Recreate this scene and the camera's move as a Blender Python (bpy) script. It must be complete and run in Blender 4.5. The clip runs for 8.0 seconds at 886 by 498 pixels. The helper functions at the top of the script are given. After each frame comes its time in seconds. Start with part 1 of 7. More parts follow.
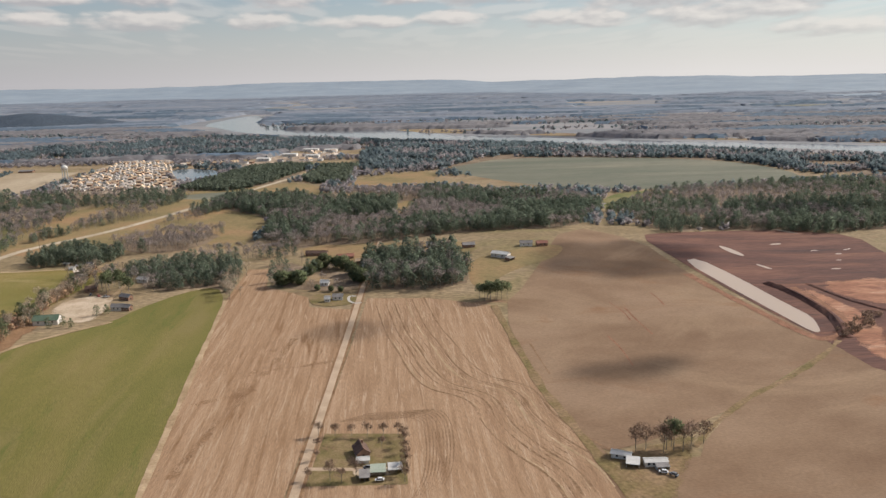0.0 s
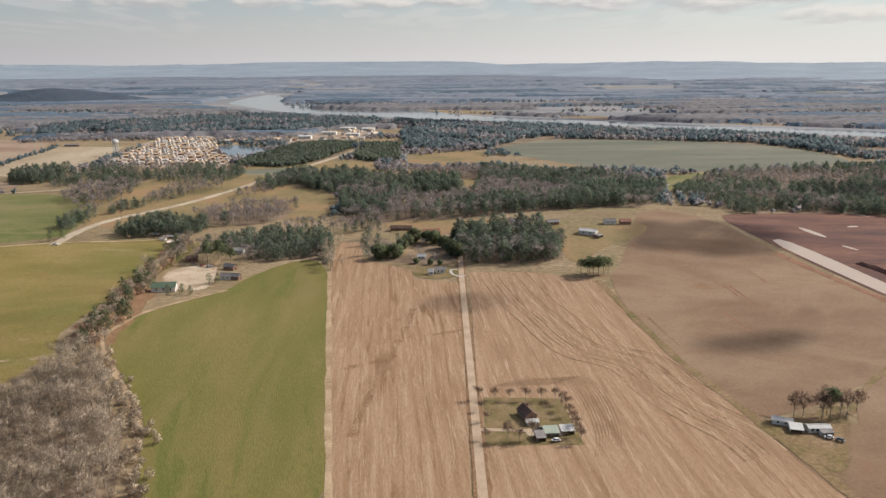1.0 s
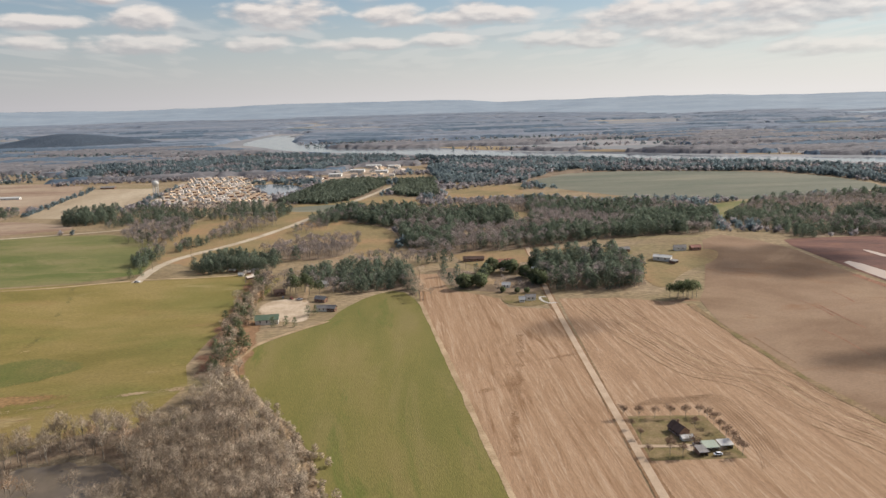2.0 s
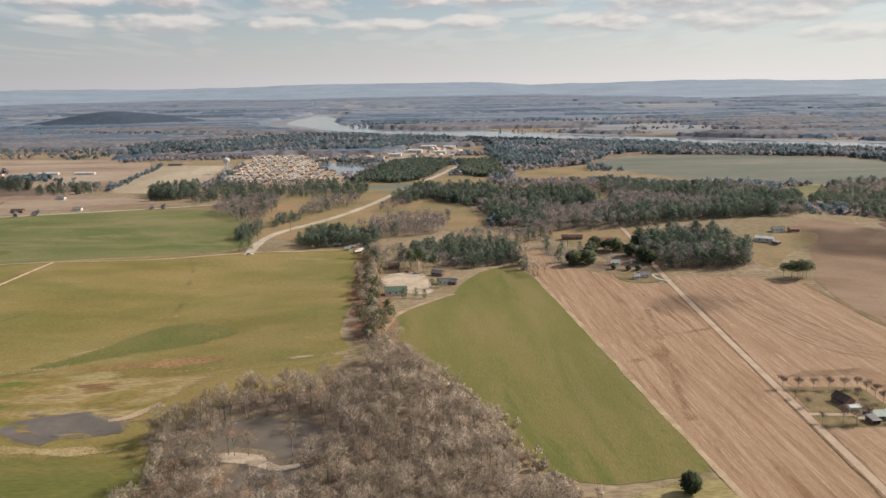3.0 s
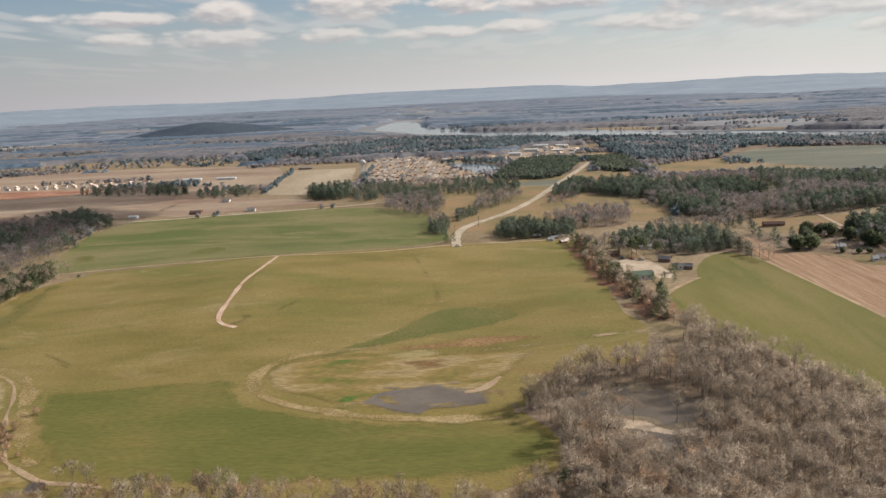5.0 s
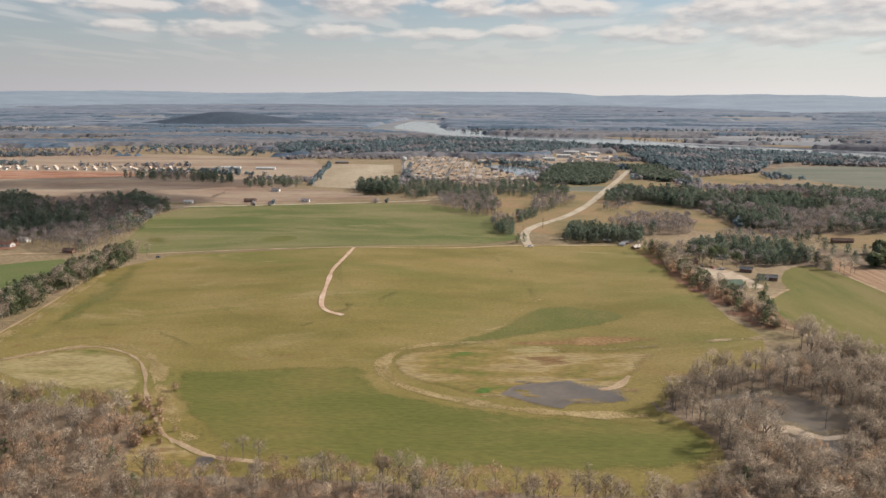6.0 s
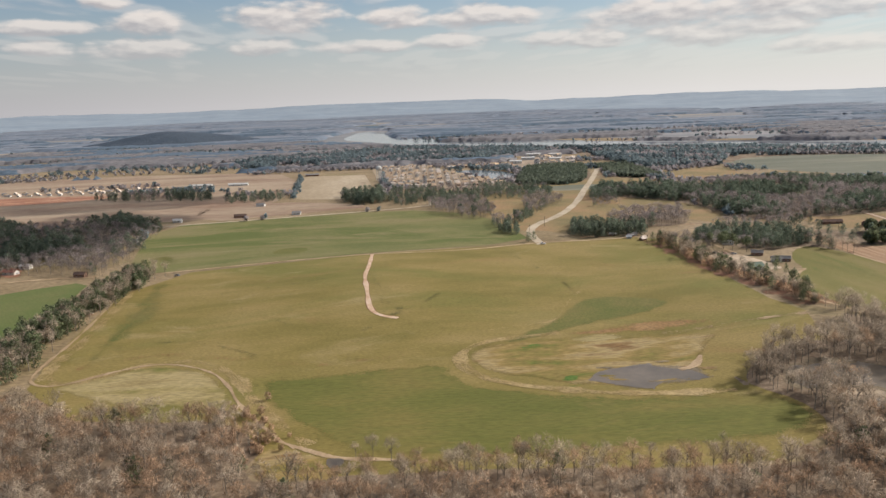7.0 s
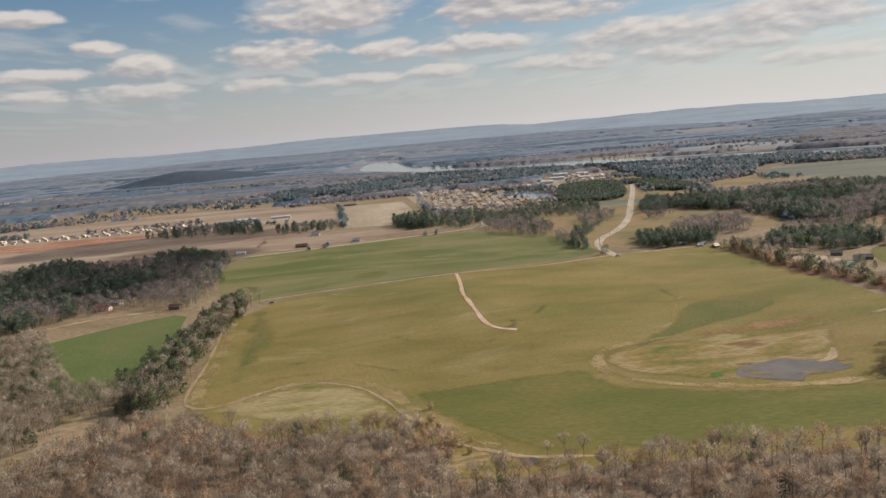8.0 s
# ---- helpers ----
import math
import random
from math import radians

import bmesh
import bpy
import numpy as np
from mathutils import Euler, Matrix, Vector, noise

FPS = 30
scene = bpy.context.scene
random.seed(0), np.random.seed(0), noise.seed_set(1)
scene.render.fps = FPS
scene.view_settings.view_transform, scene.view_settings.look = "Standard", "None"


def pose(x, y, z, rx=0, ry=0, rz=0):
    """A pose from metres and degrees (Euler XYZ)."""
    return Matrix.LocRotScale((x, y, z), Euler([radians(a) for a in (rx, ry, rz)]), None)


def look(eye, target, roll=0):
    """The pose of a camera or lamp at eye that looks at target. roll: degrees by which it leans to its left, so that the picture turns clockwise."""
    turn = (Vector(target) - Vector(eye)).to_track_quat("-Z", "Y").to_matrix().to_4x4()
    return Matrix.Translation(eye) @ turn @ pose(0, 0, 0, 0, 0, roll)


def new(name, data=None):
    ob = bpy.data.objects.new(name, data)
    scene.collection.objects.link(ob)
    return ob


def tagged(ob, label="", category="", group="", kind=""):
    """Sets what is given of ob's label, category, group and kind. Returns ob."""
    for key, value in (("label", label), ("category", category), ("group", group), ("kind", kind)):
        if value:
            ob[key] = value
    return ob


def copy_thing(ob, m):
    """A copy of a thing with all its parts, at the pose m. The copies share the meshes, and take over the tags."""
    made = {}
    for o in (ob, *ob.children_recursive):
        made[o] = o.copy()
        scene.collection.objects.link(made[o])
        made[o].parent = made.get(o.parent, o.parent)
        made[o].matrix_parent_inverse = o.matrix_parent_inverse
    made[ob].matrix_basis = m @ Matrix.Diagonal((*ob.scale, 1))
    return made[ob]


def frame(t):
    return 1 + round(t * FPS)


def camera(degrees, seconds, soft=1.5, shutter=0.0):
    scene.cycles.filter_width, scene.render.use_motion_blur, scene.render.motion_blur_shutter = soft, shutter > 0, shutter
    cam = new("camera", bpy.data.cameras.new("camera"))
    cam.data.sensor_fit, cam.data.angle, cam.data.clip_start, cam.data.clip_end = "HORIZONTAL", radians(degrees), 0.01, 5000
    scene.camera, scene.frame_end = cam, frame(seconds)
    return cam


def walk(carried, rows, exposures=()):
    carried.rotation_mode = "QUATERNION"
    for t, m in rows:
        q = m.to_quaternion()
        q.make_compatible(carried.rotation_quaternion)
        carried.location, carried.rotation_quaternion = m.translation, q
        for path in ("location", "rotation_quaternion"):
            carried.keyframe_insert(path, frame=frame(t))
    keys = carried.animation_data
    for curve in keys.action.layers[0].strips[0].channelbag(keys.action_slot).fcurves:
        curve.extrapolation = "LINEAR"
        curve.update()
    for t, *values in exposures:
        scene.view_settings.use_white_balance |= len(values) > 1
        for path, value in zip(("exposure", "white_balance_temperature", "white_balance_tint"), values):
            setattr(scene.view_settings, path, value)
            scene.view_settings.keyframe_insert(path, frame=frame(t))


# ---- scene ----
cam = camera(60.0, 8.0, soft=1.45)
PATH = [
    (0, (-11.355, -8.422, 76.162), (-11.202, -6.476, 75.723), -1.2),
    (0.5, (-27.942, -9.409, 75.452), (-27.794, -7.468, 74.994), -0.6),
    (1, (-46.618, -10.889, 74.867), (-46.471, -8.954, 74.385), -0.3),
    (1.5, (-62.6, -11.575, 73.924), (-62.439, -9.637, 73.456), -0.5),
    (1.7, (-69.612, -12.004, 73.76), (-69.44, -10.06, 73.325), -1.4),
    (2.8, (-109.199, -18.946, 73.457), (-109.077, -16.98, 73.111), -0.8),
    (3, (-116.133, -19.081, 73.369), (-116.026, -17.131, 72.939), -0.9),
    (3.5, (-132.508, -19.493, 72.062), (-132.343, -17.548, 71.629), -1.5),
    (4, (-149.047, -21.618, 71.579), (-148.973, -19.641, 71.292), -2.2),
    (4.5, (-164.812, -23.259, 71.088), (-164.786, -21.281, 70.798), -1.7),
    (5, (-182.887, -24.153, 69.976), (-182.915, -22.196, 69.565), -2.7),
    (5.2, (-189.858, -24.654, 69.743), (-189.888, -22.702, 69.313), -2.0),
    (6.3, (-227.679, -27.564, 68.935), (-227.669, -25.605, 68.534), 1.1),
    (6.5, (-234.551, -28.233, 68.298), (-234.51, -26.285, 67.85), 1.1),
    (7, (-251.184, -30.023, 67.591), (-251.037, -28.065, 67.207), -2.1),
    (7.5, (-268.592, -31.837, 66.952), (-268.441, -29.867, 66.641), -3.3),
    (8, (-287.196, -34.936, 66.973), (-287.045, -32.966, 66.66), -4.9),
]
walk(cam, [(t, look(eye, target, roll)) for t, eye, target, roll in PATH], exposures=((0, 0.06), (1.5, 0.12), (3.5, 0.06), (4.0, -0.08), (4.5, -0.08), (5.0, 0.04), (6.5, 0.10), (7.0, 0.06), (7.5, -0.06), (8.0, -0.14)))

CLOUD_SCALE = 0.95
CLOUD_SHIFT = (3.0, 1.0, 0.0)
HAZE = (0.76, 0.73, 0.715)
HAZE_SHADE = (0.455, 0.44, 0.465)
CLOUD_LIT = (0.80, 0.73, 0.68)
CLOUD_BASE = (0.47, 0.44, 0.445)

# ---- light ----
SUN_AZ, SUN_EL = radians(20), radians(34)      # from the x axis towards y; above the ground
world = bpy.data.worlds.new("winter_sky")
scene.world = world
world.use_nodes = True
wn, wl = world.node_tree.nodes, world.node_tree.links
wn.clear()


def wnode(kind, **values):
    n = wn.new(kind)
    for k, v in values.items():
        n.inputs[k.replace("_", " ")].default_value = v
    return n


def wmath(op, a, b=None, clamp=False):
    n = wn.new("ShaderNodeMath")
    n.operation, n.use_clamp = op, clamp
    for i, v in enumerate((a, b)):
        if v is None:
            continue
        if isinstance(v, (int, float)):
            n.inputs[i].default_value = v
        else:
            wl.new(v, n.inputs[i])
    return n.outputs[0]


def wmix(fac, a, b):
    n = wn.new("ShaderNodeMix")
    n.data_type = "RGBA"
    for i, v in ((0, fac), (6, a), (7, b)):
        if isinstance(v, (int, float, tuple)):
            n.inputs[i].default_value = v if not isinstance(v, tuple) else (*v, 1)
        else:
            wl.new(v, n.inputs[i])
    return n.outputs[2]


sky = wn.new("ShaderNodeTexSky")
sky.sky_type, sky.sun_disc = "NISHITA", False
sky.sun_elevation, sky.sun_rotation, sky.air_density, sky.dust_density, sky.ozone_density = SUN_EL, radians(70), 1.2, 0.6, 3.0
coord = wn.new("ShaderNodeTexCoord")
sep = wn.new("ShaderNodeSeparateXYZ")
wl.new(coord.outputs["Generated"], sep.inputs[0])
up = wmath("MAXIMUM", sep.outputs[2], 0.0)
reach = wmath("ADD", up, 0.045)
flat = wn.new("ShaderNodeCombineXYZ")
wl.new(wmath("DIVIDE", sep.outputs[0], reach), flat.inputs[0])
wl.new(wmath("MULTIPLY", wmath("LOGARITHM", reach, math.e), 3.2), flat.inputs[1])


def puffs_at(place):
    """Cloud banks broken into rounded heaps."""
    bank = wnode("ShaderNodeTexNoise", Scale=CLOUD_SCALE, Detail=2.0, Roughness=0.5)
    edge = wnode("ShaderNodeTexNoise", Scale=CLOUD_SCALE * 4.0, Detail=4.0, Roughness=0.55)
    heap = wn.new("ShaderNodeTexVoronoi")
    heap.feature = "SMOOTH_F1"
    heap.inputs["Scale"].default_value, heap.inputs["Smoothness"].default_value = CLOUD_SCALE * 2.4, 0.5
    for n in (bank, edge, heap):
        wl.new(place, n.inputs["Vector"])
    heaps = wmath("SUBTRACT", 0.95, heap.outputs["Distance"])
    both = wmath("ADD", wmath("MULTIPLY", bank.outputs[0], 0.58), wmath("MULTIPLY", heaps, 0.22))
    return wmath("ADD", both, wmath("MULTIPLY", edge.outputs[0], 0.20))


moved = wn.new("ShaderNodeVectorMath")
moved.inputs[1].default_value = CLOUD_SHIFT
wl.new(flat.outputs[0], moved.inputs[0])
puff = puffs_at(moved.outputs[0])
near_side = wn.new("ShaderNodeVectorMath")
near_side.inputs[1].default_value = (0.04, 0.22, 0)
wl.new(moved.outputs[0], near_side.inputs[0])
puff_b = puffs_at(near_side.outputs[0])
cover = wnode("ShaderNodeMapRange", From_Min=0.455, From_Max=0.56)
cover.interpolation_type = "SMOOTHSTEP"
wl.new(wmath("ADD", puff, wmath("MULTIPLY", sep.outputs[0], 0.085)), cover.inputs[0])
thick = wnode("ShaderNodeMapRange", From_Min=-0.03, From_Max=0.07)
wl.new(wmath("SUBTRACT", puff_b, puff), thick.inputs[0])
low = wnode("ShaderNodeMapRange", From_Min=0.02, From_Max=0.085)
wl.new(up, low.inputs[0])
high = wnode("ShaderNodeMapRange", From_Min=0.17, From_Max=0.32, To_Min=0.30, To_Max=0.85)
wl.new(up, high.inputs[0])
amount = wmath("MULTIPLY", wmath("MULTIPLY", cover.outputs[0], low.outputs[0]), high.outputs[0])
# the larger heaps: bearing from north, height above the horizon, half width and half height, in degrees
HEAPS = [
    (9.5, 9.0, 4.2, 1.2),     (-2.4, 8.6, 5.2, 1.4), (11.8, 8.0, 7.4, 1.2), (-6.2, 6.0, 4.0, 1.1), (-15.6, 5.7, 2.6, 0.8), (1.6, 5.8, 2.5, 0.8),
    (7.6, 5.7, 3.6, 0.8), (-8.3, 4.0, 2.5, 0.6), (-22.0, 4.1, 2.2, 0.5), (-16.4, 4.0, 4.0, 0.7), (19.8, 5.2, 5.2, 1.1),
    (29.5, 5.4, 7.4, 1.2), (15.0, 3.9, 4.8, 0.7), (24.2, 4.0, 6.0, 0.9), (31.1, 2.8, 4.4, 0.6), (5.6, 4.1, 3.0, 0.5),
    (-0.2, 3.9, 4.0, 0.45), (-22.9, 9.0, 3.4, 0.5), (-18.0, 7.0, 1.7, 0.5), (-22.5, 5.4, 4.0, 0.5),
]
bearing = wmath("MULTIPLY", wmath("ARCTAN2", sep.outputs[0], sep.outputs[1]), 180 / math.pi)
height = wmath("MULTIPLY", wmath("ARCSINE", sep.outputs[2]), 180 / math.pi)
dome = wn.new("ShaderNodeCombineXYZ")
wl.new(bearing, dome.inputs[0])
wl.new(height, dome.inputs[1])


def vec(op, a, b, c=None):
    n = wn.new("ShaderNodeVectorMath")
    n.operation = op
    for i, v in enumerate((a, b, c)):
        if isinstance(v, tuple):
            n.inputs[i].default_value = v
        elif v is not None:
            wl.new(v, n.inputs[i])
    return n


def heaps_at(place):
    """How deep in a heap of cloud a direction lies, billowed by two sizes of noise."""
    best = None
    for az_, el_, hw_, hh_ in HEAPS:
        q = vec("MULTIPLY_ADD", place, (1 / hw_, 1 / hh_, 0), (-az_ / hw_, -el_ / hh_, 0)).outputs[0]
        b = wmath("SUBTRACT", 1.0, vec("DOT_PRODUCT", q, q).outputs["Value"])
        best = b if best is None else wmath("MAXIMUM", best, b)
    best = wmath("MAXIMUM", best, -1.5)
    total = wmath("MULTIPLY", best, 0.42)
    stretched = vec("MULTIPLY", place, (0.30, 0.80, 0)).outputs[0]
    for size, share, detail in ((1.0, 1.25, 2.0), (2.8, 0.55, 3.0)):
        n = wnode("ShaderNodeTexNoise", Scale=size, Detail=detail, Roughness=0.55)
        wl.new(stretched, n.inputs["Vector"])
        total = wmath("ADD", total, wmath("MULTIPLY", wmath("SUBTRACT", n.outputs[0], 0.5), share))
    return total


heap_here = heaps_at(dome.outputs[0])
heap_above = heaps_at(vec("ADD", dome.outputs[0], (0.35, 0.38, 0)).outputs[0])
heap_cover = wnode("ShaderNodeMapRange", From_Min=-0.20, From_Max=0.30)
heap_cover.interpolation_type = "SMOOTHSTEP"
wl.new(heap_here, heap_cover.inputs[0])
heap_shade = wnode("ShaderNodeMapRange", From_Min=-0.30, From_Max=0.20)
wl.new(wmath("SUBTRACT", heap_above, heap_here), heap_shade.inputs[0])
heap_low = wnode("ShaderNodeMapRange", From_Min=0.02, From_Max=0.11, To_Min=0.30, To_Max=0.88)
wl.new(up, heap_low.inputs[0])

haze = wnode("ShaderNodeMapRange", From_Min=0.0, From_Max=0.26, To_Min=1.0, To_Max=0.0)
wl.new(up, haze.inputs[0])
clear = wn.new("ShaderNodeVectorMath")
clear.operation = "MULTIPLY"
clear.inputs[1].default_value = (0.055, 0.070, 0.083)
wl.new(sky.outputs[0], clear.inputs[0])
side = wnode("ShaderNodeMapRange", From_Min=-0.55, From_Max=0.40)
wl.new(sep.outputs[0], side.inputs[0])
haze_tint = wmix(side.outputs[0], HAZE_SHADE, HAZE)
hazy = wmix(wmath("MULTIPLY", wmath("POWER", haze.outputs[0], 2.0), 0.93), clear.outputs[0], haze_tint)
cloud = wmix(thick.outputs[0], CLOUD_LIT, CLOUD_BASE)
full = wmix(amount, hazy, cloud)
full = wmix(wmath("MULTIPLY", heap_cover.outputs[0], heap_low.outputs[0]), full, wmix(heap_shade.outputs[0], CLOUD_LIT, CLOUD_BASE))
glow = wn.new("ShaderNodeVectorMath")
glow.operation = "DOT_PRODUCT"
glow.inputs[1].default_value = (math.cos(SUN_EL) * math.cos(SUN_AZ), math.cos(SUN_EL) * math.sin(SUN_AZ), math.sin(SUN_EL))
wl.new(coord.outputs["Generated"], glow.inputs[0])
shine = wmath("MULTIPLY", wmath("POWER", wmath("MAXIMUM", glow.outputs["Value"], 0.0), 12.0), 1.6)
lit_air = wn.new("ShaderNodeVectorMath")
lit_air.operation = "SCALE"
lit_air.inputs[0].default_value = (1.0, 0.94, 0.86)
wl.new(shine, lit_air.inputs["Scale"])
total_sky = wn.new("ShaderNodeVectorMath")
wl.new(full, total_sky.inputs[0])
wl.new(lit_air.outputs[0], total_sky.inputs[1])
full = total_sky.outputs[0]
back = wnode("ShaderNodeBackground", Strength=1.0)
wl.new(full, back.inputs["Color"])
out = wn.new("ShaderNodeOutputWorld")
wl.new(back.outputs[0], out.inputs[0])

sun = new("sun", bpy.data.lights.new("sun", "SUN"))
sun.data.energy, sun.data.angle, sun.data.color = 4.3, radians(0.6), (1.0, 0.945, 0.88)
sun.matrix_world = look((0, 0, 0), (-math.cos(SUN_EL) * math.cos(SUN_AZ), -math.cos(SUN_EL) * math.sin(SUN_AZ), -math.sin(SUN_EL)))


# ---- materials ----
def mat(name, colours, scale=0.2, fine=2.0, rough=0.95, bump=0.3, stretch=(1, 1, 1), turn=0.0, metal=0.0, tone=False, fade=False, spread=(0.35, 0.65), grain=0.35, island=False, spec=0.2, wave=None, leaf=0.0, patches=()):
    """A rough surface: colours mixed by a broad noise, darkened and lightened by a fine one, with relief."""
    m = bpy.data.materials.new(name)
    m.use_nodes = True
    t = m.node_tree
    N, L = t.nodes, t.links
    p = N["Principled BSDF"]
    p.inputs["Roughness"].default_value = rough
    p.inputs["Metallic"].default_value = metal
    p.inputs["Specular IOR Level"].default_value = spec
    geo = N.new("ShaderNodeNewGeometry")
    mp = N.new("ShaderNodeMapping")
    mp.inputs["Rotation"].default_value = (0, 0, radians(turn))
    mp.inputs["Scale"].default_value = stretch
    L.new(geo.outputs["Position"], mp.inputs[0])
    big = N.new("ShaderNodeTexNoise")
    big.inputs["Scale"].default_value, big.inputs["Detail"].default_value, big.inputs["Roughness"].default_value = scale, 6.0, 0.6
    L.new(mp.outputs[0], big.inputs["Vector"])
    source = big.outputs[0]
    if wave:
        wv = N.new("ShaderNodeTexWave")
        wv.inputs["Scale"].default_value, wv.inputs["Distortion"].default_value = wave[0], wave[1]
        wv.inputs["Detail"].default_value, wv.inputs["Detail Scale"].default_value = 3.0, wave[2]
        L.new(mp.outputs[0], wv.inputs["Vector"])
        mx = N.new("ShaderNodeMix")
        mx.inputs[0].default_value = wave[3]
        L.new(source, mx.inputs[2])
        L.new(wv.outputs["Fac"], mx.inputs[3])
        source = mx.outputs[0]
    ramp = N.new("ShaderNodeValToRGB")
    e = ramp.color_ramp.elements
    n = len(colours)
    for i, c in enumerate(colours):
        at = spread[0] + (spread[1] - spread[0]) * i / max(1, n - 1)
        if i < 2:
            e[i].position = at
            el = e[i]
        else:
            el = e.new(at)
        el.color = (*c, 1)
    L.new(source, ramp.inputs[0])
    colour = ramp.outputs[0]
    for size, tint, lo, hi in patches:
        pn, pr, px = N.new("ShaderNodeTexNoise"), N.new("ShaderNodeMapRange"), N.new("ShaderNodeMix")
        pn.inputs["Scale"].default_value, pn.inputs["Detail"].default_value, pn.inputs["Roughness"].default_value, pn.inputs["Distortion"].default_value = size, 7.0, 0.62, 1.2
        L.new(mp.outputs[0], pn.inputs["Vector"])
        pr.interpolation_type = "SMOOTHSTEP"
        pr.inputs["From Min"].default_value, pr.inputs["From Max"].default_value, pr.inputs["To Max"].default_value = lo, hi, 0.85
        L.new(pn.outputs[0], pr.inputs[0])
        px.data_type = "RGBA"
        px.inputs[7].default_value = (*tint, 1)
        L.new(pr.outputs[0], px.inputs[0])
        L.new(colour, px.inputs[6])
        colour = px.outputs[2]
    small = N.new("ShaderNodeTexNoise")
    small.inputs["Scale"].default_value, small.inputs["Detail"].default_value = fine, 5.0
    L.new(mp.outputs[0], small.inputs["Vector"])
    mr = N.new("ShaderNodeMapRange")
    mr.inputs["From Min"].default_value, mr.inputs["From Max"].default_value = 0.25, 0.75
    mr.inputs["To Min"].default_value, mr.inputs["To Max"].default_value = 1 - grain, 1 + grain
    L.new(small.outputs[0], mr.inputs[0])
    value = mr.outputs[0]
    if tone:
        at = N.new("ShaderNodeAttribute")
        at.attribute_name = "tone"
        mul = N.new("ShaderNodeMath")
        mul.operation = "MULTIPLY"
        L.new(value, mul.inputs[0])
        L.new(at.outputs["Fac"], mul.inputs[1])
        value = mul.outputs[0]
    if island:
        mr2 = N.new("ShaderNodeMapRange")
        mr2.inputs["To Min"].default_value, mr2.inputs["To Max"].default_value = 0.8, 1.2
        L.new(geo.outputs["Random Per Island"], mr2.inputs[0])
        mul = N.new("ShaderNodeMath")
        mul.operation = "MULTIPLY"
        L.new(value, mul.inputs[0])
        L.new(mr2.outputs[0], mul.inputs[1])
        value = mul.outputs[0]
    sc = N.new("ShaderNodeVectorMath")
    sc.operation = "SCALE"
    L.new(colour, sc.inputs[0])
    L.new(value, sc.inputs["Scale"])
    L.new(sc.outputs[0], p.inputs["Base Color"])
    if bump:
        b = N.new("ShaderNodeBump")
        b.inputs["Strength"].default_value, b.inputs["Distance"].default_value = bump, 0.4 / max(fine, 0.3)
        L.new(small.outputs[0], b.inputs["Height"])
        L.new(b.outputs[0], p.inputs["Normal"])
    if leaf:
        tl = N.new("ShaderNodeBsdfTranslucent")
        L.new(sc.outputs[0], tl.inputs["Color"])
        mx = N.new("ShaderNodeMixShader")
        mx.inputs[0].default_value = leaf
        L.new(p.outputs[0], mx.inputs[1])
        L.new(tl.outputs[0], mx.inputs[2])
        L.new(mx.outputs[0], N["Material Output"].inputs[0])
    if fade:
        at = N.new("ShaderNodeAttribute")
        at.attribute_name = "fade"
        total = at.outputs["Fac"]
        for size, share in ((0.16, 0.9), (3.0, 1.1)):
            ed = N.new("ShaderNodeTexNoise")
            ed.inputs["Scale"].default_value, ed.inputs["Detail"].default_value = size, 5.0
            L.new(geo.outputs["Position"], ed.inputs["Vector"])
            ma = N.new("ShaderNodeMath")
            ma.operation = "MULTIPLY_ADD"
            ma.inputs[1].default_value = share
            L.new(ed.outputs[0], ma.inputs[0])
            L.new(total, ma.inputs[2])
            total = ma.outputs[0]
        st = N.new("ShaderNodeMath")
        st.operation = "GREATER_THAN"
        st.inputs[1].default_value = 1.5
        L.new(total, st.inputs[0])
        tr = N.new("ShaderNodeBsdfTransparent")
        mx = N.new("ShaderNodeMixShader")
        L.new(st.outputs[0], mx.inputs[0])
        L.new(tr.outputs[0], mx.inputs[1])
        L.new(p.outputs[0], mx.inputs[2])
        L.new(mx.outputs[0], N["Material Output"].inputs[0])
    return m


def water_mat(name, colour, rough=0.12, ripple=0.6):
    m = bpy.data.materials.new(name)
    m.use_nodes = True
    N, L = m.node_tree.nodes, m.node_tree.links
    p = N["Principled BSDF"]
    p.inputs["Base Color"].default_value = (*colour, 1)
    p.inputs["Roughness"].default_value = rough
    p.inputs["IOR"].default_value = 1.33
    geo = N.new("ShaderNodeNewGeometry")
    n = N.new("ShaderNodeTexNoise")
    n.inputs["Scale"].default_value, n.inputs["Detail"].default_value = ripple, 4.0
    L.new(geo.outputs["Position"], n.inputs["Vector"])
    b = N.new("ShaderNodeBump")
    b.inputs["Strength"].default_value, b.inputs["Distance"].default_value = 0.08, 0.2
    L.new(n.outputs[0], b.inputs["Height"])
    L.new(b.outputs[0], p.inputs["Normal"])
    return m


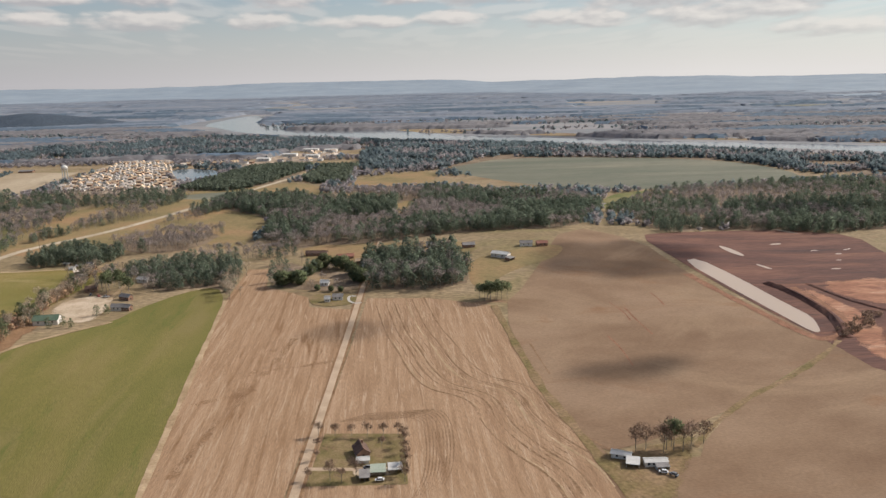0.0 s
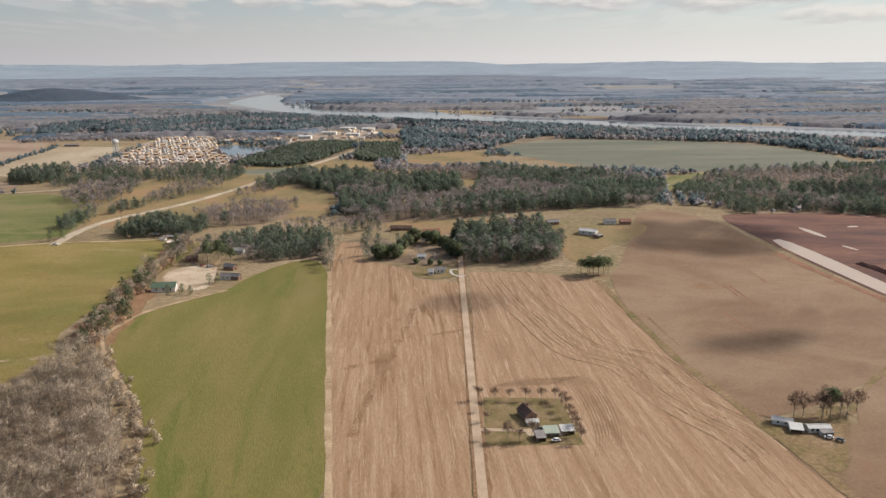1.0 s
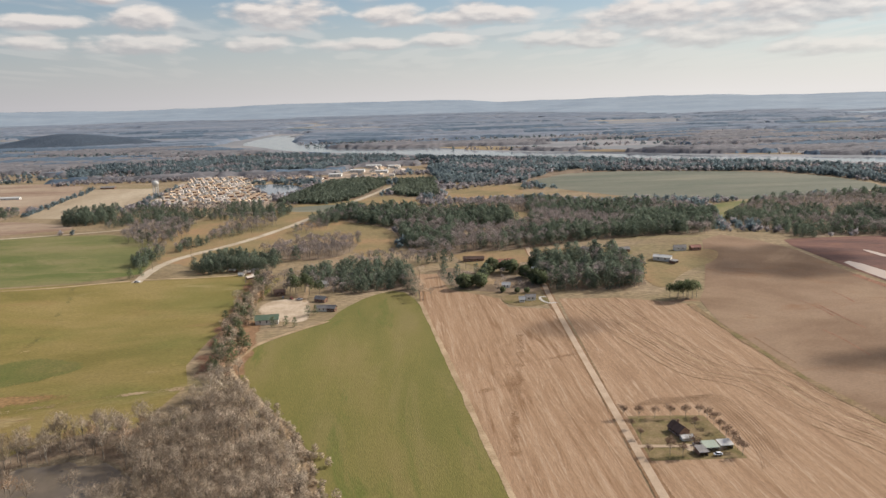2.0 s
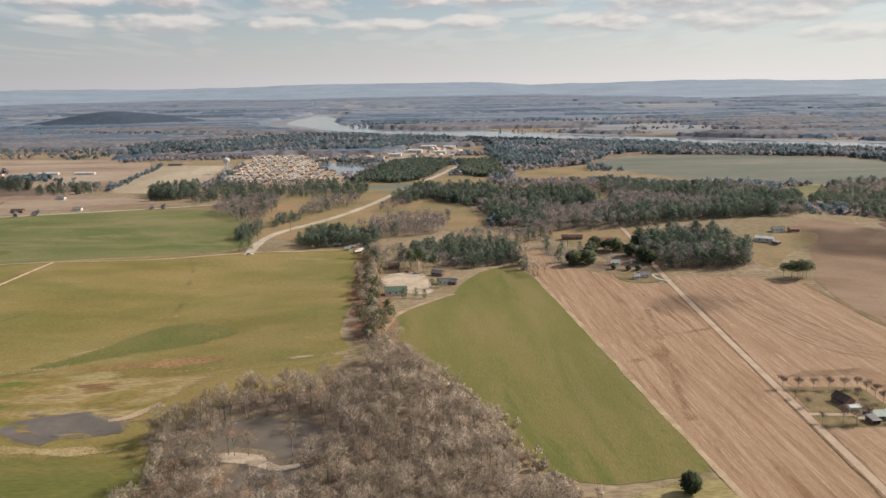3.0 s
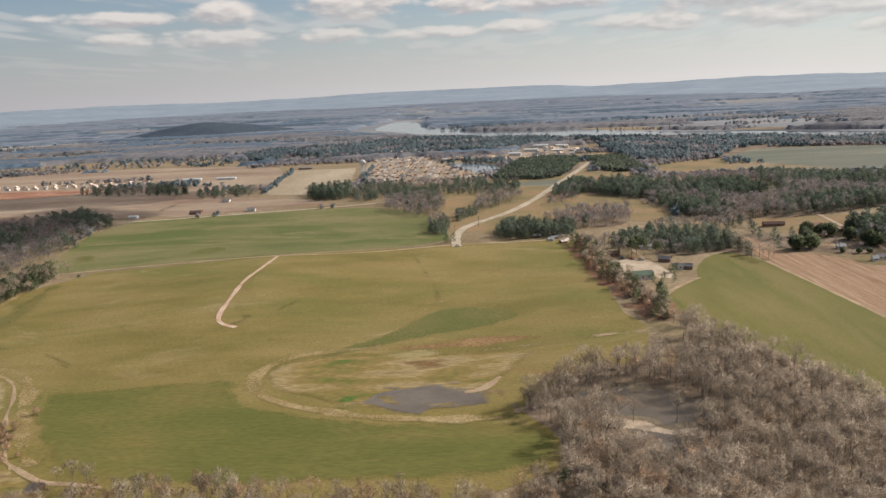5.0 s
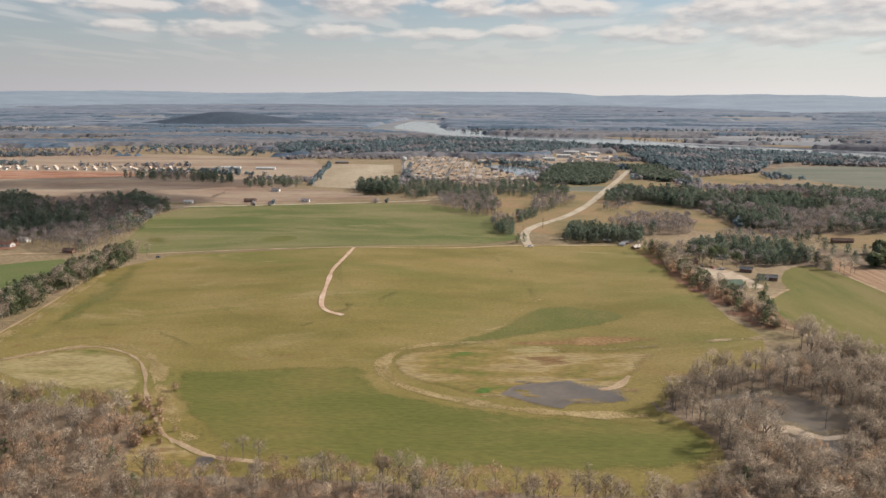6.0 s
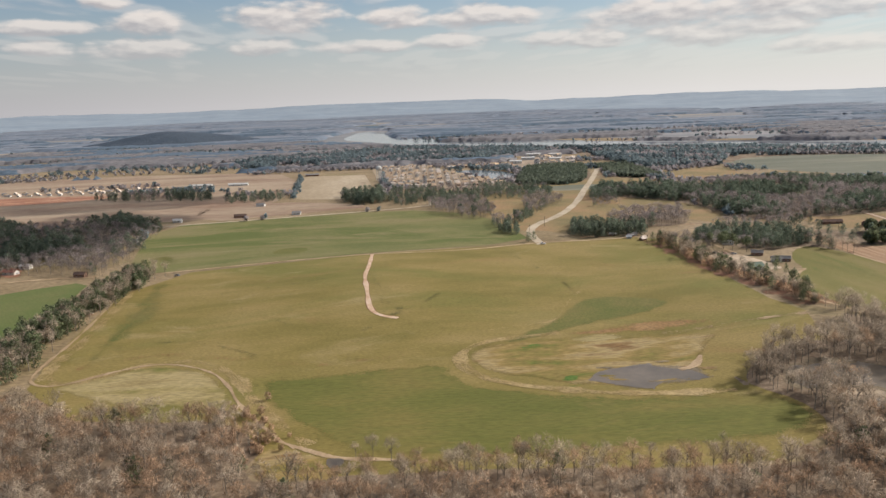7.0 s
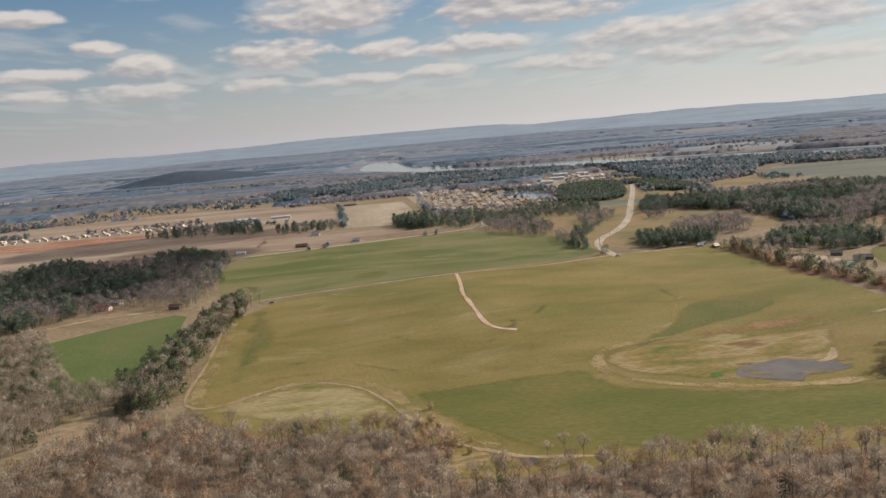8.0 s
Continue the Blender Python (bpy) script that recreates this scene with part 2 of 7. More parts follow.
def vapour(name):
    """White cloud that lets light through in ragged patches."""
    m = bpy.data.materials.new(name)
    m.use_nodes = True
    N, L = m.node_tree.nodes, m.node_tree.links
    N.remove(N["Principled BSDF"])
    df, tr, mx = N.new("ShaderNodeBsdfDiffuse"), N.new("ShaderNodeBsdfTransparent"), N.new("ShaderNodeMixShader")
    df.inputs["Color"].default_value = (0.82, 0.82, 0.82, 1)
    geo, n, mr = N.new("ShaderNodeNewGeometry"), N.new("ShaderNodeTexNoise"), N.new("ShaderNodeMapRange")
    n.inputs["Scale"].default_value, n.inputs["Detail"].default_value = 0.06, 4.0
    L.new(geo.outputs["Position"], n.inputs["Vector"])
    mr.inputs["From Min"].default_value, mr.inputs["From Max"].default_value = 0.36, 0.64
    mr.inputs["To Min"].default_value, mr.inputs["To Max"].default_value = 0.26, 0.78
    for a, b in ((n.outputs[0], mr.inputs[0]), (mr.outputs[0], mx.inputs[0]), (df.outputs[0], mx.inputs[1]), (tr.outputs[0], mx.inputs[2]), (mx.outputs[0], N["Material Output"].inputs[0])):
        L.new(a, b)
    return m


M = {
    "ground": mat("dry_winter_ground", [(0.205, 0.148, 0.080), (0.255, 0.188, 0.108), (0.300, 0.222, 0.138)], 0.03, 0.8, stretch=(0.6, 1, 1), patches=((0.02, (0.215, 0.172, 0.082), 0.52, 0.66), (0.05, (0.240, 0.130, 0.078), 0.58, 0.72))),
    "wheat": mat("young_green_crop", [(0.133, 0.124, 0.032), (0.161, 0.139, 0.040), (0.195, 0.153, 0.055)], 0.022, 2.0, grain=0.22, turn=4, stretch=(2.5, 0.5, 1), patches=((0.02, (0.185, 0.150, 0.055), 0.54, 0.70), (0.03, (0.105, 0.118, 0.026), 0.55, 0.68))),
    "meadow": mat("olive_meadow_grass", [(0.163, 0.132, 0.035), (0.210, 0.160, 0.049), (0.248, 0.184, 0.066)], 0.035, 2.0, grain=0.26, stretch=(0.6, 1.3, 1), spread=(0.34, 0.62), patches=((0.011, (0.150, 0.142, 0.036), 0.50, 0.68), (0.030, (0.290, 0.222, 0.098), 0.55, 0.72), (0.019, (0.235, 0.150, 0.058), 0.56, 0.74))),
    "meadow_top": mat("green_meadow_grass", [(0.125, 0.131, 0.043), (0.162, 0.155, 0.056), (0.204, 0.172, 0.076)], 0.03, 1.6, grain=0.26, stretch=(0.6, 1.5, 1), spread=(0.37, 0.61), patches=((0.012, (0.098, 0.118, 0.030), 0.52, 0.62), (0.03, (0.215, 0.185, 0.085), 0.56, 0.70))),
    "dark_grass": mat("dark_green_grass", [(0.112, 0.115, 0.026), (0.136, 0.128, 0.032), (0.170, 0.140, 0.040)], 0.05, 1.0, fade=True, grain=0.18, stretch=(0.5, 1.3, 1), patches=((0.03, (0.190, 0.150, 0.050), 0.55, 0.72),)),
    "marsh": mat("yellow_marsh_grass", [(0.098, 0.125, 0.021), (0.185, 0.148, 0.042), (0.247, 0.172, 0.060), (0.319, 0.240, 0.114), (0.185, 0.108, 0.044)], 0.10, 1.2, fade=True, grain=0.3, stretch=(0.45, 1.3, 1), spread=(0.30, 0.68)),
    "pale_grass": mat("pale_dry_grass", [(0.135, 0.139, 0.032), (0.250, 0.196, 0.078), (0.330, 0.260, 0.124), (0.240, 0.181, 0.078)], 0.07, 1.2, fade=True, grain=0.3, stretch=(0.5, 1.4, 1), spread=(0.33, 0.66)),
    "stubble": mat("corn_stubble_soil", [(0.234, 0.139, 0.079), (0.312, 0.197, 0.116), (0.383, 0.255, 0.161)], 0.35, 7.0, grain=0.32, turn=4, stretch=(1.8, 0.10, 1), spread=(0.25, 0.75), patches=((0.55, (0.420, 0.298, 0.198), 0.50, 0.70), (0.22, (0.225, 0.130, 0.070), 0.56, 0.72))),
    "track": mat("brown_wheel_track", [(0.20, 0.118, 0.064), (0.25, 0.155, 0.09)], 0.3, 2.0, fade=True),
    "rill": mat("red_brown_wash", [(0.20, 0.095, 0.055), (0.27, 0.140, 0.085)], 0.3, 2.0, fade=True),
    "drain": mat("dark_drain_grass", [(0.119, 0.110, 0.036), (0.140, 0.119, 0.045)], 0.2, 1.0, fade=True),
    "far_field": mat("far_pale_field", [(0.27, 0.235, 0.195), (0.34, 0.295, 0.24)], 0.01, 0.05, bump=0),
    "strip": mat("streaked_stubble_soil", [(0.225, 0.130, 0.069), (0.307, 0.192, 0.112), (0.379, 0.250, 0.156)], 0.40, 7.0, grain=0.32, turn=7, stretch=(1.9, 0.10, 1), spread=(0.25, 0.75), patches=((0.55, (0.412, 0.290, 0.190), 0.50, 0.70), (0.20, (0.205, 0.112, 0.055), 0.53, 0.68))),
    "brown": mat("smooth_brown_soil", [(0.180, 0.109, 0.064), (0.220, 0.140, 0.085), (0.264, 0.175, 0.111)], 0.03, 1.5, grain=0.12, turn=-30, stretch=(0.8, 1.1, 1), patches=((0.014, (0.300, 0.205, 0.128), 0.48, 0.70), (0.03, (0.225, 0.122, 0.064), 0.55, 0.74))),
    "verge": mat("grassy_verge", [(0.150, 0.118, 0.045), (0.205, 0.140, 0.068), (0.252, 0.166, 0.095)], 0.12, 1.2, fade=True),
    "red": mat("red_clay", [(0.088, 0.046, 0.038), (0.125, 0.062, 0.047), (0.185, 0.092, 0.064)], 0.045, 0.8, grain=0.25, turn=-35, stretch=(0.3, 1.5, 1), patches=((0.06, (0.20, 0.095, 0.062), 0.55, 0.68), (0.05, (0.07, 0.042, 0.038), 0.55, 0.7))),
    "red_bare": mat("bare_orange_clay", [(0.25, 0.115, 0.070), (0.35, 0.175, 0.105), (0.43, 0.25, 0.165)], 0.08, 0.8, fade=True, turn=-40, stretch=(0.5, 1.6, 1), patches=((0.08, (0.20, 0.085, 0.055), 0.52, 0.66),)),
    "tan": mat("tan_stubble", [(0.31, 0.24, 0.155), (0.37, 0.29, 0.195), (0.43, 0.345, 0.24)], 0.03, 0.5, grain=0.12, stretch=(1, 0.3, 1)),
    "field_brown": mat("red_brown_soil", [(0.24, 0.155, 0.105), (0.31, 0.225, 0.155), (0.37, 0.285, 0.20)], 0.025, 0.4, grain=0.15, stretch=(0.4, 1.3, 1)),
    "hill": mat("tawny_hill_pasture", [(0.177, 0.142, 0.065), (0.245, 0.178, 0.084), (0.302, 0.190, 0.099)], 0.03, 0.6, grain=0.14),
    "pasture": mat("grey_green_pasture", [(0.125, 0.132, 0.095), (0.16, 0.158, 0.115), (0.225, 0.205, 0.145)], 0.012, 0.3, grain=0.12, stretch=(0.4, 1.6, 1), spread=(0.38, 0.66)),
    "dirt": mat("pale_dirt", [(0.276, 0.190, 0.106), (0.360, 0.255, 0.152), (0.445, 0.325, 0.202)], 0.15, 2.0, grain=0.2, fade=True),
    "sand": mat("orange_sand_track", [(0.43, 0.27, 0.165), (0.53, 0.365, 0.245), (0.60, 0.46, 0.34)], 0.3, 2.0, grain=0.15),
    "road": mat("worn_tan_road", [(0.36, 0.262, 0.175), (0.42, 0.312, 0.215), (0.47, 0.355, 0.25)], 0.2, 3.0, grain=0.16),
    "gravel": mat("pale_gravel", [(0.36, 0.29, 0.20), (0.44, 0.36, 0.26), (0.50, 0.42, 0.31)], 0.2, 2.0, grain=0.15),
    "lawn": mat("winter_lawn", [(0.135, 0.110, 0.042), (0.185, 0.138, 0.062), (0.235, 0.165, 0.088)], 0.25, 3.0, grain=0.3, patches=((0.12, (0.21, 0.125, 0.075), 0.55, 0.7),)),
    # valley floor: pale blue-grey of distance haze is part of the colour
    "valley": mat("hazed_valley_land", [(0.189, 0.194, 0.199), (0.222, 0.219, 0.221), (0.281, 0.260, 0.248)], 0.006, 0.05, grain=0.15, stretch=(0.25, 2.0, 1), bump=0),
    "wood_floor": mat("leaf_litter", [(0.150, 0.105, 0.068), (0.195, 0.140, 0.092), (0.250, 0.185, 0.125)], 0.15, 1.5, patches=((0.08, (0.30, 0.225, 0.15), 0.55, 0.7),)),
    "rim": mat("tan_trodden_grass", [(0.29, 0.205, 0.085), (0.37, 0.275, 0.135)], 0.2, 1.5, fade=True),
    "wet_green": mat("bright_wet_grass", [(0.065, 0.13, 0.022), (0.10, 0.15, 0.03)], 0.3, 1.5, fade=True),
    "smear": mat("brown_soil_smear", [(0.209, 0.118, 0.061), (0.260, 0.156, 0.086)], 0.3, 2.0, fade=True),
    "plant": mat("plantation_needles", [(0.146, 0.173, 0.124), (0.179, 0.205, 0.147)], 0.012, 0.4, tone=True, island=True, bump=0, grain=0.12, leaf=0.45),
    # mid-distance twigs and needles: greyer, bluer copies that stand in for haze
    "twig_mid": mat("hazed_winter_twigs", [(0.288, 0.243, 0.226), (0.360, 0.305, 0.283)], 0.06, 1.0, tone=True, island=True, bump=0, grain=0.2, leaf=0.4),
    "needle_mid": mat("hazed_pine_needles", [(0.146, 0.181, 0.129), (0.186, 0.220, 0.156)], 0.04, 1.0, tone=True, island=True, bump=0, grain=0.2, leaf=0.5),
    "mud": mat("wet_mud", [(0.17, 0.135, 0.088), (0.23, 0.18, 0.115)], 0.2, 1.5, fade=True),
    "twig_dark": mat("dark_brown_twigs", [(0.22, 0.145, 0.102), (0.29, 0.20, 0.145)], 0.06, 1.0, tone=True, island=True, bump=0, grain=0.2, leaf=0.3),
    "pale_green_roof": mat("faded_green_roof", [(0.30, 0.34, 0.27), (0.38, 0.41, 0.33)], 0.8, 4.0, rough=0.6, grain=0.15),
    "bark": mat("grey_bark", [(0.20, 0.165, 0.13), (0.30, 0.255, 0.205)], 2.0, 8.0, tone=False),
    "twig": mat("bare_grey_twigs", [(0.440, 0.349, 0.256), (0.554, 0.450, 0.342)], 0.06, 1.0, tone=True, island=True, bump=0, grain=0.2, leaf=0.35),
    "twig_brown": mat("bare_brown_twigs", [(0.435, 0.288, 0.185), (0.539, 0.367, 0.239)], 0.06, 1.0, tone=True, island=True, bump=0, grain=0.2, leaf=0.35),
    "needle": mat("pine_needles", [(0.144, 0.171, 0.091), (0.188, 0.208, 0.112)], 0.06, 1.0, tone=True, island=True, bump=0, grain=0.2, leaf=0.45),
    # far trees: distance haze is mixed into both base colours
    "far_bare": mat("hazed_bare_woods", [(0.341, 0.310, 0.311), (0.415, 0.379, 0.381)], 0.012, 0.4, tone=True, island=True, bump=0, grain=0.12, leaf=0.5),
    "far_pine": mat("hazed_evergreen_woods", [(0.181, 0.228, 0.242), (0.225, 0.275, 0.281)], 0.012, 0.4, tone=True, island=True, bump=0, grain=0.12, leaf=0.5),
    # blue of the hazy air is painted into the ridge colour
    "ridge": mat("hazed_wooded_ridge", [(0.221, 0.265, 0.308), (0.265, 0.308, 0.346)], 0.004, 0.02, tone=False, bump=0, grain=0.1),
    # dark woods of the hill, with a navy haze tint in the colour
    "hill_wood": mat("dark_hazed_hill", [(0.052, 0.069, 0.091), (0.071, 0.089, 0.112)], 0.03, 0.3, bump=0, grain=0.3),
    # distant woods and canopies: base colours carry painted bluish air haze
    "hazed_wood": mat("hazed_woods", [(0.26, 0.30, 0.345), (0.31, 0.348, 0.39)], 0.006, 0.2, tone=True, island=True, bump=0, grain=0.12, leaf=0.45),
    "canopy_bare": mat("hazed_grey_canopy", [(0.189, 0.185, 0.194), (0.237, 0.224, 0.228), (0.280, 0.258, 0.253)], 0.02, 0.25, tone=True, bump=0, grain=0.3, stretch=(0.4, 1.5, 1), leaf=0.3),
    "canopy_pine": mat("hazed_evergreen_canopy", [(0.123, 0.169, 0.218), (0.157, 0.205, 0.257)], 0.02, 0.25, tone=True, bump=0, grain=0.3, stretch=(0.4, 1.5, 1), leaf=0.3),
    "canopy_hazed": mat("hazed_far_canopy", [(0.204, 0.243, 0.295), (0.242, 0.273, 0.321), (0.303, 0.313, 0.340)], 0.008, 0.1, tone=True, bump=0, grain=0.25, stretch=(0.3, 1.5, 1), leaf=0.3),
    "lot": mat("worn_lots_and_streets", [(0.205, 0.157, 0.107), (0.320, 0.244, 0.176), (0.461, 0.358, 0.264)], 0.12, 0.8, grain=0.2),
    "brown_grass": mat("red_brown_dead_grass", [(0.235, 0.135, 0.055), (0.285, 0.175, 0.078)], 0.12, 1.0, fade=True),
    "pale_roof": mat("pale_shingle_roof", [(0.582, 0.484, 0.404), (0.759, 0.653, 0.554)], 0.4, 3.0, grain=0.15),
    "yard_dirt": mat("bare_pale_yard", [(0.36, 0.27, 0.18), (0.46, 0.36, 0.255), (0.54, 0.43, 0.32)], 0.15, 2.0, grain=0.2, fade=True),
    "hollow": mat("deep_green_hollow_grass", [(0.110, 0.118, 0.030), (0.138, 0.130, 0.037), (0.168, 0.140, 0.046)], 0.05, 1.5, fade=True, grain=0.25),
    "deep_crop": mat("deep_green_crop", [(0.092, 0.122, 0.036), (0.112, 0.136, 0.042), (0.14, 0.145, 0.052)], 0.03, 1.6, grain=0.25),
    "white_metal": mat("white_sheet_roof", [(0.527, 0.504, 0.467), (0.629, 0.613, 0.574)], 0.5, 3.0, rough=0.45, grain=0.08, bump=0.05),
    "white_wall": mat("white_siding", [(0.55, 0.52, 0.47), (0.68, 0.65, 0.60)], 0.6, 4.0, rough=0.7, grain=0.08),
    "brick_wall": mat("brown_brick_wall", [(0.20, 0.12, 0.085), (0.28, 0.17, 0.12)], 1.0, 6.0, grain=0.2),
    "brown_roof": mat("brown_shingle_roof", [(0.10, 0.065, 0.05), (0.155, 0.10, 0.08)], 0.8, 5.0, grain=0.2),
    "grey_roof": mat("grey_shingle_roof", [(0.20, 0.185, 0.175), (0.28, 0.26, 0.245)], 0.8, 5.0, grain=0.2),
    "red_roof": mat("red_sheet_roof", [(0.25, 0.105, 0.075), (0.32, 0.15, 0.11)], 0.8, 4.0, rough=0.6),
    "green_roof": mat("green_sheet_roof", [(0.098, 0.142, 0.098), (0.138, 0.180, 0.123)], 0.8, 4.0, rough=0.5, grain=0.15),
    "tan_roof": mat("tan_shingle_roof", [(0.529, 0.380, 0.254), (0.661, 0.493, 0.338)], 0.4, 3.0, grain=0.15),
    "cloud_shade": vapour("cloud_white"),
    "glass": mat("dark_window_glass", [(0.02, 0.022, 0.025), (0.03, 0.032, 0.035)], 1.0, 3.0, rough=0.08, bump=0, spec=0.5),
    "dark": mat("dark_rubber", [(0.015, 0.015, 0.015), (0.03, 0.03, 0.03)], 1.0, 3.0, rough=0.8, bump=0),
    "paint_white": mat("white_car_paint", [(0.7, 0.7, 0.7), (0.78, 0.78, 0.77)], 1.0, 3.0, rough=0.25, bump=0, grain=0.03, spec=0.5),
    "paint_red": mat("red_paint", [(0.28, 0.05, 0.035), (0.34, 0.07, 0.05)], 1.0, 3.0, rough=0.35, bump=0, grain=0.05, spec=0.5),
    "paint_grey": mat("grey_car_paint", [(0.16, 0.17, 0.18), (0.2, 0.21, 0.22)], 1.0, 3.0, rough=0.25, bump=0, grain=0.05, spec=0.5),
    "wood_pole": mat("weathered_pole_wood", [(0.16, 0.13, 0.10), (0.22, 0.18, 0.14)], 1.0, 8.0),
    "concrete": mat("pale_concrete", [(0.40, 0.37, 0.33), (0.50, 0.47, 0.43)], 0.4, 3.0, grain=0.1),
    "pond": mat("muddy_pond_water", [(0.095, 0.074, 0.050), (0.125, 0.098, 0.068), (0.170, 0.132, 0.092)], 0.06, 0.6, rough=0.30, bump=0.02, grain=0.15, spec=0.4),
    "silt": water_mat("pale_silty_water", (0.43, 0.335, 0.26), 0.4),
    "river": water_mat("river_water", (0.16, 0.18, 0.19), 0.10, 0.05),
}


# ---- ground forms ----
def h(x, y):
    """Height of the land: low swells, then level valley floor."""
    def g(a, b, r, s):
        return np.exp(-((x - a) / r) ** 2 - ((y - b) / s) ** 2)
    return 0.5 + 6 * g(50, 325, 75, 75) + 3.5 * g(-255, 245, 60, 70) + 3 * g(-125, 190, 45, 45) + 2.5 * np.exp(-((y - 600) / 300) ** 2)


def mesh_from(name, verts, faces, material):
    me = bpy.data.meshes.new(name)
    me.from_pydata([tuple(v) for v in verts], [], [tuple(int(i) for i in f) for f in faces])
    me.materials.append(material)
    me.update()
    return me


def inside(px, py, poly):
    """Which of the points lie in the polygon."""
    res = np.zeros(len(px), bool)
    n = len(poly)
    for i in range(n):
        (x1, y1), (x2, y2) = poly[i], poly[(i + 1) % n]
        if y1 == y2:
            continue
        c = ((y1 > py) != (y2 > py)) & (px < (x2 - x1) * (py - y1) / (y2 - y1) + x1)
        res ^= c
    return res


def edge_distance(px, py, poly):
    d = np.full(len(px), 1e9)
    n = len(poly)
    for i in range(n):
        (x1, y1), (x2, y2) = poly[i], poly[(i + 1) % n]
        dx, dy = x2 - x1, y2 - y1
        q = np.clip(((px - x1) * dx + (py - y1) * dy) / (dx * dx + dy * dy + 1e-9), 0, 1)
        d = np.minimum(d, np.hypot(px - x1 - q * dx, py - y1 - q * dy))
    return d


def rounded(poly, times=2, closed=True):
    """Cuts the corners of an outline."""
    pts = [Vector(p) for p in poly]
    for _ in range(times):
        res = []
        n = len(pts)
        for i in range(n if closed else n - 1):
            a, b = pts[i], pts[(i + 1) % n]
            res += [a.lerp(b, 0.25), a.lerp(b, 0.75)]
        pts = res if closed else [pts[0]] + res + [pts[-1]]
    return [(p.x, p.y) for p in pts]


def field(name, poly, material, layer, label, category, cell=4.0, soft=0.0, times=2, wobble=0.0, kind="structure", level=None):
    """A patch of land draped over the swells; soft: metres over which its edge thins out."""
    layer = 0.02 + (layer - 0.06) * 0.35
    poly = rounded(poly, times) if times else list(poly)
    if wobble:
        fine = []
        for (x1, y1), (x2, y2) in zip(poly, poly[1:] + poly[:1]):
            n = max(1, int(math.hypot(x2 - x1, y2 - y1) / 1.5))
            fine += [(x1 + (x2 - x1) * i / n, y1 + (y2 - y1) * i / n) for i in range(n)]
        poly = fine if len(fine) < 400 else poly
        poly = [(x + wobble * noise.fractal((x * 0.09, y * 0.09, 3.0), 0.7, 2.3, 3), y + wobble * noise.fractal((x * 0.09, y * 0.09, 9.0), 0.7, 2.3, 3)) for x, y in poly]
    bm = bmesh.new()
    bm.faces.new([bm.verts.new((x, y, 0)) for x, y in poly])
    bmesh.ops.triangulate(bm, faces=bm.faces[:])
    xs, ys = [p[0] for p in poly], [p[1] for p in poly]
    for axis, lo, hi in ((0, min(xs), max(xs)), (1, min(ys), max(ys))):
        k = math.floor(lo / cell) + 1
        while k * cell < hi:
            co, no = [0, 0, 0], [0, 0, 0]
            co[axis], no[axis] = k * cell, 1
            bmesh.ops.bisect_plane(bm, geom=bm.verts[:] + bm.edges[:] + bm.faces[:], plane_co=co, plane_no=no)
            k += 1
    for v in bm.verts:
        v.co.z = (h(v.co.x, v.co.y) if level is None else level) + layer
    bmesh.ops.recalc_face_normals(bm, faces=bm.faces[:])
    if sum(f.normal.z for f in bm.faces) < 0:
        bmesh.ops.reverse_faces(bm, faces=bm.faces[:])
    me = bpy.data.meshes.new(name)
    bm.to_mesh(me)
    bm.free()
    me.materials.append(material)
    if soft:
        co = np.empty(len(me.vertices) * 3)
        me.vertices.foreach_get("co", co)
        co = co.reshape(-1, 3)
        at = me.attributes.new("fade", "FLOAT", "POINT")
        at.data.foreach_set("value", np.clip(edge_distance(co[:, 0], co[:, 1], poly) / soft, 0, 1).astype(np.float32))
    return tagged(new(name, me), label, category, kind=kind)


def ribbon(name, line, width, material, layer, label, category, times=2, soft=False, kind="structure", ragged=0.0, strength=1.0):
    """A lane along a line, draped over the land."""
    layer = 0.02 + (layer - 0.06) * 0.35
    pts = rounded(line, times, closed=False)
    fine = []
    for (x1, y1), (x2, y2) in zip(pts, pts[1:]):
        n = max(1, int(math.hypot(x2 - x1, y2 - y1) / 2))
        fine += [(x1 + (x2 - x1) * i / n, y1 + (y2 - y1) * i / n) for i in range(n)]
    fine.append(pts[-1])
    verts, faces, fades = [], [], []
    cols = (-1.0, -0.45, 0.0, 0.45, 1.0)
    for i, (x, y) in enumerate(fine):
        a, b = fine[max(0, i - 1)], fine[min(len(fine) - 1, i + 1)]
        d = Vector((b[0] - a[0], b[1] - a[1])).normalized()
        w = width / 2 * (1 + ragged * noise.noise((x * 0.13, y * 0.13, 5.0)))
        for c in cols:
            vx, vy = x + d.y * w * c, y - d.x * w * c
            verts.append((vx, vy, h(vx, vy) + layer + 0.006 * (1 - abs(c))))
            fades.append(0.0 if abs(c) == 1 else 1.0)
        if i:
            o = (i - 1) * 5
            faces += [(o + k, o + k + 5, o + k + 6, o + k + 1) for k in range(4)]
    me = mesh_from(name, verts, faces, material)
    if soft:
        at = me.attributes.new("fade", "FLOAT", "POINT")
        at.data.foreach_set("value", strength * np.array(fades, np.float32))
    return tagged(new(name, me), label, category, kind=kind)


# the one sheet of land, out to the far ridges
gx = np.unique(np.concatenate([np.arange(-9000, -800, 500), np.arange(-800, -560, 40), np.arange(350, 700, 50), np.arange(-560, 350, 7), np.arange(700, 9001, 500)]).astype(float))
gy = np.unique(np.concatenate([np.arange(-3000, -100, 500), np.arange(-100, 480, 7), np.arange(480, 800, 32), np.arange(800, 1500, 70), np.arange(1500, 9001, 500)]).astype(float))
GX, GY = np.meshgrid(gx, gy)
GZ = h(GX, GY) - 0.05
nv = len(gx)
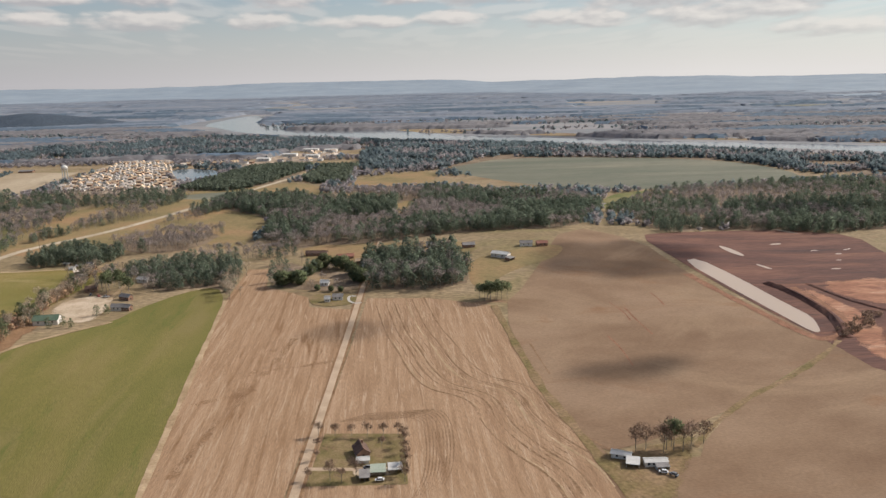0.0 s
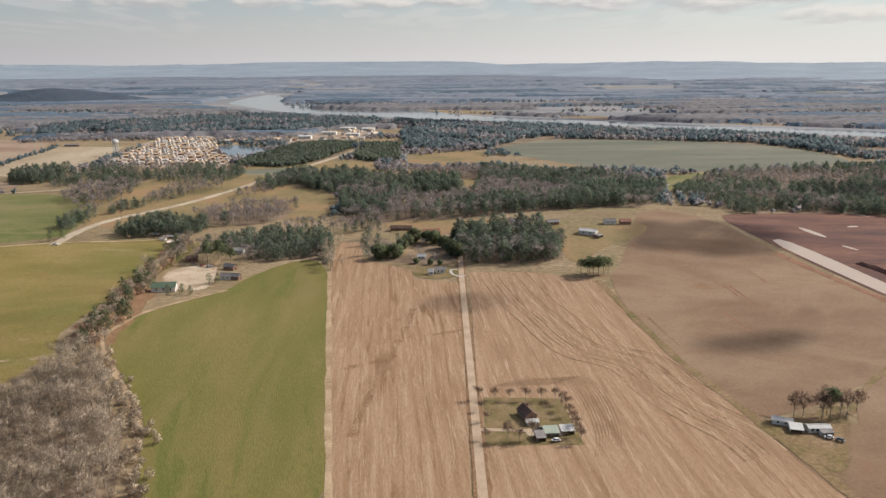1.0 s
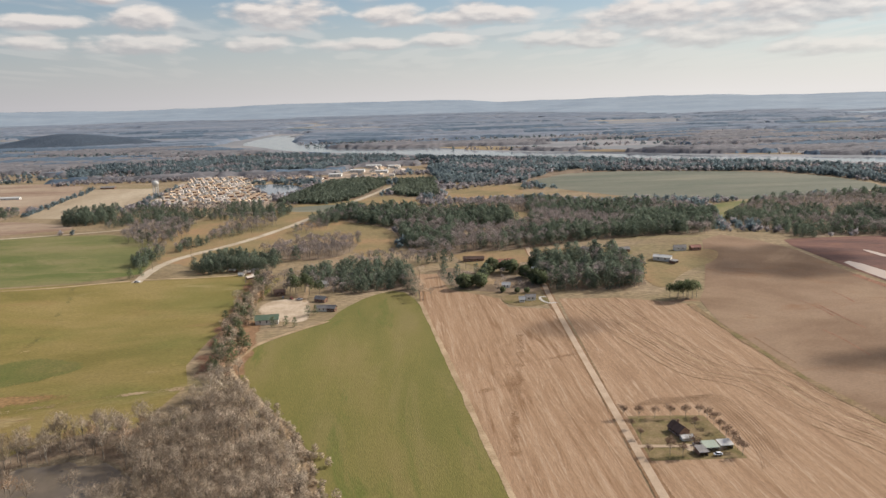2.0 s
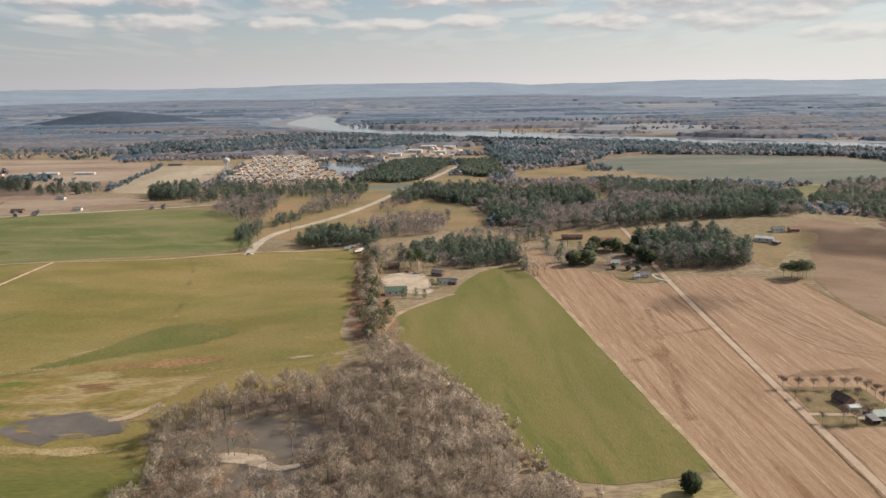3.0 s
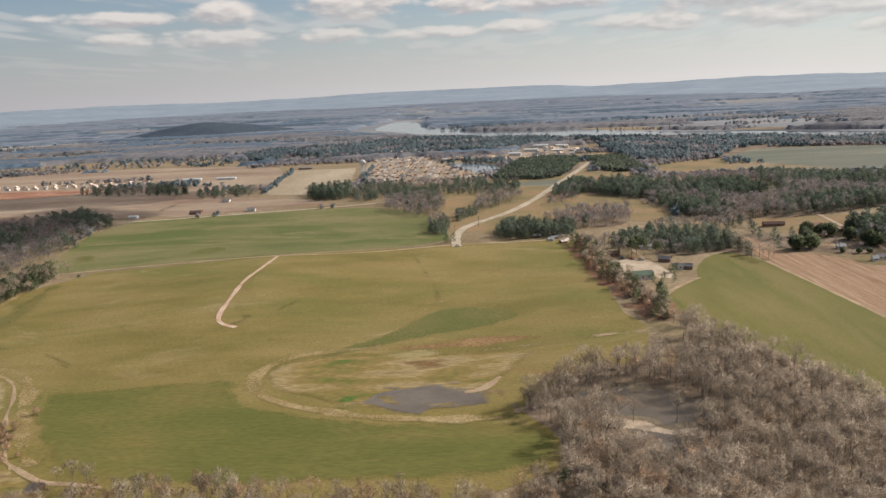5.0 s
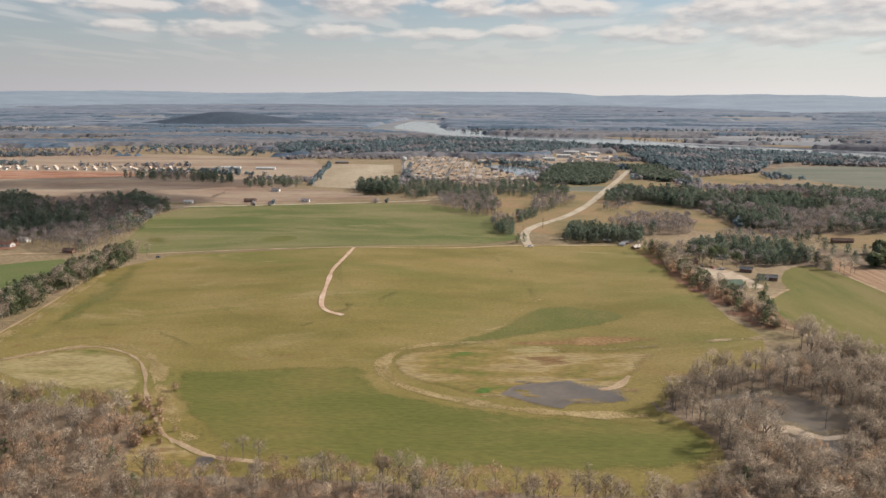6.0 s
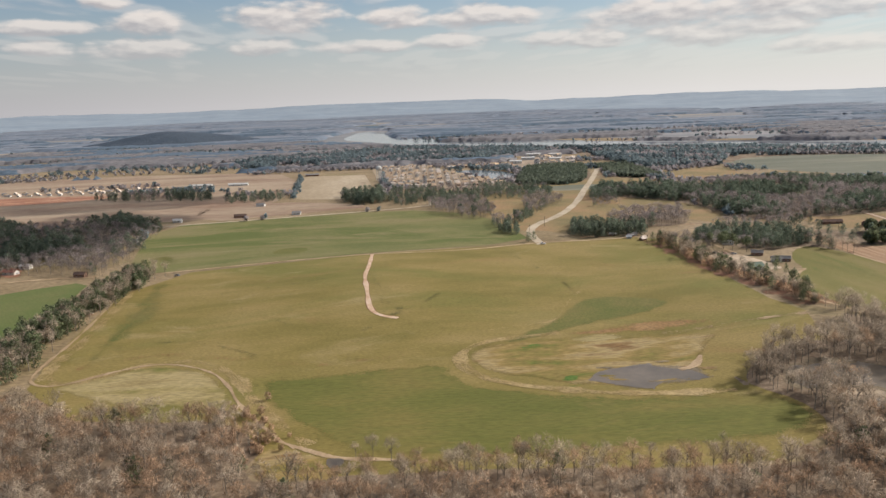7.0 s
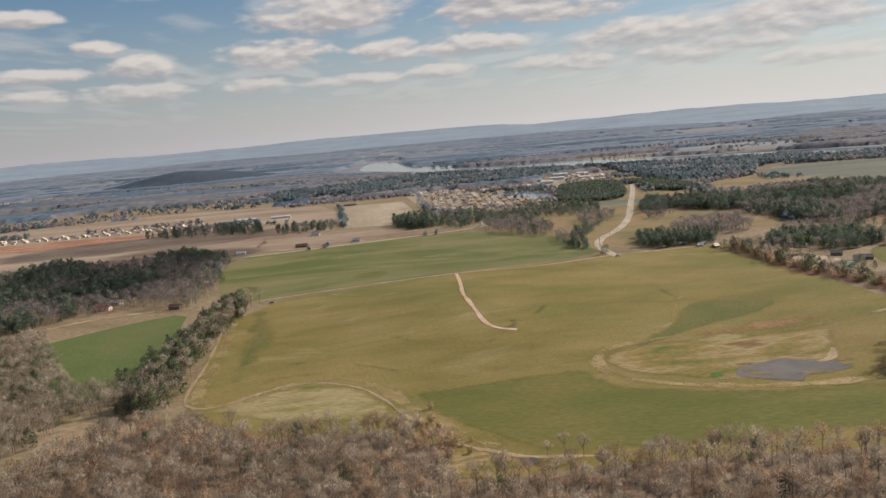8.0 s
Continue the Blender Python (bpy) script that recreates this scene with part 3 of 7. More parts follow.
ids = np.arange(len(gx) * len(gy)).reshape(len(gy), nv)
quads = np.stack([ids[:-1, :-1], ids[:-1, 1:], ids[1:, 1:], ids[1:, :-1]], -1).reshape(-1, 4)
tagged(new("ground", mesh_from("ground", np.stack([GX, GY, GZ], -1).reshape(-1, 3), quads, M["ground"])), "dry brown winter land reaching to the ridges", "ground", kind="structure")

# ---- land, patch by patch ----
RND = random.Random(5)
green_field = [(-121.1, 195.9), (-116, 209.5), (-98.6, 233.1), (-95.3, 248), (-85.1, 266.8), (-73.7, 273.8), (-67.1, 253.2), (-61.8, 193.1), (-57.8, 142.7), (-56.3, 110.3), (-68.9, 107.5), (-81.5, 106), (-93, 114.1), (-97.1, 140.8), (-108.5, 161.1), (-119.8, 181.6)]
tan_verge = [(-56.3, 110.3), (-68.9, 107.5), (-81, 101.8), (-94.5, 78.8), (-60.4, 74.5), (-54.1, 90.7)]
strip_field = [(-67, 253.8), (-65.9, 296.8), (-57.8, 295.3), (-54.9, 268.9), (-38.5, 252.9), (-37, 241.2), (-22.6, 236.1), (-27.7, 168.7), (-32.8, 107.7), (-34.6, 89.4), (-56.6, 91.3), (-60.4, 151.3)]
stubble_field = [(-17.8, 247.6), (3.4, 243.3), (23.3, 232.7), (23.6, 211.2), (26, 164.8), (29.6, 132.5), (29.9, 114.8), (32.7, 94.9), (-31.2, 102), (-29.7, 121.8), (-25, 168)]
brown_field = [(25.6, 229.5), (39.7, 253.9), (73.2, 337.6), (98.7, 309.1), (100.3, 262.2), (107.1, 222.3), (113.9, 194.3), (112.1, 184.2), (85.5, 163.3), (57.8, 142.6), (34.2, 131.9), (30.3, 134.9), (26.3, 166.5)]
brown_field_b = [(112.1, 184.2), (85, 162.3), (57.6, 140.7), (42, 113.3), (28.3, 95.4), (75.8, 90), (123.9, 121), (124.3, 152)]
brown_verge = [(26, 164.8), (30.6, 136.1), (34.2, 131.9), (57.5, 142), (47.3, 123.4), (41.5, 113.4), (29.2, 95.3), (29.9, 114.8), (28.5, 132.6)]
red_site = [(101, 318), (118, 327), (153, 334), (180, 332), (203, 318), (193.5, 281.9), (191, 224.4), (140.9, 146.5), (113, 161), (112.6, 188), (110.6, 205), (107.6, 238), (104, 275)]
site_pond = [(105.6, 276), (113, 280), (117.2, 255), (119.2, 219), (120, 209), (117, 200), (114.7, 195), (112.6, 195.5), (111.8, 207), (109.2, 239)]
red_bare = [(127, 242), (128, 225), (128, 212), (123, 197), (118, 186), (116, 176), (119, 160), (134, 189), (138, 202), (140, 212), (139, 228), (137, 240)]
meadow = [(-343.6, 160.1), (-350.5, 281), (-271.9, 290.1), (-183.2, 307.6), (-121.9, 312.5), (-124.8, 270.3), (-136.3, 197.4), (-129, 169.2), (-154.5, 132.6), (-170.2, 95.1), (-219.7, 94.3), (-259.1, 93.6), (-280.2, 108.2), (-282.2, 126.6), (-313.2, 126), (-334.9, 149)]
meadow_top = [(-360.5, 295.7), (-382, 409), (-320, 420), (-244, 435), (-201, 407), (-186.6, 353.8), (-184.1, 310.1), (-272.3, 293.1), (-351.7, 284.4)]
dark_low = [(-286.6, 154.3), (-270.6, 155.3), (-243.7, 157.3), (-235.9, 162.9), (-233.6, 144), (-221.9, 137.7), (-197.5, 129), (-166.5, 128), (-160.8, 115.7), (-167.4, 101.4), (-219.1, 100.4), (-250.6, 104.2), (-261.9, 108.5), (-270.7, 118.4), (-282.3, 135.9)]
dark_mid = [(-223.7, 170.1), (-215.5, 177.5), (-202, 187.7), (-198.7, 197.7), (-187.7, 210.7), (-176.2, 212.1), (-158.9, 197.7), (-170.2, 186.7), (-183.6, 183.6), (-195.1, 178.5), (-209, 170.8), (-219, 166.1)]
dark_left = [(-359.1, 298.2), (-369.7, 338.4), (-337.3, 328.8), (-332.2, 301.5)]
marsh = [(-233.7, 163), (-227.5, 169.8), (-203.8, 174.6), (-155.6, 168.3), (-169, 153), (-178.6, 129.4), (-203.3, 131.9), (-220.4, 140.4), (-232.3, 149.5)]
marsh_left = [(-340.4, 158.9), (-332.4, 159.3), (-321.8, 167.2), (-311.7, 170.2), (-298.2, 162.4), (-291.2, 151.4), (-286, 133.7), (-315.1, 140.3), (-330, 149.7)]
pond_marsh = [(-206, 139.5), (-204.7, 141.5), (-203, 143), (-198.9, 144.4), (-197, 146.4), (-189.9, 147.2), (-182, 144.6), (-179.5, 142.2), (-180.5, 137), (-181, 134), (-187.7, 134.2), (-194.5, 134.9), (-200.2, 136.3)]
pond_wood = [(-157.9, 136.7), (-148.3, 140.5), (-135.7, 138.9), (-129.4, 127), (-133.2, 120.9), (-155.4, 125), (-160.5, 129)]
pond_low = [(-152.4, 118.8), (-136.6, 118.1), (-135, 110), (-148.4, 104.1)]
sand_spit = [(-155.7, 123.8), (-142.2, 121.4), (-135.5, 120.2), (-135.5, 118.4), (-150.8, 119.2)]
lane_top = [(-352.3, 283.7), (-313.8, 290.4), (-257, 293.2), (-223.1, 293.2), (-184.1, 308.9), (-169.5, 310), (-158.6, 308.6), (-127.8, 313.5)]
sand_path = [(-257.3, 291.9), (-258.3, 263), (-259.8, 247.7), (-258.5, 227.4), (-257.5, 205.1), (-254.4, 198), (-248.7, 194.6)]
lane_left = [(-352.3, 283.7), (-344.4, 203.9), (-345, 166.4), (-340.4, 158.9), (-333.2, 157.9), (-321.8, 167.2), (-311.7, 170.2), (-298.2, 162.4), (-291, 150.6), (-286.9, 138.6), (-276.8, 120.7), (-271.4, 113.3)]
marsh_rim = [(-203.8, 175.1), (-226, 171.2), (-232.9, 163.1), (-234.4, 154.3), (-229.6, 144.2), (-219.3, 137.1), (-197.5, 129), (-174.1, 127.9)]
lane_hedge = [(-122.3, 186.6), (-118.7, 206.3), (-109.6, 220.3), (-98.6, 233.1)]
curve_road = [(-181.5, 304), (-182, 330), (-176, 355), (-154, 384), (-133, 430), (-112, 491), (-92, 545), (-66, 622)]
green_field_b = [(-418.1, 244.4), (-407.5, 253.3), (-390.1, 267.8), (-368.5, 278.3), (-365.3, 247.5), (-362.5, 182.8), (-374, 174.4), (-384.7, 172.8)]
creek_lane = [(116, 188), (107.7, 179.7), (96.9, 170.6), (86.4, 162.4), (74.2, 155.2), (64.8, 146.8), (56.9, 139.2), (51, 132)]
hill_field = [(-112, 414), (-95, 437), (-74, 415), (-70.2, 374.6), (-77.7, 337.7), (-89.6, 334.7), (-102.2, 381.5)]
hill_field_b = [(-145.3, 369.1), (-130, 402), (-114, 423), (-108.6, 397.6), (-127.5, 372.5), (-146.9, 350.9), (-160.4, 353.1)]
far_tan = [(-314, 507), (-325, 671), (-267, 665), (-256, 517), (-275, 494)]
far_brown = [(-361, 418), (-372, 485), (-328, 492), (-309, 492), (-250, 454), (-303, 438)]
far_red = [(-548, 592), (-566, 624), (-500, 608), (-479, 583), (-504, 562)]
far_brown_b = [(-434, 456), (-436, 525), (-369, 510), (-361, 454), (-382, 419)]
wheat_strip = [(-30, 571), (37, 608), (21, 514), (-31, 512)]
river_field = [(37, 608), (86, 697), (268, 632), (294, 525), (264, 486), (178, 466), (108, 481), (61, 549)]
green_gap = [(126, 453), (164, 469), (149, 437), (115.3, 394.9), (108.8, 399.6)]
farm_lot = [(-125.2, 243.4), (-126.4, 264.9), (-112.5, 270.3), (-107, 265.7), (-102.5, 240.3), (-108.5, 227.8)]
yard_north = [(21.9, 284.9), (36.8, 293.1), (64.7, 302.4), (57.6, 282.2), (34.8, 267.7), (23.9, 250.4), (18.4, 254.6)]
house_lot = [(-38.9, 257.3), (-20.9, 254.8), (-21.1, 240.8), (-36.5, 240.7)]
yard = [(-25.7, 147.5), (-8.6, 145.4), (-8.5, 124.1), (-28, 125.6)]
fields_gap = [(-56, 488), (-20, 475), (-1, 453), (-32, 455), (-56, 466)]
gap_c = [(-33, 396), (2, 400), (2, 391), (-28, 384)]
gap_d = [(44, 423), (60, 425), (55, 409), (45, 408)]
gap_e = [(77, 443), (87, 435), (81, 422), (74, 426)]
gap_b = [(-1, 456), (13, 453), (5, 410), (-6, 404)]
river_near = [(-325, 1380), (-275, 1290), (-222, 1170), (-165, 1105), (-90, 1046), (-20, 982), (50, 935), (150, 872), (254, 783), (345, 720), (418, 655)]
river_far = [(-310, 1610), (-290, 1715), (-258, 1690), (-268, 1530), (-250, 1390), (-222, 1250), (-160, 1165), (-74, 1110), (-8, 1055), (60, 1010), (165, 932), (273, 835), (367, 765), (458, 705)]
village = [(-146, 702), (-109, 775), (-56, 824), (-49, 756), (-79, 683), (-128, 652)]
mid_wood = [(-67, 344), (-56, 334), (-42, 328), (-12, 330), (23, 331), (74, 331), (98, 372), (110, 405), (104, 445), (56, 467), (20, 493), (-22, 488), (-56, 475), (-70, 482), (-100, 482), (-117, 455), (-98, 441), (-73, 411)]
dark_wood = [(-17.9, 256.1), (-20.4, 286.1), (-6.5, 312.5), (16.5, 298.8), (20.3, 270.7), (17.2, 252.9)]
bush_wood = [(-58.7, 292.8), (-53.9, 308.1), (-38.3, 289.1), (-20.3, 278.1), (-19.9, 256.5), (-40.3, 261.1), (-53.7, 271.3)]
left_wood = [(-112.4, 303.5), (-101.3, 312.9), (-69.6, 304.5), (-66.3, 255.7), (-73, 275.2), (-97.8, 268)]
left_pines = [(-161, 347.6), (-155, 353.8), (-124.4, 334.4), (-130.1, 315.3), (-163.1, 315.8)]
left_gray = [(-138.2, 352.8), (-123.2, 377.4), (-90.1, 378.7), (-95.9, 341.7), (-116.7, 332.5)]
right_wood = [(107.2, 388.8), (158, 454), (217, 470), (320, 468), (366, 437), (280.4, 333.2), (199.5, 326.9), (141.7, 338.2), (116.5, 322.8)]
river_wood = [(-34, 939), (129, 829), (316, 682), (409, 601), (450, 539), (384, 459), (305, 522), (268, 632), (106, 691), (37, 608), (-27, 606)]
hedge = [(-129, 302.6), (-127.5, 237), (-124, 180.9)]
row_left = [(-357.2, 160.1), (-358.4, 201.4), (-352.1, 279.6)]
front_wood = [(-171.4, 127.3), (-167.2, 138.2), (-154, 151.7), (-138.1, 154.3), (-127.4, 152.6), (-124.5, 168), (-120.4, 173.2), (-109.7, 152.8), (-99, 132.4), (-95, 111), (-87.9, 97), (-95, 70), (-165, 70), (-165.5, 97.3), (-163.3, 111.7), (-163.8, 120.2), (-169.2, 128.7), (-171.4, 137.8)]
low_wood = [(-354.1, 148.8), (-342.9, 146.9), (-325.8, 136), (-306.1, 131.1), (-287.7, 129.5), (-277.1, 114.2), (-280.1, 106.4), (-277, 99.5), (-261.9, 101), (-251.6, 99.9), (-236.1, 99.7), (-210.6, 96.3), (-181.1, 91.8), (-167.9, 99.6), (-156.7, 108.2), (-149.2, 106.9), (-120, 70), (-170, 50), (-420, 50)]
tower_pines = [(-280, 483), (-278, 515), (-253, 510), (-249, 468), (-270, 464)]
estate_back = [(-447, 916), (-341, 976), (-240, 1060), (-66, 1000), (-32, 860), (-91, 835), (-158, 775), (-221, 772), (-284, 775), (-374, 757)]
far_row = [(-366, 515), (-326, 531), (-317, 502), (-357, 498)]
far_row_b = [(-472, 557), (-426, 575), (-382, 550), (-372, 520), (-429, 529)]
site_dark = [(142, 345.4), (180.6, 391.6), (223.7, 366.8), (227.7, 335.8), (195.9, 321)]
west_wood = [(-439.8, 230.9), (-428.7, 247), (-417.2, 257.6), (-400.3, 222.9), (-378.9, 182.7), (-363.9, 180), (-353.9, 161.5), (-369.1, 160.3), (-376.5, 134), (-394, 133.1)]
lane_wood = [(-372.6, 285.3), (-380, 412), (-372.5, 398.3), (-364.7, 303.1), (-367.4, 282.9)]
swirl = [(-8.2, 241.4), (-5.2, 211.6), (-2, 198.3), (0.2, 183.1), (4.3, 171.1), (10.9, 166.7), (14.9, 161.2), (15.5, 148.8), (19.9, 136.1), (25.6, 126), (26.5, 117.5)]
yard_loop = [(-22.9, 153), (-11.5, 153.1), (-5.7, 153.5), (-3.9, 147), (-4.1, 136.6), (-5.5, 125.4), (-7.9, 119.2)]
red_rill = [(65.4, 224), (65.5, 210.6), (66, 199.5)]
dark_rill = [(29.2, 197), (29.5, 185.2), (29.9, 174.4)]
clay_bank = [(100, 258.6), (105.8, 219.5), (109.7, 190), (115.2, 189.3), (123.3, 195.6), (130.7, 213.6), (130.4, 240.5)]
meadow_drain = [(-204.3, 297.7), (-197, 275.4), (-192.6, 249.2), (-189.4, 230.1), (-188.8, 216)]
meadow_drain_b = [(-310.4, 239.5), (-290.9, 242.4), (-275.2, 246.8), (-259.2, 253.3)]
meadow_drain_c = [(-290.5, 205.4), (-273.1, 186.2), (-259.6, 182.9), (-251, 197.7), (-240.9, 207.8), (-233.7, 220.1)]
meadow_drain_e = [(-260.6, 268.9), (-254.5, 232.8), (-253.7, 210.6), (-246, 201.1)]
marsh_bank = [(-176, 168.5), (-165.6, 169.5), (-150.1, 172.5), (-131, 174)]
hollow_edge = [(-225.7, 179), (-214.1, 183.2), (-202.4, 185.4), (-198.6, 194.1), (-191.7, 210.3), (-186.7, 217.5)]
meadow_band = [(-334.3, 169.8), (-321.1, 177.6), (-299.6, 174), (-284, 163), (-262.2, 160), (-246, 164)]
lane_trees = [(-96.7, 309.7), (-80, 312.3), (-59.1, 314.1), (-48.3, 315.7), (-47.3, 330.6), (-71.2, 333.1), (-93, 331)]
farm_trees = [(-126.5, 271.7), (-106.5, 272.5), (-101.9, 295.5), (-120.7, 304), (-127.1, 291.9)]
meadow_drain_d = [(-342.3, 174.8), (-333.1, 185.7), (-318.2, 189.1), (-301.9, 184.3), (-284.9, 167.4)]
green_wet = [(-213.2, 139.7), (-210, 144.3), (-206, 143.4), (-205.2, 140), (-208.8, 138.2)]
green_wet_b = [(-218.7, 164.8), (-212.3, 168.7), (-206.4, 166.8), (-212.1, 163.5), (-217.4, 161.5)]
pale_wet = [(-204.3, 171.4), (-189.9, 173.3), (-180.1, 168.8), (-193.2, 164.3), (-202, 165.7)]
smear = [(-54.6, 131.2), (-52.3, 144.9), (-49.2, 159.7), (-46.3, 174), (-41.7, 192.8), (-39, 210.7)]
smear_b = [(-49.2, 159.7), (-46.4, 193.3), (-41.8, 206.2)]
smear_c = [(-44, 186.9), (-35.1, 187.8), (-26.3, 190.8), (-21.8, 193.6)]
smear_d = [(-59.4, 165.3), (-48.5, 170.8), (-44.9, 173.9)]
estate_wood = [(-248, 470), (-245, 525), (-219, 536), (-175, 530), (-136, 513), (-137, 470), (-156, 452), (-192, 470), (-226, 465), (-240, 446)]
gray_clump = [(-221, 411), (-224, 451), (-209, 465), (-190, 456), (-186, 414), (-191.7, 387.1), (-202.9, 383.1)]
gray_clump_b = [(-171.5, 392.6), (-168, 429), (-156, 447), (-137, 442), (-138, 414), (-153.4, 391.9), (-164.7, 381.1)]
dark_strip = [(-183.9, 363.5), (-182.7, 385.1), (-169.7, 388.8), (-164.8, 374.7), (-171.9, 364)]
left_low = [(-194.1, 340.2), (-195.9, 366.1), (-192.4, 380.8), (-184.7, 372.8), (-184.4, 352.1), (-187.8, 328.6)]
east_trees = [(-122, 438), (-113, 476), (-95, 496), (-92, 479), (-100, 449), (-115, 424)]
east_row = [(-130, 404), (-125, 427), (-109, 435), (-108, 418), (-123, 403)]
gray_field = [(-154, 501), (-127, 516), (-91, 518), (-93, 492), (-124, 484)]
tan_gap = [(-184.4, 395.6), (-186, 433), (-174, 441), (-171, 422), (-174.3, 389.9)]
north_wood = [(-434.7, 235.5), (-437.2, 265.5), (-418.4, 288.6), (-397.9, 296.7), (-372.1, 288.1), (-380, 408), (-407, 438), (-440, 406), (-486, 443), (-498.5, 398.4), (-507.7, 380.9)]
suburb = [(-245, 549), (-250, 631), (-256, 745), (-214, 767), (-193, 682), (-180, 609), (-156, 563), (-158, 516), (-198, 524)]
lake = [(-193, 662), (-170, 668), (-145, 646), (-138, 600), (-150, 574), (-163, 580), (-172, 600)]
plantation = [(-152, 535), (-139, 596), (-120, 661), (-94, 678), (-70, 659), (-79, 588), (-98, 539), (-119, 520)]
plantation_b = [(-62, 656), (-30, 655), (-37, 545), (-60, 545), (-71, 570)]
estate_street = [(-246, 526), (-251, 599), (-259, 740)]
estate_street_b = [(-212, 740), (-189, 646), (-166, 581), (-155, 549)]
brown_grass = [(-214, 170), (-205, 176), (-193, 178), (-175.3, 184), (-160, 180), (-156, 172), (-176.7, 168), (-195, 170)]
sand_finger = [(-181.8, 141.9), (-177.9, 143.2), (-175.5, 146), (-173, 150.4)]
reed_a = [(-203.6, 140.9), (-197.9, 141.5), (-195.9, 138.5), (-197.3, 136.6), (-200.9, 137.6)]
reed_b = [(-205.6, 138.5), (-209.2, 137.7), (-213.5, 137), (-212.3, 134.3), (-205.9, 135.2), (-200.6, 136)]
low_gap = [(-280.9, 107.9), (-276.2, 118.4), (-262.5, 107.6), (-251.5, 105.2), (-257.8, 103), (-261.9, 101), (-262.8, 97.8), (-277.1, 99.1)]
gap_lane = [(-276.1, 118.2), (-269.1, 112.5), (-262.5, 107.6), (-255.8, 106.6), (-249.6, 104.9)]
gap_pond = [(-264.6, 106.8), (-263.4, 108.2), (-260.9, 107.1), (-261.4, 104), (-263.3, 103)]
yard_loop_b = [(-21.7, 250.4), (-24.1, 251.5), (-24.3, 245.8), (-21.9, 242.2), (-19.6, 243)]
bushes = [(-38, 287.3), (-46.5, 272), (-49.3, 269.6), (-27.8, 287.6), (-21.8, 268.8), (-30.4, 290.1), (-20.1, 267), (-43.1, 269.7), (-40.3, 281.4), (-30.8, 258.3), (-27.3, 257.5), (-35.8, 260.8), (-35.2, 291.5), (-24.2, 278.5), (-17.8, 289.4)]
garden_houses = [(-40, 313.6), (-27.6, 303.4), (9.8, 309.6), (-27.9, 248.4), (-31.3, 246.5), (-6.7, 301.1), (-33.5, 266.7), (-20.6, 293.7)]
road_end_pale = [(-48.2, 298.9), (-28.9, 276.7), (-20.1, 267), (-36.5, 265.2), (-50, 275.9)]
red_bare_b = [(138, 246), (156, 252), (180, 250), (186, 236), (165, 214), (146, 214), (138, 228)]
wood_gap = [(-48.3, 336.5), (-16.2, 325.6), (8.5, 318.5), (25.1, 311.9), (27.9, 296.2), (13.9, 295.3), (-9.1, 301), (-29.9, 298.6), (-44, 303.2)]
farm_sheds = [(-139.6, 309.8), (-137.8, 313.3), (-133.7, 307), (-144.7, 318.2), (-134.9, 316.7), (-135.1, 303.6)]
north_lane = [(-443.2, 252.5), (-435.4, 261.7), (-426.3, 269.4), (-413.8, 281), (-392.4, 286.2), (-368.7, 285.5)]
north_yard = [(-416.8, 296.8), (-421.1, 315.8), (-409.7, 315.1), (-401.3, 296.1), (-404.3, 287.4)]
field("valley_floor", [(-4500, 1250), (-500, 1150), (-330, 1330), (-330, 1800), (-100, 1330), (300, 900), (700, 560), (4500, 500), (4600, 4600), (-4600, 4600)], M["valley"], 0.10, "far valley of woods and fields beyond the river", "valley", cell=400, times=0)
field("meadow", meadow, M["meadow"], 0.06, "broad olive winter meadow crossed by faint tracks", "meadow", times=1)
field("upper_meadow", meadow_top, M["meadow_top"], 0.06, "green upper meadow beyond the dirt lane", "meadow", times=1)
field("low_grass", dark_low, M["dark_grass"], 0.12, "darker green low grass of the meadow", "grass", cell=3, soft=7)
field("hollow_grass", dark_mid, M["hollow"], 0.12, "dark green grass in a shallow hollow", "grass", cell=2, soft=5)
field("brown_grass", brown_grass, M["brown_grass"], 0.13, "red-brown dead grass below the green hollow", "grass", cell=3, soft=7)
field("gap_grass", low_gap, M["marsh"], 0.17, "rough olive grass in a gap of the woods", "grass", cell=4, soft=3)
field("hollow_grass", dark_left, M["hollow"], 0.12, "dark green patch beside the wooded edge", "grass", cell=4, soft=22)
field("edge_grass", [(-339, 160), (-343, 252), (-346, 278), (-334, 276), (-322, 227), (-325, 187), (-329, 166)], M["hollow"], 0.115, "greener grass along the edge of the meadow", "grass", cell=3, soft=13)
field("hollow_grass", [(-306, 312), (-301, 326), (-288, 327), (-283, 315), (-292, 305)], M["hollow"], 0.12, "round dark green patch in the upper meadow", "grass", cell=2, soft=4)
field("marsh", marsh, M["marsh"], 0.18, "yellow and green marshy ground round a pond", "marsh", cell=4, soft=7)
field("rough_patch", marsh_left, M["pale_grass"], 0.18, "pale rough grass beside the bare woods", "grass", cell=4, soft=4)
field("green_field", green_field, M["wheat"], 0.06, "bright green winter crop field", "field", times=1)
field("field_verge", tan_verge, M["pale_grass"], 0.12, "pale dry grass at the end of the green field", "verge", cell=4, soft=3)
field("strip_field", strip_field, M["strip"], 0.10, "long tan stubble field with brown streaks", "field", times=0)
field("stubble_field", stubble_field, M["stubble"], 0.06, "tan stubble field with curving contour rows", "field", times=0)
field("brown_field", brown_field, M["brown"], 0.06, "smooth bare brown field", "field", times=1)
field("brown_field", brown_field_b, M["brown"], 0.06, "smooth bare brown field beside the barns", "field", times=1)
field("brown_field", [(24, 170), (33, 128), (52, 128), (112, 186), (124, 152), (76, 90), (26, 85)], M["brown"], 0.05, "bare brown soil round the barns", "field", times=0)
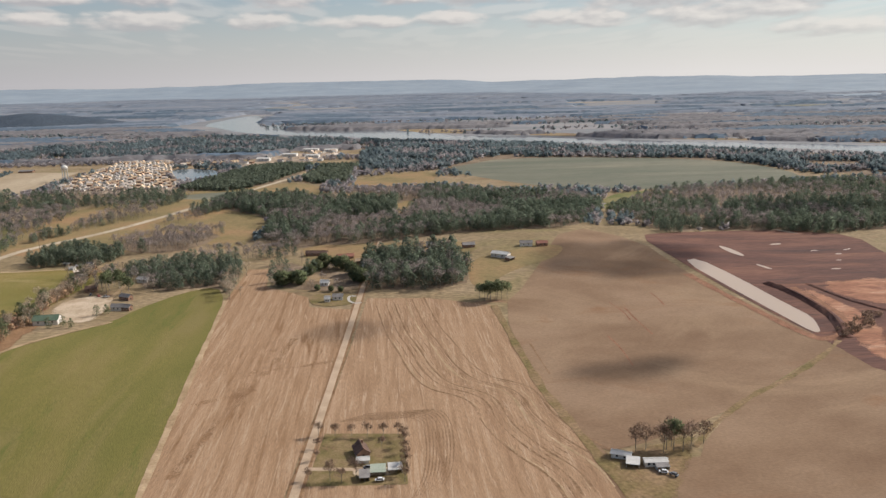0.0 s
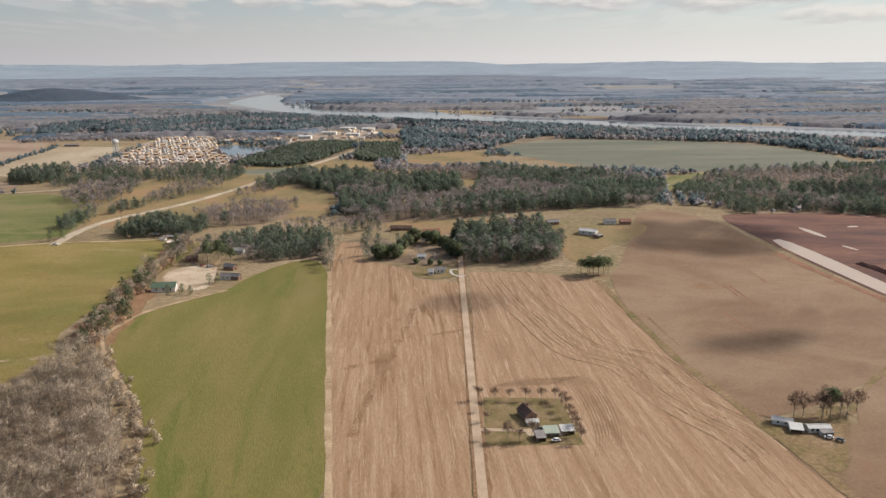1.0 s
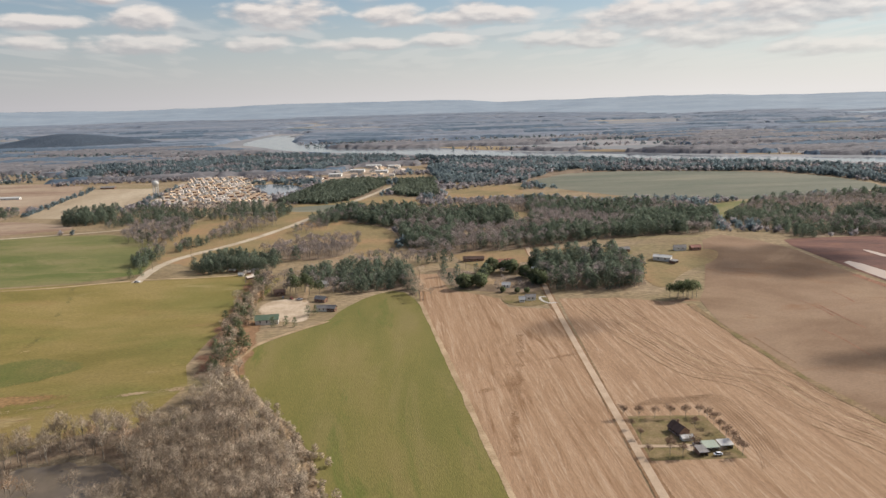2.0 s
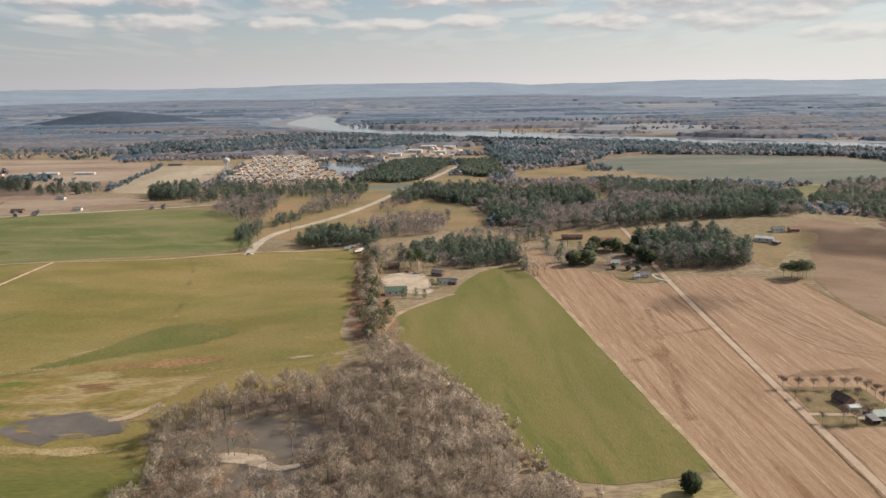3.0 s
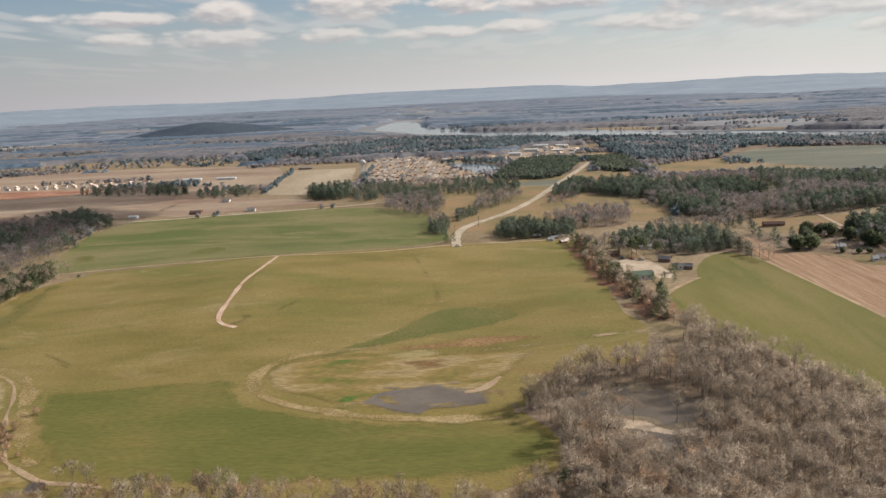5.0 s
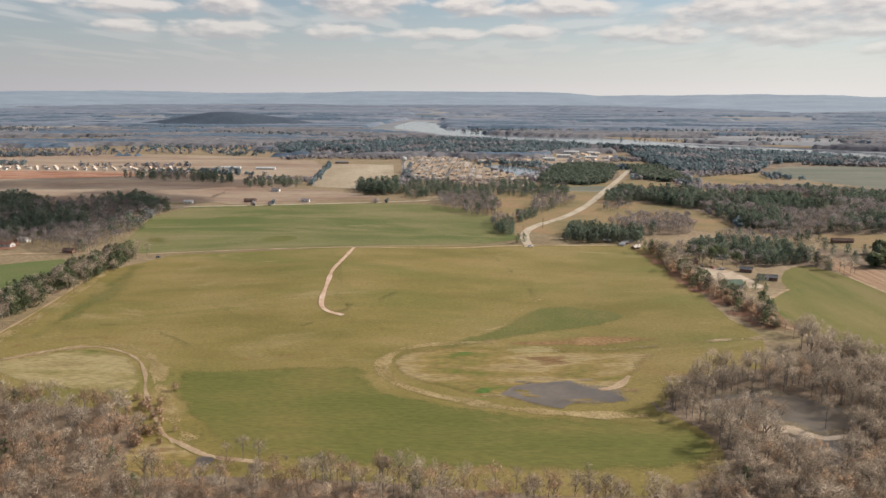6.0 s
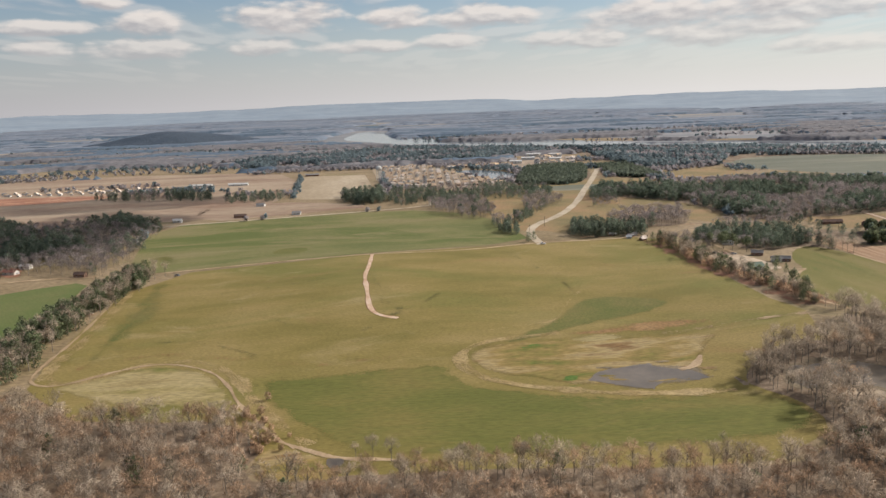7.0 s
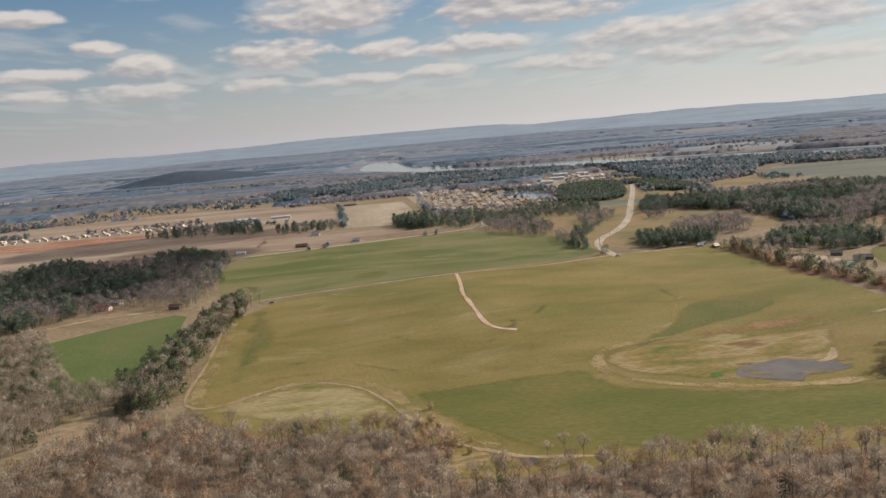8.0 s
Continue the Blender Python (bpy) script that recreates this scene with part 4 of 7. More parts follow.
field("brown_verge", brown_verge, M["verge"], 0.12, "grassy verge with bare red soil round the barns", "verge", cell=4, soft=4)
field("clay_site", red_site, M["red"], 0.12, "graded red clay building site", "building site", times=1)
field("clay_heap_ground", red_bare, M["red_bare"], 0.18, "bare orange clay of the building site", "clay", cell=5, soft=5)
field("clay_heap_ground", red_bare_b, M["red_bare"], 0.19, "bare orange clay beside the creek", "clay", cell=5, soft=8)
field("green_field", green_field_b, M["deep_crop"], 0.06, "small green field behind the tree row", "field", times=1)
field("hill_field", hill_field, M["hill"], 0.06, "tawny pasture on a low hill", "pasture", wobble=4)
field("hill_field", hill_field_b, M["hill"], 0.06, "tawny pasture beside the gravel road", "pasture", wobble=4)
field("tan_field", tan_gap, M["hill"], 0.08, "small tan field between grey clumps", "field", times=1)
field("grey_field", gray_field, M["pasture"], 0.08, "dull grey field below the pine plantation", "field", times=1)
field("hill_field", [(-205, 440), (-190, 335), (-120, 335), (-60, 420), (-50, 560), (-150, 530)], M["hill"], 0.04, "tawny pasture round the gravel road", "pasture", times=1, wobble=6)
field("tan_field", far_tan, M["tan"], 0.06, "flat pale tan field below the water tower", "field", times=0)
field("brown_red_field", far_brown, M["field_brown"], 0.06, "reddish brown field beyond the meadow", "field", times=1)
field("brown_red_field", far_brown_b, M["field_brown"], 0.06, "dull brown field beside dark woods", "field", times=1)
field("brown_red_field", [(-700, 470), (-520, 430), (-400, 425), (-325, 440), (-322, 690), (-420, 760), (-700, 760)], M["field_brown"], 0.03, "dull tan farmland before the row of houses", "field", times=1, cell=20)
field("red_field", [(-640, 530), (-470, 540), (-440, 592), (-640, 602)], M["red_bare"], 0.06, "bare orange earth before a row of white houses", "field", cell=12, soft=8)
field("tan_field", wheat_strip, M["hill"], 0.06, "tan field behind the pine plantation", "field", times=1)
field("river_pasture", river_field, M["pasture"], 0.06, "wide grey-green pasture near the river", "pasture", cell=25)
field("green_gap", green_gap, M["meadow_top"], 0.06, "small pale green clearing between woods", "pasture")
field("clearing", fields_gap, M["hill"], 0.06, "tawny clearing among the woods", "pasture", wobble=5)
for gap_ in (gap_b, gap_c, gap_d, gap_e):
    field("clearing", gap_, M["hill"], 0.11, "narrow tawny clearing among the woods", "pasture", wobble=3)
field("farm_lot", farm_lot, M["yard_dirt"], 0.14, "pale bare dirt farmyard", "farmyard", cell=4, soft=3)
field("house_row_ground", wood_gap, M["hill"], 0.15, "worn tan ground along a row of houses", "yard", times=1)
field("farm_pasture", yard_north, M["hill"], 0.12, "worn pasture round a white-roofed barn", "pasture")
field("house_lot", house_lot, M["lawn"], 0.18, "grass lot of a small house at the road end", "lawn", cell=6)
field("yard", yard, M["lawn"], 0.14, "square mown house yard with bare trees round it", "lawn", cell=6, times=0)
field("suburb_lot", suburb, M["lot"], 0.06, "pale streets and lots of a housing estate", "estate", times=0, cell=25)
field("village_lot", village, M["lot"], 0.06, "pale lots of the village by the river", "lot", times=1, cell=25)
field("wood_floor", front_wood, M["wood_floor"], 0.12, "brown leaf litter under bare trees", "leaf litter", times=1)
field("wood_floor", low_wood, M["wood_floor"], 0.12, "brown leaf litter under bare trees", "leaf litter", times=1)
for name_, poly_ in (("mid", mid_wood), ("dark", dark_wood), ("bush", bush_wood), ("left", left_wood), ("left", left_gray), ("right", right_wood), ("river", river_wood), ("plant", plantation), ("plant", plantation_b)):
    field("wood_floor", poly_, M["wood_floor"], 0.09, "brown leaf litter under mixed woods", "leaf litter", times=1, cell=8)

# water
for pool in (pond_marsh, pond_wood, pond_low):
    mx_, my_ = sum(p[0] for p in pool) / len(pool), sum(p[1] for p in pool) / len(pool)
    field("mud_rim", [(mx_ + (u - mx_) * 1.28, my_ + (v - my_) * 1.45) for u, v in pool], M["mud"], 0.20, "wet brown mud round a pond", "mud", cell=2, soft=5, times=2, wobble=4)
field("pond", pond_marsh, M["pond"], 0.26, "shallow grey pond in the marsh", "pond", times=1, wobble=5.0, cell=6)
field("pond", pond_wood, M["pond"], 0.26, "muddy pond among bare trees", "pond", times=3, wobble=3.5, cell=6)
field("pond", pond_low, M["pond"], 0.26, "dark pond below the sandy spit", "pond", times=2, wobble=2, cell=6)
field("site_pond", site_pond, M["silt"], 0.20, "long pale silty settling pond", "pond", times=1)
field("estate_lake", lake, M["river"], 0.20, "small lake beside the housing estate", "lake", times=2)
river_line = river_near + [(640, 400), (4000, -600), (4000, -500), (720, 460)] + river_far[::-1]
field("river", river_line, M["river"], 0.30, "wide grey river bending through the valley", "river", times=1, cell=200)
field("far_water", [(520, 2250), (600, 2270), (660, 2440), (560, 2440)], M["river"], 0.30, "far bright glint of the river", "river", times=2, cell=200)
field("sand_spit", [(-145 + (u + 145) * 1.2, 121 + (v - 121) * 1.5) for u, v in sand_spit], M["yard_dirt"], 0.34, "pale sandy spit between two ponds", "sand", times=1, cell=1.0, soft=1.6, wobble=2.5)

field("reed_bed", reed_a, M["marsh"], 0.32, "grassy tongue standing in the marsh pond", "grass", cell=1.5, soft=2.5, wobble=2)
field("wet_grass", reed_b, M["wet_green"], 0.22, "bright green wet grass beside the marsh pond", "grass", cell=2, soft=3)
field("pond", gap_pond, M["pond"], 0.26, "tiny dark pond beside bare saplings", "pond", times=2, wobble=1.5, cell=6)
for k in range(16):
    a = k * 2.39996
    cx, cy = -188 + 15 * math.cos(a) * (0.7 + 0.3 * RND.random()), 142 + 7.0 * math.sin(a) * (0.7 + 0.3 * RND.random())
    w = 1.2 + 2.2 * RND.random()
    field("mud_bar", [(cx - w * 1.6, cy), (cx - w * 0.4, cy + w * 0.5), (cx + w * 1.5, cy + w * 0.2), (cx + w * 0.3, cy - w * 0.6)], M["mud" if k % 2 else "marsh"], 0.34 + 0.005 * k, "low muddy bar at the pond edge", "mud", cell=0.8, soft=1.2, wobble=1)

ribbon("dirt_lane", north_lane, 3.2, M["dirt"], 0.26, "pale dirt lane behind the small green field", "lane", soft=True, ragged=0.6)
field("farm_lot", north_yard, M["red_bare"], 0.2, "bare red earth of a farmyard", "farmyard", cell=4, soft=4)

# lanes
ribbon("sand_finger", sand_finger, 2.6, M["dirt"], 0.40, "pale sandy finger at the head of the pond", "sand", soft=True, ragged=0.8)
ribbon("dirt_lane", gap_lane, 1.8, M["dirt"], 0.24, "pale dirt lane past the bare saplings", "lane", soft=True, ragged=0.6)
ribbon("dirt_lane", lane_top, 2.2, M["dirt"], 0.16, "pale dirt lane across the meadow", "lane", soft=True, ragged=0.5)
ribbon("hedge_bank", [(u - 3, v) for u, v in hedge], 14.0, M["rill"], 0.17, "bare red-brown soil under the hedgerow", "bank", soft=True, ragged=0.8, strength=0.5)
ribbon("hedge_bank", [(u + 4, v) for u, v in hedge[1:]], 8.0, M["smear"], 0.155, "trodden brown soil beside the hedgerow", "bank", soft=True, ragged=0.6, strength=0.9)
field("wet_grass", green_wet, M["wet_green"], 0.22, "bright green wet grass by the pond", "grass", cell=2, soft=2)
field("wet_grass", green_wet_b, M["wet_green"], 0.22, "bright green wet grass in the marsh", "grass", cell=2, soft=3)
field("pale_grass", pale_wet, M["pale_grass"], 0.22, "pale dead grass in the marsh", "grass", cell=3, soft=3)
ribbon("dirt_lane", lane_left, 1.5, M["dirt"], 0.24, "pale dirt lane along the field edge", "lane", soft=True, ragged=0.9, strength=0.66)
ribbon("trodden_edge", [(u + 3.0, v + 1.0) for u, v in lane_left], 6.0, M["rim"], 0.2, "tan trodden grass along the lane", "track", soft=True, ragged=0.9, strength=0.5)
ribbon("dirt_lane", lane_hedge, 2.0, M["dirt"], 0.20, "pale dirt lane beside the hedge", "lane", soft=True, ragged=0.7, strength=0.8)
ribbon("dirt_lane", [(-122, 187), (-119, 178), (-108, 158), (-98, 138), (-94, 116), (-86, 103)], 2.2, M["dirt"], 0.20, "faint pale lane between wood and green field", "lane", soft=True, ragged=0.9, strength=0.7)
ribbon("marsh_rim", marsh_rim, 5.0, M["rim"], 0.24, "tan trodden rim of the marsh", "track", soft=True, ragged=0.9, strength=0.55)
ribbon("path_edge", sand_path, 3.0, M["rill"], 0.2, "reddish bare edge of the sandy track", "track", soft=True, ragged=0.6, strength=0.55)
ribbon("sand_path", sand_path, 1.5, M["sand"], 0.22, "bright sandy track ending in the meadow", "track", ragged=0.5)
ribbon("gravel_road", curve_road + [(-57, 650)], 4.2, M["gravel"], 0.16, "wide pale gravel road under construction", "road", ragged=0.25)
ribbon("road_verge", [(-13, 330), (-20.2, 252.7), (-29.8, 121.9), (-38, 10), (-60, -290)], 4.2, M["smear"], 0.16, "brown bare verges of the country road", "verge", times=0, soft=True, ragged=0.3)
ribbon("road", [(-13, 330), (-20.2, 252.7), (-29.8, 121.9), (-38, 10), (-60, -290)], 1.8, M["road"], 0.22, "narrow worn grey country road", "road", times=0)
ribbon("estate_street", estate_street, 7.0, M["tan"], 0.2, "pale street along the estate", "street", times=1)
ribbon("estate_street", estate_street_b, 6.0, M["tan"], 0.2, "pale street beside the lake", "street", times=1)
ribbon("creek_lane", creek_lane, 2.0, M["verge"], 0.20, "weedy brown ditch between two brown fields", "ditch", soft=True, ragged=0.9, strength=0.8)
ribbon("farm_lane", [(-109, 261), (-110, 295)], 2.0, M["dirt"], 0.20, "pale dirt farm lane", "lane", soft=True)
ribbon("field_edge", [(-67, 254), (-60.5, 151), (-56.5, 91), (-48, -60)], 2.0, M["dirt"], 0.18, "pale trodden edge between green and tan fields", "lane", times=0, soft=True, ragged=0.5)
ribbon("field_edge", [(24, 232), (26, 165), (30, 133), (34, 95)], 3.0, M["verge"], 0.22, "grassy edge between stubble and brown field", "verge", times=0, soft=True, ragged=0.5)
ribbon("meadow_road", [(-420, 380), (-382, 410), (-320, 421), (-244, 437), (-215, 450), (-233, 572)], 2.4, M["gravel"], 0.2, "pale road along the far side of the meadow", "road", times=1)

for k in range(16):
    shift = -6.5 + 1.05 * k + 0.5 * math.sin(k * 5.1)
    ribbon("tractor_track", [(u + shift, v + shift * 0.35) for u, v in swirl], 0.45 + 0.35 * (k % 3 == 0), M["dirt" if k % 4 == 1 else "track"], 0.11, "curving tractor track in the stubble", "track", soft=True, ragged=1.0, strength=0.5 + 0.15 * (k % 3 == 0))
for k in range(9):
    shift = 0.75 * k
    ribbon("tractor_track", [(u + shift, v + shift * 0.6) for u, v in yard_loop], 0.45, M["track"], 0.11, "tractor track bending round the house yard", "track", soft=True, ragged=1.0, strength=0.6)
for line in (smear, smear_b, smear_c, smear_d):
    ribbon("soil_smear", line, 3.4, M["smear"], 0.13, "brown smear of washed soil in the stubble", "soil", soft=True, ragged=1.0, strength=0.46)
for rill_ in ([(52.7, 200), (53.5, 190), (52.7, 177)], [(78.9, 238), (79.5, 231), (78.9, 225)], [(62, 230), (64, 220), (63.5, 212)]):
    ribbon("rill", rill_, 0.8, M["rill"], 0.13, "thin reddish rill washed into the field", "rill", soft=True, ragged=0.9, strength=0.8)
ribbon("rill", red_rill, 0.8, M["rill"], 0.13, "thin reddish rill washed into the field", "rill", soft=True, ragged=0.9)
ribbon("rill", dark_rill, 0.7, M["track"], 0.13, "thin dark rill washed into the field", "rill", soft=True, ragged=0.9)
ribbon("clay_bank", clay_bank, 4.0, M["rill"], 0.20, "dark wet bank round the settling pond", "bank", soft=True, ragged=0.6)


def bank(name, line, width, tall, material, label):
    """A low heaped ridge of earth along a line."""
    pts = rounded(line, 2, closed=False)
    verts, faces = [], []
    prof = ((-1.0, -0.05), (-0.55, 0.55), (-0.15, 1.0), (0.2, 0.95), (0.6, 0.5), (1.0, -0.05))
    for i, (x, y) in enumerate(pts):
        a, b = pts[max(0, i - 1)], pts[min(len(pts) - 1, i + 1)]
        d = Vector((b[0] - a[0], b[1] - a[1])).normalized()
        end = min(1.0, 0.15 + 0.5 * min(i, len(pts) - 1 - i))
        for c, k in prof:
            n = noise.noise((x * 0.4 + c * 3, y * 0.4, 7.0))
            vx, vy = x + d.y * width / 2 * (c + 0.15 * n), y - d.x * width / 2 * (c + 0.15 * n)
            verts.append((vx, vy, h(vx, vy) + 0.1 + tall * end * max(k + 0.2 * n * (k > 0), -0.1)))
        if i:
            o = (i - 1) * 6
            faces += [(o + k, o + k + 6, o + k + 7, o + k + 1) for k in range(5)]
    return tagged(new(name, mesh_from(name, verts, faces, material)), label, "bank", kind="structure")


bank("clay_berm", [(124, 246), (127.2, 234.5), (127.4, 217.6), (125.9, 205.8), (119.5, 189.7)], 4.0, 1.1, M["red"], "dark heaped clay berm beside the silty pond")
bank("clay_berm", [(138, 244), (140, 229), (142.5, 219), (150, 206), (160, 190)], 2.0, 0.4, M["red"], "low red clay berm across the building site")
for line in (meadow_drain, meadow_drain_b, meadow_drain_c, meadow_drain_d, meadow_drain_e):
    ribbon("drain", line, 3.2, M["drain"], 0.145, "faint dark drain line in the meadow", "drain", soft=True, ragged=0.9, strength=0.36)
ribbon("drain", hollow_edge, 1.8, M["rim"], 0.155, "pale dry edge of the green hollow", "drain", soft=True, ragged=0.9, strength=0.38)
ribbon("trodden_edge", meadow_band, 6.0, M["brown_grass"], 0.15, "broad brown trodden band across the meadow", "track", soft=True, ragged=0.8, strength=0.34)
ribbon("marsh_rim", marsh_bank, 3.6, M["dirt"], 0.265, "pale dry bank along the marsh and the wood", "bank", soft=True, ragged=0.8, strength=0.48)

# ---- far ridges ----
RC = (-150.0, -20.0)


def ridge(name, near, far, a0, a1, top, material, label, seed):
    """A wooded ridge along an arc, rising from near to far."""
    verts, faces = [], []
    na, nr = 220, 9
    for i in range(na + 1):
        az = radians(a0 + (a1 - a0) * i / na)
        t = top * min(1.0, 0.86 + 0.34 * noise.fractal((az * 4.0, seed, 0.0), 0.8, 2.2, 5)) * min(1, 0.15 + 2.2 * math.sin(math.pi * i / na))
        t += 1.5 * noise.noise((az * 140, seed, 4.0))
        for j in range(nr):
            k = j / (nr - 1)
            r = near + (far - near) * k
            rise = t * (k ** 1.6) + 3 * noise.noise((az * 60, r * 0.004, seed)) * k * (1 - k)
            verts.append((RC[0] + r * math.sin(az), RC[1] + r * math.cos(az), 1.0 + max(rise, -0.5)))
    for i in range(na):
        for j in range(nr - 1):
            o = i * nr + j
            faces.append((o, o + 1, o + nr + 1, o + nr))
    ob = new(name, mesh_from(name, verts, faces, material))
    for p in ob.data.polygons:
        p.use_smooth = True
    return tagged(ob, label, "ridge", kind="structure")


ridge("backdrop_ridge", 3000, 4600, -62, 62, 58, M["ridge"], "long flat-topped ridge on the horizon, coloured with blue haze", 1.7)
ridge("backdrop_ridge", 2500, 4000, 10, 62, 42, M["ridge"], "nearer wooded ridge on the horizon, coloured with blue haze", 8.3)


def wooded_hill(cx, cy, rx, ry, top):
    """A low dome of land with a rough wooded surface."""
    n = 60
    verts, faces = [], []
    for j in range(n + 1):
        for i in range(n + 1):
            u, v = -1 + 2 * i / n, -1 + 2 * j / n
            r2 = u * u + v * v
            z = top * max(0.0, math.exp(-2.6 * r2) - 0.08) * (1 + 0.25 * noise.noise((u * 2, v * 2, 1.0)))
            z += (2.5 * noise.noise((u * 30, v * 30, 2.0)) if z > 0.5 else -1.5)
            verts.append((cx + u * rx, cy + v * ry, z))
    for j in range(n):
        for i in range(n):
            o = j * (n + 1) + i
            faces.append((o, o + 1, o + n + 2, o + n + 1))
    tagged(new("wooded_hill", mesh_from("wooded_hill", verts, faces, M["hill_wood"])), "low dark wooded hill before the ridges", "hill", kind="structure")


wooded_hill(-637, 1479, 230, 120, 27)


# ---- trees ----
def spikes(rng, n, centre, radii, length, width, up=0.3, hollow=0.5):
    """Slender twigs or leaf sprays that fill an egg-shaped clump, one triangle each, with shading that follows the clump."""
    d = rng.normal(size=(n, 3))
    d /= np.linalg.norm(d, axis=1)[:, None]
    r = hollow + (1 - hollow) * rng.random((n, 1)) ** 0.6
    base = np.array(centre) + d * r * np.array(radii)
    way = d + rng.normal(size=(n, 3)) * 0.5 + np.array((0, 0, up))
    way /= np.linalg.norm(way, axis=1)[:, None]
    side = np.cross(way, rng.normal(size=(n, 3)))
    side /= np.linalg.norm(side, axis=1)[:, None]
    ln = length * (0.6 + 0.8 * rng.random((n, 1)))
    a, b, c = base - side * width / 2 - way * ln * 0.4, base + side * width / 2 - way * ln * 0.4, base + way * ln * 0.6
    out_ = (a + b + c) / 3 - np.array(centre) + np.array((0, 0, 0.25 * radii[2]))
    turn_ = (np.cross(b - a, c - a) * out_).sum(1)[:, None] < 0
    a, b = np.where(turn_, b, a), np.where(turn_, a, b)
    v = np.stack([a, b, c], 1).reshape(-1, 3)
    nrm = out_ / np.array(radii)
    nrm = nrm / (np.linalg.norm(nrm, axis=1)[:, None] + 1e-6) + 0.45 * rng.normal(size=(n, 3)) + np.array((0, 0, 0.5))
    nrm /= np.linalg.norm(nrm, axis=1)[:, None] + 1e-6
    return v, np.arange(3 * n).reshape(-1, 3), np.repeat(nrm, 3, axis=0)


def tube(p, q, r1, r2, sides=5):
    p, q = Vector(p), Vector(q)
    z = (q - p).normalized()
    x = z.orthogonal().normalized()
    y = z.cross(x)
    v = []
    for c, r in ((p, r1), (q, r2)):
        v += [c + (x * math.cos(2 * math.pi * i / sides) + y * math.sin(2 * math.pi * i / sides)) * r for i in range(sides)]
    f = []
    for i in range(sides):
        j = (i + 1) % sides
        f += [(i, j, sides + j), (i, sides + j, sides + i)]
    return np.array(v), np.array(f)


def joined(pieces):
    vs, fs, o = [], [], 0
    for p in pieces:
        vs.append(p[0])
        fs.append(p[1] + o)
        o += len(p[0])
    if all(len(p) == 3 for p in pieces):
        return np.concatenate(vs), np.concatenate(fs), np.concatenate([p[2] for p in pieces])
    return np.concatenate(vs), np.concatenate(fs)


def bare_parts(rng, height, twigs, limbs=6, sides=5, wide=1.0, fine=0.011):
    """Trunk with spreading limbs, and the twigs, of a leafless tree with a domed, clumpy crown."""
    lean = 0.03 * height * rng.normal()
    wood = [tube((0, 0, -0.2), (lean, 0.0, height * 0.66), height * 0.017, height * 0.007, sides)]
    tips = []
    for i in range(limbs):
        a = 2 * math.pi * i / limbs + rng.random()
        z0 = height * (0.28 + 0.25 * rng.random())
        reach_ = wide * height * (0.13 + 0.10 * rng.random())
        tip = (math.cos(a) * reach_, math.sin(a) * reach_, z0 + height * (0.22 + 0.16 * rng.random()))
        wood.append(tube((0, 0, z0), tip, height * 0.009, height * 0.003, 3))
        tips.append(tip)
    tips += [(lean, 0.0, height * 0.84), (0.06 * height * wide, 0.05 * height, height * 0.74), (-0.07 * height * wide, -0.04 * height, height * 0.72)]
    puffs = []
    for q in tips:
        w = wide * height * (0.095 + 0.04 * rng.random())
        puffs.append(spikes(rng, twigs // len(tips), q, (w, w, w * 1.05), height * 0.11, height * fine, 0.35, 0.25))
    return joined(wood), joined(puffs)


def pine_parts(rng, height, sprays, sides=5, low=0.32):
    """Trunk, and the needle sprays, of a pine whose crown is a heap of uneven clumps."""
    wood = tube((0, 0, -0.2), (0, 0, height * 0.92), height * 0.018, height * 0.006, sides)
    crowns = []
    k = 9
    for i in range(k):
        q = (i + 0.5) / k
        z = height * (low + (0.90 - low) * q)
        r = height * 0.24 * (1.05 - 0.75 * abs(q - 0.35)) if i < k - 1 else 0.0
        a = 2.4 * i + rng.random()
        w = height * (0.165 + 0.05 * rng.random()) * (1.1 - 0.35 * q)
        crowns.append(spikes(rng, sprays // k, (math.cos(a) * r * 0.75, math.sin(a) * r * 0.75, z), (w, w, w * 0.85), height * 0.085, height * 0.05, 0.15, 0.35))
    return wood, joined(crowns)


def clump_parts(rng, tall=1.0, n=26):
    """A far tree: an uneven heap of leaf or twig sprays in three clumps."""
    heaps = []
    for i in range(3):
        a = 2.1 * i + rng.random()
        heaps.append(spikes(rng, n // 3, (0.16 * math.cos(a), 0.16 * math.sin(a), (0.36 + 0.13 * i) * tall), (0.30, 0.30, 0.30 * tall), 0.34, 0.30, 0.1, 0.4))
    return joined(heaps)


